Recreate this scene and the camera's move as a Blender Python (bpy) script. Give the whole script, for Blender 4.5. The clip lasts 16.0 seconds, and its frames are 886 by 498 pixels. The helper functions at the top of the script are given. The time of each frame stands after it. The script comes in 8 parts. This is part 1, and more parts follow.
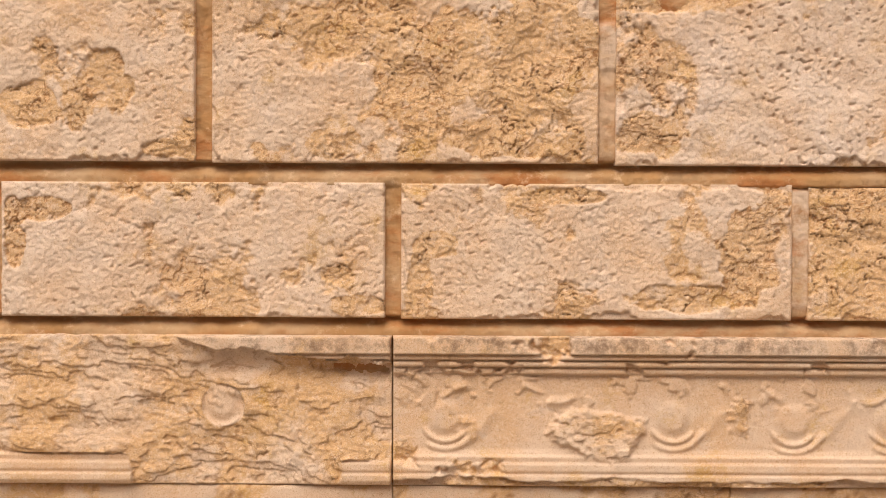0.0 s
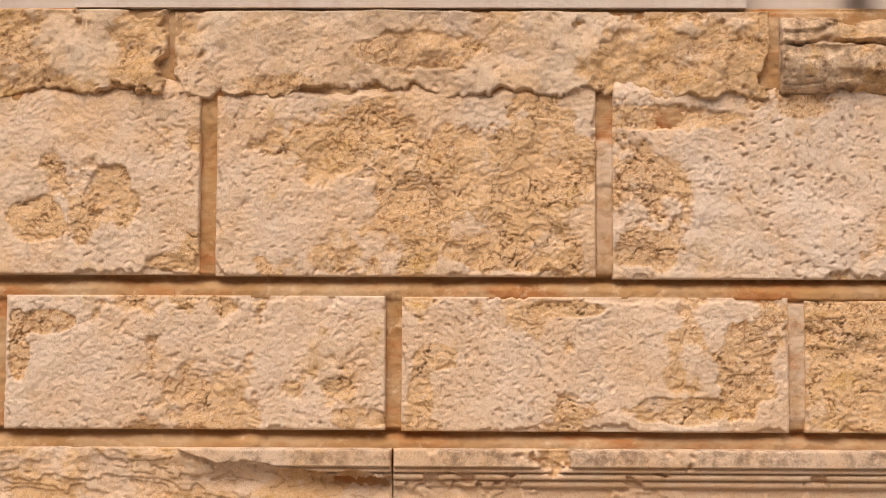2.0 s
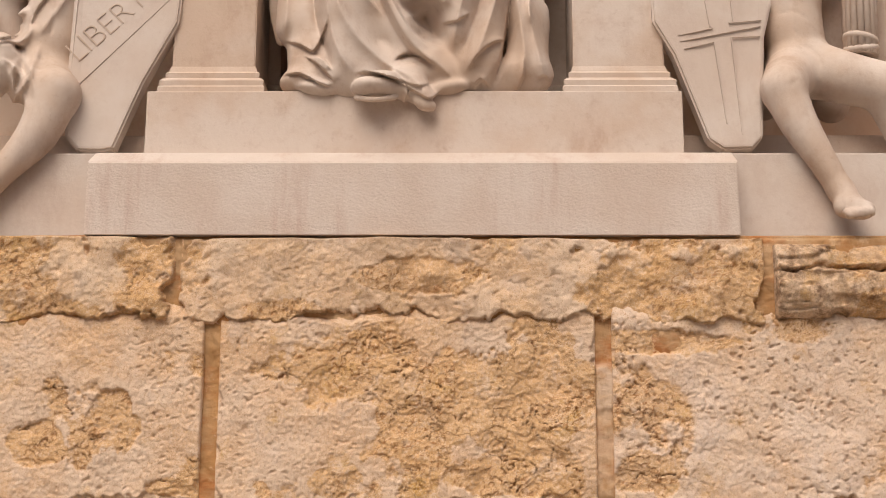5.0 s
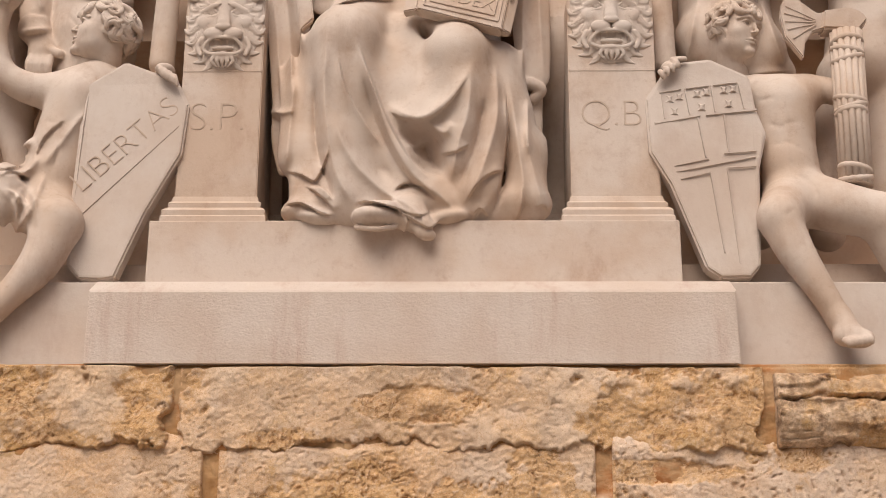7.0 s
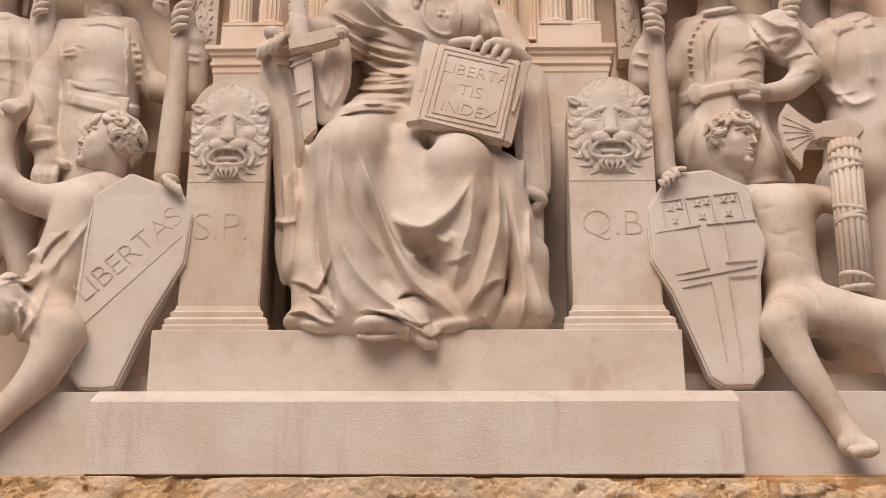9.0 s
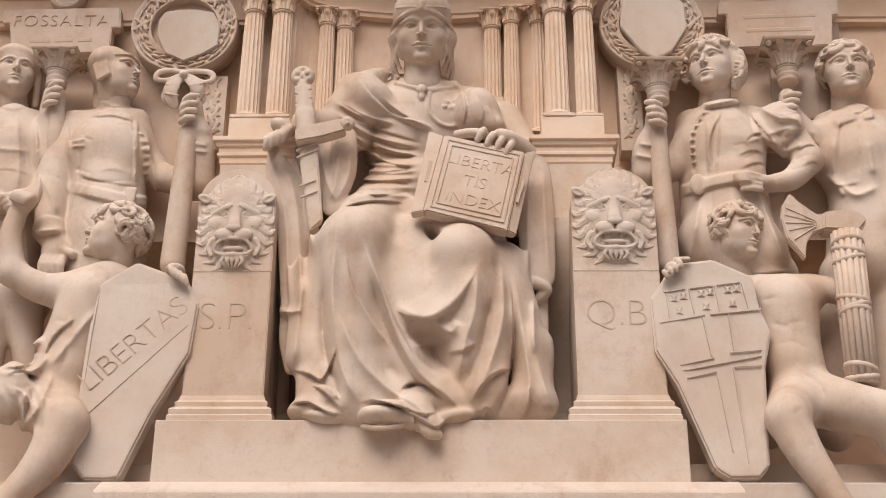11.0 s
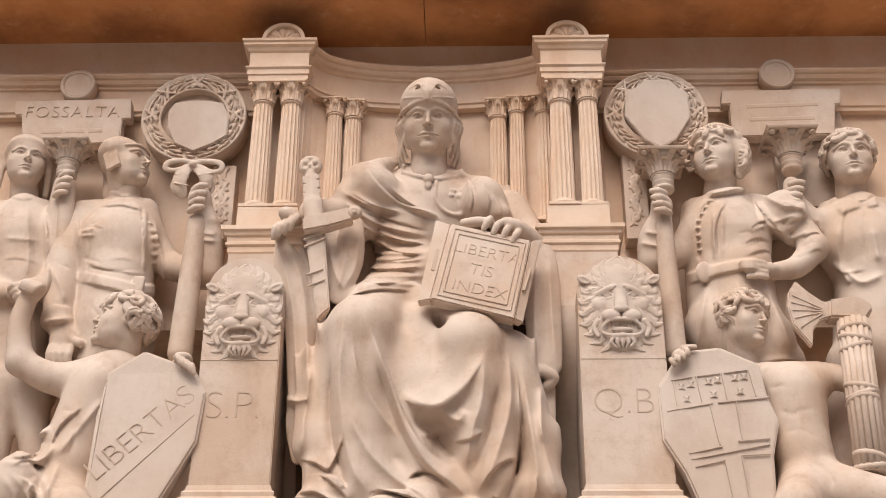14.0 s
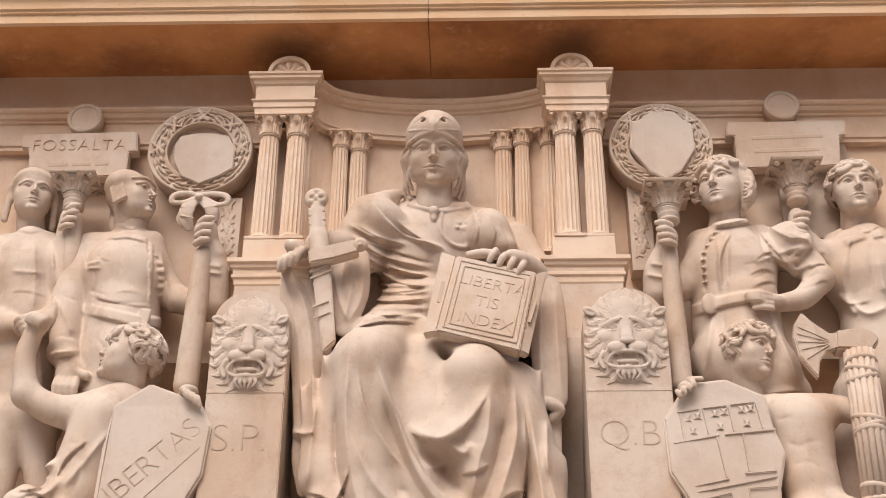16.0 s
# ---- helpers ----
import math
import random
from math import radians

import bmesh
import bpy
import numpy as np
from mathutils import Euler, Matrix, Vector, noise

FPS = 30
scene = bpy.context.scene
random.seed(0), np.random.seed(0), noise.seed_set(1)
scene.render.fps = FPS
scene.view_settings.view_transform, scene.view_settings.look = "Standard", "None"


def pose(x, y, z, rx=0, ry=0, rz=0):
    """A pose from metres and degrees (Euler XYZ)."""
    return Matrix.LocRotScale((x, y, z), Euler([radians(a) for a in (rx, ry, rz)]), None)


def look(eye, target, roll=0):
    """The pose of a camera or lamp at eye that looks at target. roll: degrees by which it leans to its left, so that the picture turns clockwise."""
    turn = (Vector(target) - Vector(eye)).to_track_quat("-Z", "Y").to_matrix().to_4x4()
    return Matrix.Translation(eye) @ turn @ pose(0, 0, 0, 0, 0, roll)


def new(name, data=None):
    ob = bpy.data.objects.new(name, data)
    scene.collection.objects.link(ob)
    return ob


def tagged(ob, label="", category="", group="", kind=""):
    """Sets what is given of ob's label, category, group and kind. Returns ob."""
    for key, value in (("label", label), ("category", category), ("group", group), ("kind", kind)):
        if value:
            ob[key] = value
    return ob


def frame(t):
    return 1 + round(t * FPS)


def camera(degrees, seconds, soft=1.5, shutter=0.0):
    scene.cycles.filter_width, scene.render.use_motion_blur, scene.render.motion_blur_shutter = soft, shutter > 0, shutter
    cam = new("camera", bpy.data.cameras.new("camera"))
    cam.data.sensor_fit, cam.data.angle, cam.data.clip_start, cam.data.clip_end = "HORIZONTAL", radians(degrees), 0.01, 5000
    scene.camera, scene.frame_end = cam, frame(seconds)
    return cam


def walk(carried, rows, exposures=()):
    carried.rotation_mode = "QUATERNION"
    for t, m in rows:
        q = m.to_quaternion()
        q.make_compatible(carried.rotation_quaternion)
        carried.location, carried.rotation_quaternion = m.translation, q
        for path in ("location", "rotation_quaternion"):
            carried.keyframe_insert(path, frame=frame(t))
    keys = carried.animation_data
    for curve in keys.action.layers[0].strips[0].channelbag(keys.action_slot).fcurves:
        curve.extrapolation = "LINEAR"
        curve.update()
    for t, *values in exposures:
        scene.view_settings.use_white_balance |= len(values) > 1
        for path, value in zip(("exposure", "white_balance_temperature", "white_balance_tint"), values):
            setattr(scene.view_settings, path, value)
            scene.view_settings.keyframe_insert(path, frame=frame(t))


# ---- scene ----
cam = camera(35.5, 16.0, soft=0.8)
EYE_Z, STAND = 1.6, 6.0
# seconds, metres stepped back, yaw to the left, pitch up, lean to the left
ROWS = [
    (0.0, -0.000, 0.688, -1.633, 0.220),
    (0.5, 0.027, 0.663, -0.743, 0.201),
    (1.0, 0.048, 0.657, 0.337, 0.193),
    (1.5, 0.063, 0.672, 1.610, 0.197),
    (2.0, 0.075, 0.697, 3.040, 0.207),
    (2.5, 0.083, 0.723, 4.564, 0.216),
    (3.0, 0.090, 0.745, 6.139, 0.222),
    (3.5, 0.098, 0.759, 7.728, 0.224),
    (4.0, 0.107, 0.767, 9.281, 0.220),
    (6.5, 0.133, 0.742, 16.305, 0.164),
    (7.0, 0.137, 0.757, 17.536, 0.176),
    (7.5, 0.140, 0.776, 18.726, 0.186),
    (8.0, 0.143, 0.800, 19.871, 0.187),
    (8.5, 0.146, 0.831, 20.961, 0.174),
    (9.0, 0.149, 0.865, 22.016, 0.149),
    (11.5, 0.181, 1.145, 26.403, 0.343),
    (12.0, 0.186, 1.199, 27.100, 0.333),
    (12.5, 0.191, 1.252, 27.714, 0.325),
    (13.0, 0.196, 1.307, 28.256, 0.327),
    (13.5, 0.200, 1.363, 28.761, 0.338),
    (14.0, 0.203, 1.420, 29.193, 0.346),
    (14.5, 0.205, 1.479, 29.583, 0.353),
    (15.0, 0.208, 1.542, 29.929, 0.366),
    (15.5, 0.209, 1.615, 30.234, 0.378),
    (16.0, 0.211, 1.695, 30.488, 0.380),
]


def view(back, yaw, pitch, lean):
    a, b = radians(yaw), radians(pitch)
    eye = Vector((0, -STAND - back, EYE_Z))
    return look(eye, eye + Vector((-math.sin(a) * math.cos(b), math.cos(a) * math.cos(b), math.sin(b))), lean)


walk(cam, [(t, view(*row)) for t, *row in ROWS], exposures=[(0.0, 0.38, 6850, 12), (3.0, 0.31, 6800, 12), (7.0, 0.22, 6680, 12), (9.0, 0.24, 6620, 12), (12.0, 0.34, 6620, 12), (16.0, 0.46, 6620, 12)])

# ---- light: a bright, hazy day; the wall faces away from the direct sun ----
world = bpy.data.worlds.new("sky")
scene.world = world
world.use_nodes = True
wn = world.node_tree
sky = wn.nodes.new("ShaderNodeTexSky")
sky.sky_type, sky.sun_disc, sky.sun_elevation, sky.sun_rotation = "NISHITA", False, radians(48), radians(190)
sky.dust_density, sky.air_density = 6.0, 0.7
wn.nodes["Background"].inputs["Strength"].default_value = 0.08
wn.links.new(sky.outputs[0], wn.nodes["Background"].inputs["Color"])
sun = new("sun", bpy.data.lights.new("sun", "SUN"))
sun.data.energy, sun.data.angle, sun.data.color = 1.95, radians(50), (1.0, 0.94, 0.87)
sun.matrix_world = look((-2.5, -6, 9.5), (0, 0, 0))


# ---- materials ----
class Mat:
    """A node material on object-space coordinates in metres."""

    def __init__(self, name, rough=0.8):
        self.m = bpy.data.materials.new(name)
        self.m.use_nodes = True
        self.t = self.m.node_tree
        self.b = self.t.nodes["Principled BSDF"]
        self.b.inputs["Roughness"].default_value = rough
        self.b.inputs["Specular IOR Level"].default_value = 0.3
        self.co = self.t.nodes.new("ShaderNodeNewGeometry").outputs["Position"]

    def link(self, a, b):
        self.t.links.new(a, b)

    def noise(self, scale, detail=4.0, rough=0.6, stretch=(1, 1, 1), shift=(0, 0, 0)):
        mp = self.t.nodes.new("ShaderNodeMapping")
        mp.inputs["Scale"].default_value, mp.inputs["Location"].default_value = stretch, shift
        self.link(self.co, mp.inputs["Vector"])
        n = self.t.nodes.new("ShaderNodeTexNoise")
        n.inputs["Scale"].default_value, n.inputs["Detail"].default_value, n.inputs["Roughness"].default_value = scale, detail, rough
        self.link(mp.outputs[0], n.inputs["Vector"])
        return n.outputs["Fac"]

    def ramp(self, fac, lo, hi, a=0.0, b=1.0):
        r = self.t.nodes.new("ShaderNodeMapRange")
        r.interpolation_type = "SMOOTHSTEP"
        for k, v in (("From Min", lo), ("From Max", hi), ("To Min", a), ("To Max", b)):
            r.inputs[k].default_value = v
        self.link(fac, r.inputs["Value"])
        return r.outputs[0]

    def math(self, op, a, b):
        n = self.t.nodes.new("ShaderNodeMath")
        n.operation = op
        for i, v in enumerate((a, b)):
            if isinstance(v, (int, float)):
                n.inputs[i].default_value = v
            else:
                self.link(v, n.inputs[i])
        return n.outputs[0]

    def mix(self, fac, a, b):
        n = self.t.nodes.new("ShaderNodeMix")
        n.data_type = "RGBA"
        for sock, v in ((n.inputs["Factor"], fac), (n.inputs["A"], a), (n.inputs["B"], b)):
            if isinstance(v, tuple):
                sock.default_value = (*v, 1)
            elif isinstance(v, (int, float)):
                sock.default_value = v
            else:
                self.link(v, sock)
        return n.outputs["Result"]

    def attr(self, name):
        n = self.t.nodes.new("ShaderNodeAttribute")
        n.attribute_name = name
        return n.outputs["Fac"]

    def colour(self, c):
        self.link(c, self.b.inputs["Base Color"])

    def bump(self, height, dist, strength=1.0):
        n = self.t.nodes.new("ShaderNodeBump")
        n.inputs["Distance"].default_value, n.inputs["Strength"].default_value = dist, strength
        self.link(height, n.inputs["Height"])
        self.link(n.outputs[0], self.b.inputs["Normal"])
        return self


def stone_marble(name, pale, warm, stain, grain=0.0012):
    m = Mat(name, 0.72)
    c = m.mix(m.ramp(m.noise(2.2, 5), 0.38, 0.66), pale, warm)
    c = m.mix(m.ramp(m.noise(3.0, 5, 0.65, (1.6, 1.6, 0.7), (3, 1, 7)), 0.50, 0.74, 0.0, 0.45), c, stain)
    c = m.mix(m.ramp(m.noise(7.0, 6, 0.7, (1, 1, 1), (8, 2, 3)), 0.50, 0.76, 0.0, 0.4), c, stain)
    c = m.mix(m.ramp(m.noise(26, 4, 0.7), 0.55, 0.8, 0.0, 0.35), c, stain)
    m.colour(c)
    m.bump(m.math("ADD", m.noise(55, 5, 0.7), m.math("MULTIPLY", m.noise(9, 3), 1.5)), grain)
    return m.m


MARBLE = stone_marble("carved_marble", (0.625, 0.53, 0.455), (0.55, 0.42, 0.325), (0.37, 0.235, 0.16))
# Warmer, lighter marble copy: orange bounced light is put into its colour.
MARBLE_BOUNCE_TINT = stone_marble("bounce_tinted_marble", (0.73, 0.585, 0.47), (0.68, 0.50, 0.365), (0.56, 0.355, 0.225))
MARBLE_CLEAN = stone_marble("clean_marble", (0.61, 0.53, 0.465), (0.56, 0.46, 0.385), (0.46, 0.35, 0.285))


def comb_marble():
    m = Mat("combed_marble", 0.8)
    c = m.mix(m.ramp(m.noise(1.6, 5), 0.38, 0.66), (0.63, 0.54, 0.47), (0.57, 0.46, 0.38))
    c = m.mix(m.ramp(m.noise(2.4, 6, 0.7, (2.4, 1, 0.35), (1, 4, 2)), 0.5, 0.74, 0.0, 0.85), c, (0.50, 0.36, 0.29))
    c = m.mix(m.ramp(m.noise(42, 5, 0.75, (0.8, 1, 1.3)), 0.54, 0.75, 0.0, 0.4), c, (0.45, 0.36, 0.30))
    m.colour(c)
    m.bump(m.math("ADD", m.noise(75, 4, 0.7, (0.8, 1, 1.1)), m.noise(14, 3)), 0.0045)
    return m.m


COMBED = comb_marble()


def sandstone(name, pale, warm, flake, grain=0.004):
    """Weathered sandstone: the attribute 'flake' tells where the old skin has come away."""
    m = Mat(name, 0.92)
    fl = m.attr("flake")
    c = m.mix(m.ramp(m.noise(3.0, 6, 0.65), 0.36, 0.64), pale, warm)
    edge = m.math("ADD", fl, m.math("MULTIPLY", m.math("SUBTRACT", m.noise(9, 7, 0.72), 0.5), 1.6))
    c = m.mix(m.ramp(edge, 0.2, 0.95, 0.0, 0.75), c, flake)
    c = m.mix(m.ramp(m.noise(1.5, 6, 0.62, (1, 1, 1), (3, 8, 5)), 0.48, 0.66, 0.0, 0.6), c, (0.70, 0.435, 0.23))
    c = m.mix(m.ramp(m.noise(4, 7, 0.7, (1, 1, 1), (5, 0, 2)), 0.54, 0.70, 0.0, 0.7), c, (0.60, 0.34, 0.075))
    c = m.mix(m.ramp(m.noise(6, 6, 0.7, (1, 1, 1), (1, 7, 4)), 0.54, 0.70, 0.0, 0.6), c, (0.74, 0.60, 0.49))
    c = m.mix(m.math("MULTIPLY", m.attr("pale"), m.ramp(m.noise(4, 6, 0.7, (1, 1, 1), (6, 1, 9)), 0.34, 0.6)), c, (0.75, 0.63, 0.54))
    c = m.mix(m.ramp(m.noise(34, 6, 0.75), 0.50, 0.66, 0.0, 0.6), c, (0.80, 0.61, 0.44))
    c = m.mix(m.ramp(m.noise(46, 6, 0.75, (1, 1, 1.3), (9, 3, 1)), 0.55, 0.70, 0.0, 0.6), c, (0.43, 0.20, 0.06))
    c = m.mix(m.ramp(m.noise(160, 4, 0.7, (1, 1, 1), (2, 5, 8)), 0.50, 0.62, 0.0, 0.5), c, (0.84, 0.67, 0.50))
    c = m.mix(m.ramp(m.noise(170, 4, 0.7, (1, 1, 1), (9, 5, 2)), 0.54, 0.64, 0.0, 0.5), c, (0.42, 0.22, 0.085))
    c = m.mix(m.math("MULTIPLY", m.attr("crack"), 0.75), c, (0.34, 0.145, 0.045))
    line = m.ramp(m.math("ABSOLUTE", m.math("SUBTRACT", m.noise(4.5, 5, 0.6, (1, 1, 1.6), (2, 2, 6)), 0.5), 0), 0.0, 0.010, 1.0, 0.0)
    line = m.math("MULTIPLY", line, m.ramp(m.noise(2.6, 4, 0.6, (1, 1, 1), (7, 7, 7)), 0.46, 0.58))
    line = m.math("MULTIPLY", line, m.ramp(edge, 0.1, 0.7, 0.0, 1.0))
    c = m.mix(m.math("MULTIPLY", line, 0.55), c, (0.36, 0.15, 0.04))
    c = m.mix(m.math("MULTIPLY", m.attr("soot"), m.ramp(m.noise(18, 6, 0.75), 0.38, 0.66)), c, (0.21, 0.12, 0.07))
    m.colour(c)
    rough = m.math("ADD", m.noise(95, 6, 0.8), m.math("MULTIPLY", m.noise(230, 4, 0.8), 0.5))
    m.bump(m.math("SUBTRACT", rough, line), grain)
    return m.m


SAND = sandstone("rock_faced_sandstone", (0.74, 0.565, 0.42), (0.72, 0.485, 0.305), (0.68, 0.40, 0.165), 0.0045)
SAND_OLD = sandstone("blackened_sandstone", (0.74, 0.565, 0.405), (0.71, 0.465, 0.26), (0.66, 0.38, 0.145), 0.005)


def mortar():
    m = Mat("lime_mortar", 0.92)
    c = m.mix(m.ramp(m.noise(2.5, 5), 0.36, 0.66), (0.46, 0.255, 0.105), (0.54, 0.36, 0.205))
    c = m.mix(m.ramp(m.noise(3.2, 6, 0.7, (0.6, 1, 1.6)), 0.48, 0.66, 0.0, 0.8), c, (0.44, 0.165, 0.05))
    c = m.mix(m.ramp(m.noise(11, 6, 0.75, (1, 1, 1), (3, 3, 3)), 0.53, 0.70, 0.0, 0.6), c, (0.76, 0.55, 0.36))
    c = m.mix(m.ramp(m.noise(60, 5, 0.75), 0.55, 0.72, 0.0, 0.5), c, (0.42, 0.20, 0.07))
    c = m.mix(m.math("MULTIPLY", m.attr("pale"), m.ramp(m.noise(9, 6, 0.7), 0.3, 0.6)), c, (0.66, 0.49, 0.35))
    m.colour(c)
    m.bump(m.noise(42, 7, 0.75), 0.008)
    return m.m


MORTAR = mortar()


def soffit_mat():
    m = Mat("bounce_tinted_stained_stone", 0.88)
    # Base orange stands for light bounced off the wall; dark mottling is staining.
    c = m.mix(m.ramp(m.noise(2.0, 6, 0.65), 0.38, 0.66), (0.60, 0.285, 0.12), (0.50, 0.215, 0.08))
    c = m.mix(m.ramp(m.noise(1.1, 5, 0.6, (1, 1, 1), (4, 2, 0)), 0.46, 0.70, 0.0, 0.85), c, (0.28, 0.115, 0.05))
    c = m.mix(m.ramp(m.noise(7, 6, 0.72, (1, 1, 1), (1, 6, 3)), 0.54, 0.74, 0.0, 0.5), c, (0.70, 0.42, 0.22))
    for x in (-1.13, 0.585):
        # darker round patch over each shell crown
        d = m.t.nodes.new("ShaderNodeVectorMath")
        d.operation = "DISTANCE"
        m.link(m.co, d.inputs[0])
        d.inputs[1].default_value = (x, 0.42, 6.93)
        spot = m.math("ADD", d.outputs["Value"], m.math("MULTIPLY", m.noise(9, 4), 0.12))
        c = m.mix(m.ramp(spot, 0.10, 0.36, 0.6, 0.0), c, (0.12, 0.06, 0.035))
    m.colour(c)
    m.bump(m.noise(30, 5, 0.7), 0.003)
    return m.m


SOFFIT = soffit_mat()


def paving():
    m = Mat("pale_paving", 0.9)
    c = m.mix(m.ramp(m.noise(0.8, 5), 0.35, 0.65), (0.36, 0.315, 0.27), (0.30, 0.26, 0.22))
    m.colour(c)
    m.bump(m.noise(25, 5), 0.003)
    return m.m


PAVING = paving()


def sand_smooth():
    m = Mat("dressed_sandstone", 0.85)
    c = m.mix(m.ramp(m.noise(2.5, 5), 0.36, 0.66), (0.70, 0.47, 0.29), (0.74, 0.54, 0.37))
    c = m.mix(m.ramp(m.noise(20, 5, 0.7), 0.55, 0.8, 0.0, 0.5), c, (0.40, 0.22, 0.11))
    m.colour(c)
    m.bump(m.noise(40, 5, 0.7), 0.003)
    return m.m


SAND_SMOOTH = sand_smooth()


# ---- modelling helpers ----
def part(name, me, material, parent=None, label=""):
    """Link a mesh (or a bmesh) as one object, under a thing or a part."""
    if isinstance(me, bmesh.types.BMesh):
        bm, me = me, bpy.data.meshes.new(name)
        bm.to_mesh(me)
        bm.free()
    if material and not me.materials:
        me.materials.append(material)
    ob = new(name, me)
    if parent:
        ob.parent = parent
    if label:
        tagged(ob, label)
    return ob


def thing(name, label, category, at=(0, 0, 0), group="", kind=""):
    ob = new(name)
    ob.empty_display_size = 0.1
    ob.location = at
    return tagged(ob, label, category, group, kind)


def box_bm(lo, hi, bevel=0.004):
    bm = bmesh.new()
    bmesh.ops.create_cube(bm, size=1)
    for v in bm.verts:
        v.co = Vector([lo[i] + (v.co[i] + 0.5) * (hi[i] - lo[i]) for i in range(3)])
    if bevel:
        bmesh.ops.bevel(bm, geom=bm.edges[:], offset=bevel, segments=2, affect="EDGES", profile=0.6)
    return bm


def join_bm(*parts_):
    out = bmesh.new()
    for b in parts_:
        me = bpy.data.meshes.new("tmp")
        b.to_mesh(me)
        b.free()
        out.from_mesh(me)
        bpy.data.meshes.remove(me)
    return out


def grid_mesh(name, verts, quads, smooth=True, attrs=None):
    me = bpy.data.meshes.new(name)
    verts, quads = np.asarray(verts, np.float32), np.asarray(quads, np.int32)
    me.vertices.add(len(verts))
    me.vertices.foreach_set("co", verts.ravel())
    me.loops.add(quads.size)
    me.loops.foreach_set("vertex_index", quads.ravel())
    me.polygons.add(len(quads))
    me.polygons.foreach_set("loop_start", np.arange(0, quads.size, 4, dtype=np.int32))
    me.polygons.foreach_set("use_smooth", np.full(len(quads), smooth))
    for key, val in (attrs or {}).items():
        me.attributes.new(key, "FLOAT", "POINT").data.foreach_set("value", np.asarray(val, np.float32))
    me.update()
    me.validate()
    return me


def sweep(profile, path, closed=False, caps=True):
    """A moulding: profile rows (out, z) carried along a plan path of (x, y, nx, ny), n being the way out."""
    n, k = len(profile), len(path)
    v = [(x + nx * o, y + ny * o, z) for x, y, nx, ny in path for o, z in profile]
    bm = bmesh.new()
    vs = [bm.verts.new(c) for c in v]
    for i in range(k - 1 + closed):
        for j in range(n):
            a, b = i * n + j, i * n + (j + 1) % n
            c, d = ((i + 1) % k) * n + (j + 1) % n, ((i + 1) % k) * n + j
            bm.faces.new((vs[a], vs[b], vs[c], vs[d]))
    if caps and not closed:
        bm.faces.new(vs[:n][::-1])
        bm.faces.new(vs[-n:])
    bmesh.ops.recalc_face_normals(bm, faces=bm.faces[:])
    return bm


def lathe(profile, at=(0, 0, 0), segs=24, flutes=0, depth=0.0):
    """Turned form from rows (radius, z); flutes cut into it if asked."""
    bm = bmesh.new()
    rings = []
    for r, z in profile:
        ring = []
        for s in range(segs):
            a = 2 * math.pi * s / segs
            rr = r * (1 - depth * abs(math.cos(flutes * a / 2)) ** 0.6) if flutes else r
            ring.append(bm.verts.new((at[0] + rr * math.cos(a), at[1] + rr * math.sin(a), at[2] + z)))
        rings.append(ring)
    for a, b in zip(rings, rings[1:]):
        for s in range(segs):
            f = bm.faces.new((a[s], a[(s + 1) % segs], b[(s + 1) % segs], b[s]))
            f.smooth = not flutes
    bm.faces.new(rings[0][::-1])
    bm.faces.new(rings[-1])
    return bm


def hash_grid(ix, iz, seed):
    h = (ix.astype(np.int64) * 374761393 + iz.astype(np.int64) * 668265263 + seed * 982451653) & 0xFFFFFFFF
    h = ((h ^ (h >> 13)) * 1274126177) & 0xFFFFFFFF
    return ((h ^ (h >> 16)) & 0xFFFF) / 65535.0


def vnoise(x, z, seed):
    ix, iz = np.floor(x), np.floor(z)
    fx, fz = x - ix, z - iz
    fx, fz = fx * fx * (3 - 2 * fx), fz * fz * (3 - 2 * fz)
    a, b = hash_grid(ix, iz, seed), hash_grid(ix + 1, iz, seed)
    c, d = hash_grid(ix, iz + 1, seed), hash_grid(ix + 1, iz + 1, seed)
    return (a * (1 - fx) + b * fx) * (1 - fz) + (c * (1 - fx) + d * fx) * fz


def fbm(x, z, scale, seed, octaves=5, gain=0.55):
    s, amp, tot = 0.0, 1.0, 0.0
    for o in range(octaves):
        k = scale * 2**o
        ca, sa = math.cos(o * 1.3 + 0.4), math.sin(o * 1.3 + 0.4)
        s = s + amp * vnoise(k * (ca * x - sa * z) + 11.3 * o, k * (sa * x + ca * z) - 5.7 * o, seed + o)
        tot += amp
        amp *= gain
    return s / tot


def sstep(x, a, b):
    t = np.clip((x - a) / (b - a), 0, 1)
    return t * t * (3 - 2 * t)


def height_block(name, x0, x1, z0, z1, face, back, surface, res=0.008, material=None):
    """A block whose front is the relief surface(x, z, edge) -> (proud, attrs); the sides run back to the wall."""
    nx, nz = max(2, int((x1 - x0) / res)), max(2, int((z1 - z0) / res))
    x, z = np.meshgrid(np.linspace(x0, x1, nx + 1), np.linspace(z0, z1, nz + 1))
    edge = np.minimum(np.minimum(x - x0, x1 - x), np.minimum(z - z0, z1 - z))
    h, attrs = surface(x, z, edge)
    front = np.stack([x, face - h, z], -1)
    pad = np.pad(front, ((1, 1), (1, 1), (0, 0)), mode="edge")
    for sl in (np.s_[0], np.s_[-1], np.s_[:, 0], np.s_[:, -1]):
        pad[sl][..., 1] = back
    n = pad.shape[1]
    i = np.arange((pad.shape[0] - 1) * n).reshape(-1, n)[:, :-1].ravel()
    quads = np.stack([i, i + 1, i + n + 1, i + n], -1)
    at = {k: np.pad(v, 1, mode="edge").ravel() for k, v in attrs.items()}
    return grid_mesh(name, pad.reshape(-1, 3), quads, True, at)


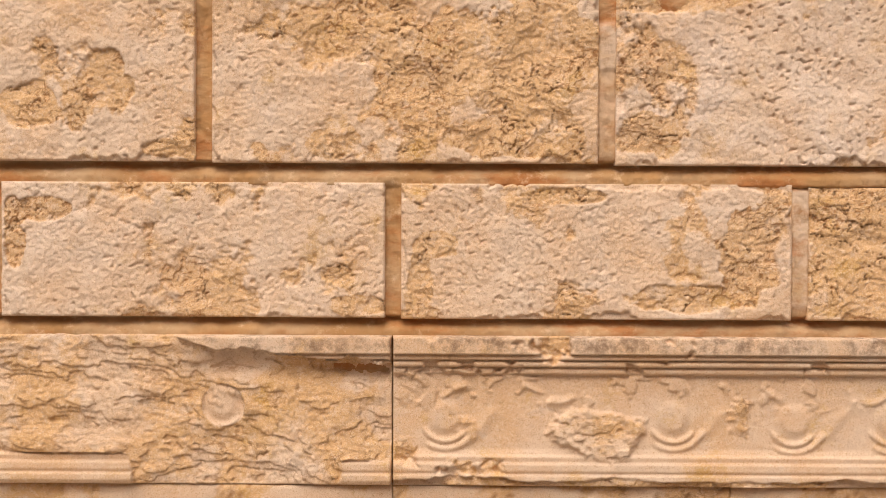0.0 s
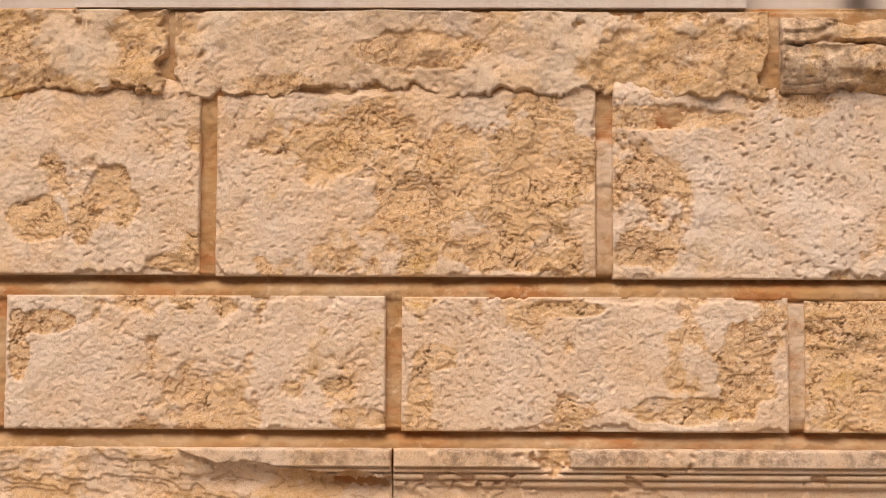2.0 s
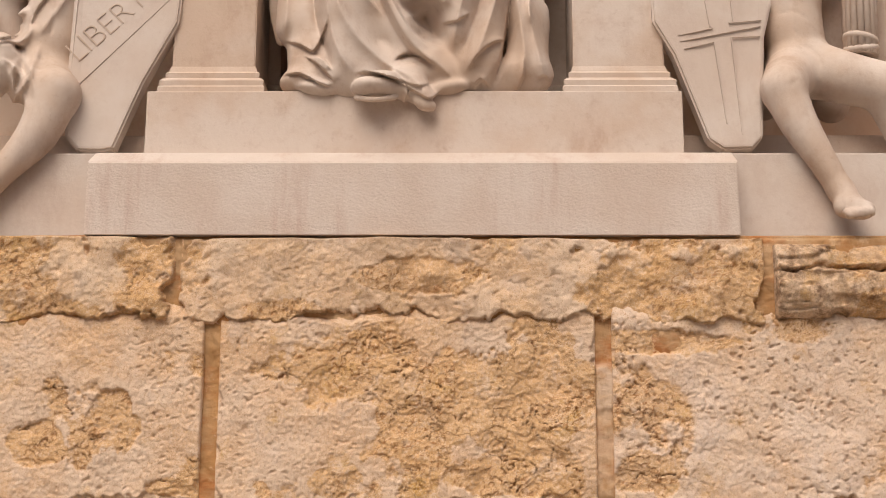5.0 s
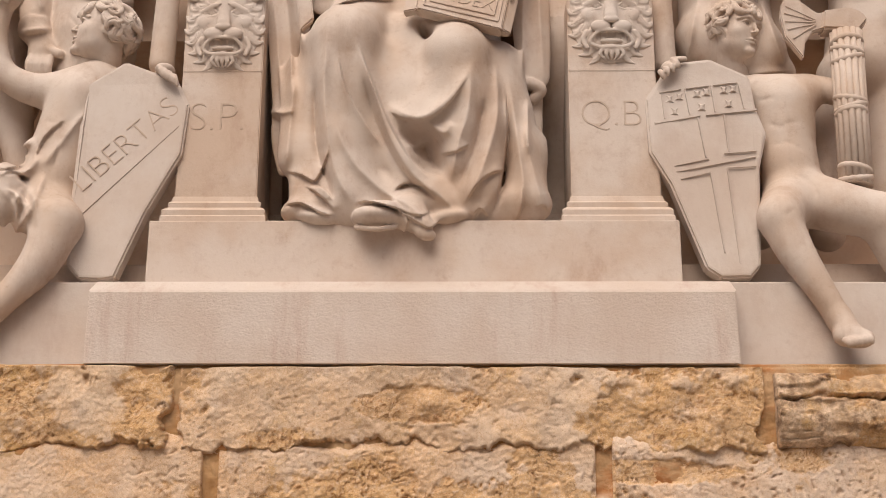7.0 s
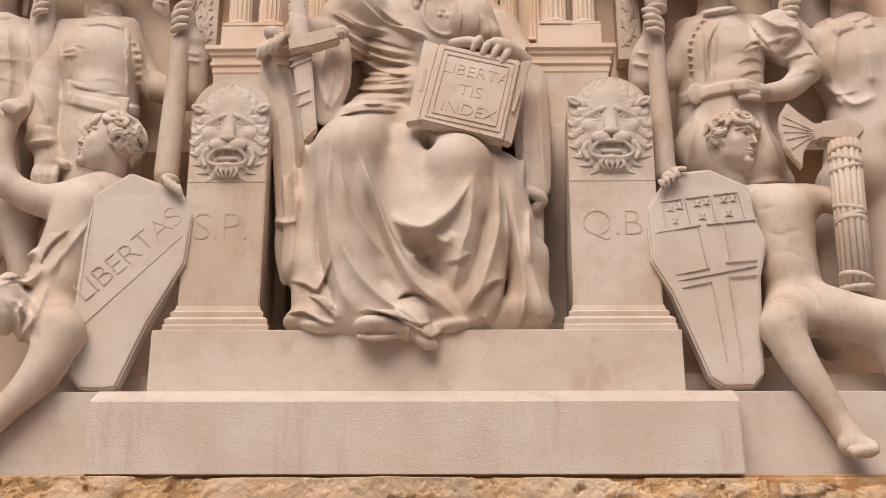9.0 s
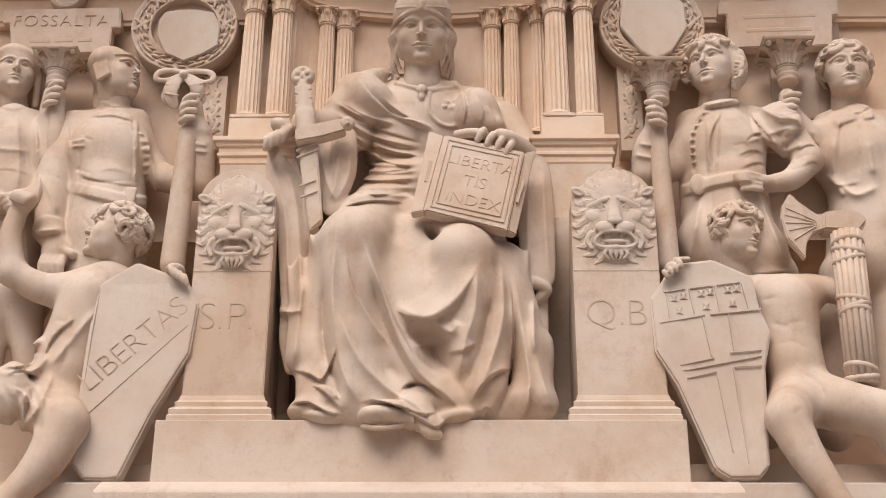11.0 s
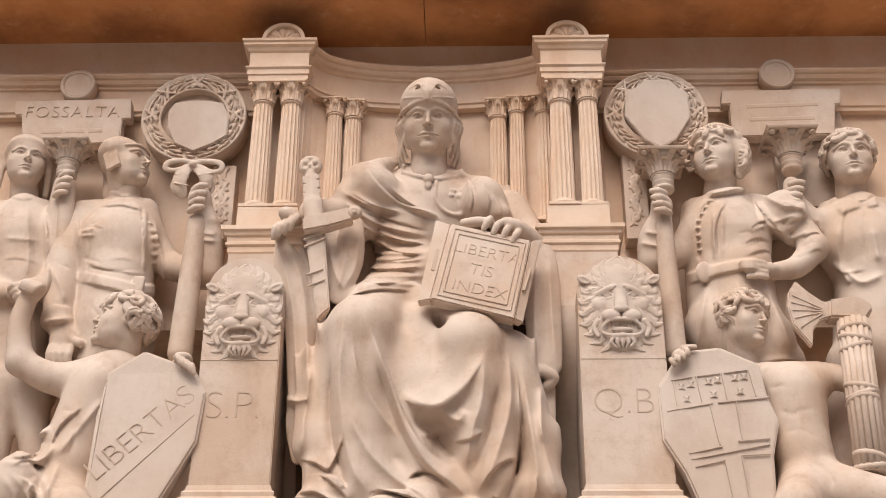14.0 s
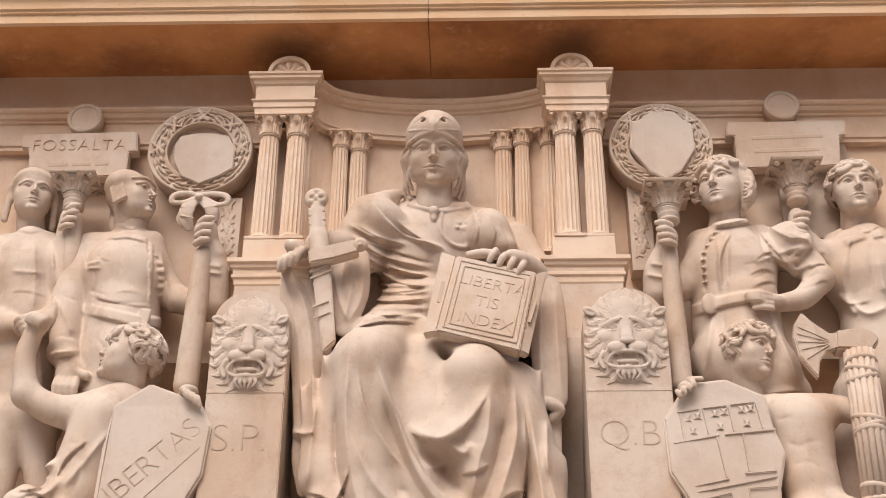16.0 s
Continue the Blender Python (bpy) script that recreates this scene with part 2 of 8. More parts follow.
# Close to the camera's stand; pleats and small details are projected from here.
VIEWPOINT = np.array((0, -6.2, 1.6))


class Sculpt:
    """Carving in a block: soft unions and cuts of simple solids on a fine lattice, then one mesh."""

    def __init__(self, lo, hi, res=0.01, k=0.03):
        lo, hi = np.minimum(lo, hi), np.maximum(lo, hi)
        self.lo, self.res, self.k = lo.astype(float), res, k
        self.n = np.ceil((hi - self.lo) / res).astype(int) + 1
        self.f = np.full(self.n, 0.2, np.float32)

    def put(self, lo, hi, fn, k, cut):
        k = self.k if k is None else k
        pad = 2.5 * max(k, self.res) + 0.004
        a = np.clip(np.floor((np.minimum(lo, hi) - pad - self.lo) / self.res).astype(int), 0, self.n)
        b = np.clip(np.ceil((np.maximum(lo, hi) + pad - self.lo) / self.res).astype(int) + 1, 0, self.n)
        if (b <= a).any():
            return self
        x, y, z = [(self.lo[i] + self.res * np.arange(a[i], b[i])).astype(np.float32) for i in range(3)]
        d = fn(x[:, None, None], y[None, :, None], z[None, None, :])
        sl = np.s_[a[0] : b[0], a[1] : b[1], a[2] : b[2]]
        f = self.f[sl]
        if cut:
            f, d = -f, d
        k = max(k, 1e-4)
        h = np.clip(0.5 + 0.5 * (d - f) / k, 0, 1)
        m = d * (1 - h) + f * h - k * h * (1 - h)
        self.f[sl] = -m if cut else m
        return self

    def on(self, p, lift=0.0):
        """The spot where the carved face lies under p, on the ray from the camera's stand; lift stands off it."""
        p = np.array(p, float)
        way = p[:3] - VIEWPOINT
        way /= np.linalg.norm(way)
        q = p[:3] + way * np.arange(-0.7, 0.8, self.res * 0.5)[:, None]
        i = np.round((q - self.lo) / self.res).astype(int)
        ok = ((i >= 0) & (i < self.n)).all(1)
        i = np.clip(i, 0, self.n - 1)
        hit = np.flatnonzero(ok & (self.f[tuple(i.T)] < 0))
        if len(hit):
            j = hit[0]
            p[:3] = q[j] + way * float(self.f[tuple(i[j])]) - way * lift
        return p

    def cap(self, a, b, k=None, cut=False, flat=1.0):
        """A tapering bar from a to b, each (x, y, z, radius); flat squeezes it in depth."""
        pa, pb, ra, rb = np.array(a[:3]), np.array(b[:3]), a[3], b[3]
        r = max(ra, rb)
        d = pb - pa
        q = np.array([1, 1 / flat, 1])
        dd = d * q
        L = float(dd @ dd) + 1e-9

        def fn(x, y, z):
            ux, uy, uz = x - pa[0], (y - pa[1]) / flat, z - pa[2]
            t = np.clip((ux * dd[0] + uy * dd[1] + uz * dd[2]) / L, 0, 1)
            return (np.sqrt((ux - t * dd[0]) ** 2 + (uy - t * dd[1]) ** 2 + (uz - t * dd[2]) ** 2) - (ra + (rb - ra) * t)) * min(1, flat + 0.3)

        return self.put(np.minimum(pa, pb) - r, np.maximum(pa, pb) + r, fn, k, cut)

    def tube(self, *pts, k=None, cut=False, flat=1.0, steps=3, lay=None):
        """A smooth bar through points of (x, y, z, radius); lay puts it on the carved face, that many radii proud."""
        p = [np.array(q, float) if lay is None else self.on(q, lay * q[3]) for q in pts]
        if len(p) > 2:
            q = [2 * p[0] - p[1], *p, 2 * p[-1] - p[-2]]
            p = [0.5 * ((2 * b) + (c - a) * t + (2 * a - 5 * b + 4 * c - d) * t * t + (3 * b - a - 3 * c + d) * t**3)
                 for a, b, c, d in zip(q, q[1:], q[2:], q[3:]) for t in np.linspace(0, 1, steps, endpoint=False)] + [p[-1]]
        p = np.array(p)
        R = p[:, 3].max()

        def fn(x, y, z):
            best = None
            for a, b in zip(p, p[1:]):
                d = b[:3] - a[:3]
                d[1] /= flat
                L = float(d @ d) + 1e-9
                ux, uy, uz = x - a[0], (y - a[1]) / flat, z - a[2]
                t = np.clip((ux * d[0] + uy * d[1] + uz * d[2]) / L, 0, 1)
                m = (np.sqrt((ux - t * d[0]) ** 2 + (uy - t * d[1]) ** 2 + (uz - t * d[2]) ** 2) - (a[3] + (b[3] - a[3]) * t)) * min(1, flat + 0.3)
                best = m if best is None else np.minimum(best, m)
            return best

        return self.put(p[:, :3].min(0) - R, p[:, :3].max(0) + R, fn, k, cut)

    def ell(self, c, r, turn=(0, 0, 0), k=None, cut=False, lay=None):
        c = c if lay is None else self.on(c, lay)
        c, r = np.array(c[:3]), np.array(r if hasattr(r, "__len__") else (r, r, r), float)
        m = np.array(Euler([radians(a) for a in turn]).to_matrix()).T
        R = r.max()

        def fn(x, y, z):
            u = [m[i, 0] * (x - c[0]) + m[i, 1] * (y - c[1]) + m[i, 2] * (z - c[2]) for i in range(3)]
            k0 = np.sqrt(sum((u[i] / r[i]) ** 2 for i in range(3)))
            k1 = np.sqrt(sum((u[i] / r[i] ** 2) ** 2 for i in range(3))) + 1e-6
            return k0 * (k0 - 1) / k1

        return self.put(c - R, c + R, fn, k, cut)

    def box(self, c, half, turn=(0, 0, 0), rnd=0.006, k=None, cut=False):
        c, half = np.array(c[:3]), np.array(half, float)
        m = np.array(Euler([radians(a) for a in turn]).to_matrix()).T
        R = float(np.linalg.norm(half)) if any(turn) else half

        def fn(x, y, z):
            u = [np.abs(m[i, 0] * (x - c[0]) + m[i, 1] * (y - c[1]) + m[i, 2] * (z - c[2])) - half[i] + rnd for i in range(3)]
            return np.sqrt(sum(np.maximum(v, 0) ** 2 for v in u)) + np.minimum(np.maximum(np.maximum(u[0], u[1]), u[2]), 0) - rnd

        return self.put(c - R, c + R, fn, k, cut)

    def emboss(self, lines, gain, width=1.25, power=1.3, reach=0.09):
        """Press pleats into the carved face: each line a chain of (x, y, z, half width), projected from the camera's
        stand.
        """
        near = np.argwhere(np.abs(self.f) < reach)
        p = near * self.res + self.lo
        sc = -VIEWPOINT[1] / (p[:, 1] - VIEWPOINT[1])
        u, v = p[:, 0] * sc, (p[:, 2] - VIEWPOINT[2]) * sc
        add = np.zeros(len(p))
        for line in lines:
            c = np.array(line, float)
            k = -VIEWPOINT[1] / (c[:, 1] - VIEWPOINT[1])
            c = np.stack([c[:, 0] * k, (c[:, 2] - VIEWPOINT[2]) * k, c[:, 3] * k], -1)
            if len(c) > 2:
                q = [2 * c[0] - c[1], *c, 2 * c[-1] - c[-2]]
                c = np.array([0.5 * ((2 * b) + (d - a) * t + (2 * a - 5 * b + 4 * d - e) * t * t + (3 * b - a - 3 * d + e) * t**3)
                              for a, b, d, e in zip(q, q[1:], q[2:], q[3:]) for t in np.linspace(0, 1, 5, endpoint=False)] + [c[-1]])
            pad = 2.6 * width * c[:, 2].max()
            sel = np.flatnonzero((u > c[:, 0].min() - pad) & (u < c[:, 0].max() + pad) & (v > c[:, 1].min() - pad) & (v < c[:, 1].max() + pad))
            best, amp = np.full(len(sel), 9.0), np.zeros(len(sel))
            L = len(c) - 1
            for i in range(L):
                a, d = c[i], c[i + 1] - c[i]
                t = np.clip(((u[sel] - a[0]) * d[0] + (v[sel] - a[1]) * d[1]) / (d[0] ** 2 + d[1] ** 2 + 1e-9), 0, 1)
                r = a[2] + d[2] * t
                m = np.hypot(u[sel] - a[0] - t * d[0], v[sel] - a[1] - t * d[1]) / (width * r)
                g = (i + t) / L
                fade = sstep(g, -0.05, 0.2) * sstep(1 - g, -0.05, 0.2)
                closer = m < best
                best = np.where(closer, m, best)
                amp = np.where(closer, r * fade, amp)
            add[sel] += gain * amp * np.exp(-(best**power))
        self.f[tuple(near.T)] -= add.astype(np.float32)
        return self

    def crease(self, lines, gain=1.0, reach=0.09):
        """Overlapping edges of cloth, projected from the camera's stand: the side to the left of the line's way stands
        proud, with a sharp drop to the other.
        """
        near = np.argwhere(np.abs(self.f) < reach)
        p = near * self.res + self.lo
        sc = -VIEWPOINT[1] / (p[:, 1] - VIEWPOINT[1])
        u, v = p[:, 0] * sc, (p[:, 2] - VIEWPOINT[2]) * sc
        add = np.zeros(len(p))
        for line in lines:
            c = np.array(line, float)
            k = -VIEWPOINT[1] / (c[:, 1] - VIEWPOINT[1])
            c = np.stack([c[:, 0] * k, (c[:, 2] - VIEWPOINT[2]) * k, c[:, 3] * k], -1)
            if len(c) > 2:
                q = [2 * c[0] - c[1], *c, 2 * c[-1] - c[-2]]
                c = np.array([0.5 * ((2 * b) + (d - a) * t + (2 * a - 5 * b + 4 * d - e) * t * t + (3 * b - a - 3 * d + e) * t**3)
                              for a, b, d, e in zip(q, q[1:], q[2:], q[3:]) for t in np.linspace(0, 1, 5, endpoint=False)] + [c[-1]])
            pad = 4 * c[:, 2].max()
            sel = np.flatnonzero((u > c[:, 0].min() - pad) & (u < c[:, 0].max() + pad) & (v > c[:, 1].min() - pad) & (v < c[:, 1].max() + pad))
            best, amp, sign = np.full(len(sel), 9.0), np.zeros(len(sel)), np.zeros(len(sel))
            L = len(c) - 1
            for i in range(L):
                a, d = c[i], c[i + 1] - c[i]
                du, dv = u[sel] - a[0], v[sel] - a[1]
                t = np.clip((du * d[0] + dv * d[1]) / (d[0] ** 2 + d[1] ** 2 + 1e-9), 0, 1)
                m = np.hypot(du - t * d[0], dv - t * d[1])
                g = (i + t) / L
                closer = m < best
                best = np.where(closer, m, best)
                amp = np.where(closer, (a[2] + d[2] * t) * sstep(g, -0.02, 0.25) * sstep(1 - g, -0.02, 0.25), amp)
                sign = np.where(closer, np.sign(d[0] * dv - d[1] * du), sign)
            w = np.maximum(amp, 1e-4)
            side = sstep(best * sign, -0.7 * self.res, 0.7 * self.res)
            add[sel] += gain * amp * (side * np.exp(-best / (1.7 * w)) - 0.55 * (1 - side) * np.exp(-best / (0.9 * w)))
        self.f[tuple(near.T)] -= add.astype(np.float32)
        return self

    def mesh(self, name):
        f, n, res = self.f, self.n, self.res
        f[0], f[-1], f[:, 0], f[:, -1], f[:, :, 0], f[:, :, -1] = 0.01, 0.01, 0.01, 0.01, 0.01, 0.01
        s = f < 0
        cells = n - 1
        acc = np.zeros((*cells, 3), np.float32)
        cnt = np.zeros(cells, np.float32)
        cross = []
        for ax in range(3):
            lo_ = [slice(None)] * 3
            hi_ = [slice(None)] * 3
            lo_[ax], hi_[ax] = slice(0, -1), slice(1, None)
            a, b = f[tuple(lo_)], f[tuple(hi_)]
            i = np.argwhere(s[tuple(lo_)] != s[tuple(hi_)])
            va, vb = a[tuple(i.T)], b[tuple(i.T)]
            p = i.astype(np.float32)
            p[:, ax] += va / (va - vb)
            o = [k for k in range(3) if k != ax]
            for da in (0, 1):
                for db in (0, 1):
                    j = i.copy()
                    j[:, o[0]] -= da
                    j[:, o[1]] -= db
                    ok = (j >= 0).all(1) & (j < cells).all(1)
                    np.add.at(acc, tuple(j[ok].T), p[ok])
                    np.add.at(cnt, tuple(j[ok].T), 1)
            cross.append((i, va < 0))
        idx = np.full(cells, -1, np.int64)
        live = cnt > 0
        idx[live] = np.arange(live.sum())
        verts = acc[live] / cnt[live][:, None] * res + self.lo
        quads = []
        for ax, (i, inside) in enumerate(cross):
            o = [(ax + 1) % 3, (ax + 2) % 3]
            ok = (i[:, o[0]] > 0) & (i[:, o[1]] > 0) & (i[:, o[0]] < cells[o[0]]) & (i[:, o[1]] < cells[o[1]])
            i, inside = i[ok], inside[ok]
            q = []
            for da, db in ((1, 1), (0, 1), (0, 0), (1, 0)):
                j = i.copy()
                j[:, o[0]] -= da
                j[:, o[1]] -= db
                q.append(idx[tuple(j.T)])
            q = np.stack(q, -1)
            q[~inside] = q[~inside][:, ::-1]
            quads.append(q)
        return grid_mesh(name, verts, np.concatenate(quads))


def statue(name, s, label, category, material=None):
    ob = part(name, s.mesh(name), material or MARBLE)
    return tagged(ob, label, category)


def letters(text, size, m, material, parent, depth=0.006, name="lettering", label="", spacing=1.0):
    """Lettering from the built-in font, as a mesh at the pose m."""
    cu = bpy.data.curves.new("text", "FONT")
    cu.body, cu.size, cu.extrude, cu.align_x, cu.align_y, cu.space_character = text, size, depth, "CENTER", "CENTER", spacing
    cu.offset = -0.0042 * size / 0.16
    ob = bpy.data.objects.new("text", cu)
    scene.collection.objects.link(ob)
    me = bpy.data.meshes.new_from_object(ob.evaluated_get(bpy.context.evaluated_depsgraph_get()))
    bpy.data.objects.remove(ob)
    me.materials.clear()
    me.transform(m)
    return part(name, me, material, parent, label)


# ---- the ashlar wall ----
def rock(seed, proud=0.045, amp=0.03, flakes=(), flake=0.35, soot=0.0, pits=1.0, chip=1.0, ragged=0.0, split=None, log=None, pale=0.0):
    """Surface of one rock-faced block; flakes: (x, z, rx, rz) where the skin has come off."""

    def surface(x, z, edge):
        low = fbm(x, z, 2.2, seed, 4)
        mid = fbm(x, z, 8, seed + 20, 3, 0.55)
        grit = fbm(x, z, 48, seed + 40, 2, 0.8)
        fine = fbm(x, z, 90, seed + 45, 2, 0.6)
        fl = sstep(fbm(x, z, 3.0, seed + 60, 6, 0.62), 0.60 - flake * 0.25, 0.70 - flake * 0.25)
        for fx, fz, rx, rz in flakes:
            q = ((x - fx) / rx) ** 2 + ((z - fz) / rz) ** 2 + 2.2 * (fbm(x, z, 8, seed + 80, 5, 0.62) - 0.5)
            fl = np.maximum(fl, sstep(-q, -1.1, -0.8))
        warp = 0.05 * (fbm(x, z, 6, seed + 91, 3) - 0.5)
        scale = fbm(x * 0.9 + warp, z * 1.3 + warp, 6, seed + 90, 5, 0.58)
        steps = np.floor(scale * 10) / 10 + sstep((scale * 10) % 1, 0.84, 1.0) / 10
        h = proud + amp * (low - 0.5) + 0.55 * amp * (mid - 0.5)
        h = h - fl * (0.010 + 0.055 * (steps - 0.48)) + (grit - 0.5) * 0.0065 + (fine - 0.5) * 0.007
        crack = fbm(x + warp, z * 1.5, 5.5, seed + 100, 5, 0.6)
        h = h - 0.016 * (1 - sstep(np.abs(crack - 0.5), 0.0, 0.010)) * sstep(fbm(x, z, 4, seed + 101, 2), 0.48, 0.56) * (0.25 + 0.75 * fl)
        step = (scale * 10) % 1
        split_ = np.maximum(fl * sstep(step, 0.74, 0.86) * sstep(-step, -0.995, -0.93) * sstep(fbm(x, z, 5, seed + 102, 3), 0.46, 0.56), (1 - sstep(np.abs(crack - 0.5), 0.0, 0.008)) * sstep(fbm(x, z, 4, seed + 101, 2), 0.48, 0.56) * (0.15 + 0.85 * fl))
        if z[0, 0] < 2.0 and z[-1, 0] > 2.65:
            h = h - 0.10 * sstep(z + 0.16 * (fbm(x, z, 5, seed + 170, 4) - 0.5), 2.60, 2.72)
        pit = sstep(vnoise(58 * (x * 0.9 + 0.35 * z), 58 * (z - 0.3 * x), seed + 110), 0.76, 0.94)
        patch = 0.3 + 0.7 * sstep(fbm(x, z, 3.2, seed + 115, 3), 0.44, 0.58)
        h = h - pits * patch * (1 - 0.7 * fl) * pit * 0.009
        worn = np.maximum(0, fbm(x, z, 6, seed + 130, 5, 0.62) - 0.54) * 0.20 * chip
        h = h * (0.55 + 0.45 * sstep(edge - worn, -0.006, 0.007))
        if ragged:
            gone = sstep(-z, -2.82, -2.70) * ragged * np.maximum(0, sstep(fbm(x, z, 2.2, seed + 140, 3), 0.40, 0.62) * 0.22 + 0.55 * (fbm(x, z, 13, seed + 141, 5, 0.65) - 0.42))
            h = h * sstep(edge - gone, -0.004, 0.012) - 0.012 * (1 - sstep(edge - gone, -0.004, 0.012))
        if split:
            h = h - 0.045 * np.exp(-(((z - split - 0.16 * (fbm(x, z, 4, seed + 150, 5) - 0.5)) / 0.009) ** 2))
        if log:
            h = h - 0.085 * ((z - log[0]) / log[1]) ** 4 - 0.02 * sstep(fbm(x * 0.5, z * 2.5, 6, seed + 160, 4, 0.6), 0.5, 0.6)
        return h, {"crack": split_, "flake": fl, "pale": np.clip(pale * (0.4 + 1.2 * low), 0, 1) * (1 - 0.8 * fl), "soot": np.clip(soot * (1.3 * low + mid - 0.55), 0, 1)}

    return surface


wall = part("wall_ashlar", box_bm((-4.2, 0.06, -0.05), (4.2, 0.6, 2.99), 0), MORTAR)
tagged(wall, "rusticated sandstone wall of large rock-faced blocks, orange mortar joints", "wall", kind="structure")


def bed(x, z, edge):
    rough = 0.020 * (fbm(x, z, 20, 6, 5, 0.68) - 0.5)
    h = 0.020 + 0.026 * (fbm(x, z, 4, 5, 5, 0.62) - 0.5) + rough
    for z0, z1, low, high in ((1.04, 1.135, 0.034, -0.026), (1.695, 1.808, 0.040, -0.028), (2.36, 2.97, 0.036, 0.040)):
        on = (z > z0) & (z < z1)
        slope = low + (high - low) * sstep((z - z0) / (z1 - z0), 0.35, 0.98) + 0.040 * (fbm(x, z, 6, 9, 6, 0.66) - 0.5) + rough
        near = sstep(z + 0.06 * (z0 > 2) * (fbm(x, z, 8, 12, 4) - 0.5), z0, z0 + 0.012 + 0.12 * (z0 > 2)) * on
        h = h * (1 - near) + np.maximum(-0.03, slope) * near
    h = np.where(z < 1.03, -0.03, h)
    # two upright joints stand filled nearly flush with a paler lime
    fill = sstep(-np.abs(x - 1.464), -0.045, -0.035) * sstep(z, 1.14, 1.2) * sstep(-z, -1.70, -1.68)
    fill = np.maximum(fill, sstep(-np.abs(x - 0.632), -0.045, -0.035) * np.maximum(0.55, sstep(z, 2.16, 2.22)) * sstep(z, 1.80, 1.84) * sstep(-z, -2.42, -2.38))
    h = h * (1 - fill) + fill * (0.042 + rough)
    return h, {"flake": x * 0, "pale": fill}


part("mortar", height_block("mortar", -2.7, 2.7, 0.30, 2.99, 0.015, 0.09, bed, 0.0075), MORTAR, wall, "orange lime mortar between the blocks")


def block(x0, x1, z0, z1, seed, res=0.005, mat=None, **kw):
    me = height_block("stone_block", x0, x1, z0, z1, 0.0, 0.07, rock(seed, **kw), res)
    return part("stone_block", me, mat or SAND, wall)


# middle course
block(-3.65, -2.06, 1.13, 1.712, 11, 0.02)
block(-1.985, -0.322, 1.132, 1.715, 12, flakes=((-1.80, 1.60, 0.12, 0.05), (-1.93, 1.50, 0.05, 0.14), (-0.45, 1.18, 0.14, 0.05), (-1.25, 1.30, 0.04, 0.035)), flake=0.15, pale=0.3)
block(-0.252, 1.428, 1.128, 1.712, 13, flakes=((1.25, 1.42, 0.14, 0.24), (-0.1, 1.44, 0.1, 0.06), (-0.17, 1.28, 0.06, 0.14), (1.0, 1.22, 0.26, 0.06), (0.45, 1.66, 0.16, 0.035)), flake=0.1, pale=0.2)
block(1.50, 2.6, 1.128, 1.700, 14, flakes=((1.75, 1.2, 0.2, 0.1),), flake=0.6)
block(2.66, 3.18, 1.128, 1.700, 16, 0.03)
block(3.25, 4.2, 1.128, 1.700, 15, 0.03)
# tall upper course
block(-4.2, -2.85, 1.80, 2.56, 21, 0.03)
block(-2.78, -1.142, 1.805, 2.74, 22, flakes=((-1.55, 2.18, 0.10, 0.12), (-1.85, 2.05, 0.14, 0.10), (-1.25, 1.87, 0.12, 0.05)), flake=0.3, amp=0.035)
block(-1.07, 0.594, 1.800, 2.74, 23, flakes=((-0.55, 1.88, 0.14, 0.07), (0.1, 2.25, 0.45, 0.24), (0.25, 1.93, 0.32, 0.11), (-0.55, 2.38, 0.3, 0.12), (0.48, 2.2, 0.09, 0.10)), flake=0.3, amp=0.035)
block(0.669, 2.34, 1.792, 2.70, 24, flakes=((0.8, 1.92, 0.14, 0.1), (0.9, 2.5, 0.3, 0.07)), flake=0.05, amp=0.04, pits=1.5, pale=0.65)
block(2.41, 4.2, 1.792, 2.56, 25, 0.03)
# ragged top course
block(-4.2, -2.6, 2.615, 2.975, 31, 0.03, SAND_OLD)
block(-2.55, -1.284, 2.575, 2.985, 32, 0.006, SAND_OLD, flake=0.4, amp=0.075, proud=0.062, soot=0.12, chip=1.5, ragged=0.17)
block(-1.272, 1.36, 2.575, 2.978, 33, 0.006, SAND_OLD, flakes=((-0.80, 2.64, 0.20, 0.05), (0.9, 2.75, 0.3, 0.12), (-0.2, 2.80, 0.3, 0.08)), flake=0.4, amp=0.08, proud=0.062, soot=0.24, chip=1.6, ragged=0.2, pale=0.25)
block(1.40, 2.9, 2.605, 2.945, 34, 0.006, SAND_OLD, flake=0.2, amp=0.08, proud=0.135, soot=1.7, chip=1.2, split=2.815, log=(2.775, 0.17))
block(2.95, 4.2, 2.64, 2.95, 35, 0.03, SAND_OLD)
# base course under the frieze
for i, (x0, x1) in enumerate(((-4.2, -2.4), (-2.36, -0.29), (-0.285, 1.18), (1.185, 2.9), (2.905, 4.2))):
    me = height_block("base_stone", x0, x1, 0.0, 0.395, 0.0, 0.03, rock(41 + i, proud=0.0, amp=0.01, flake=0.3, pits=0.3), 0.02)
    part("base_stone", me, SAND, wall)


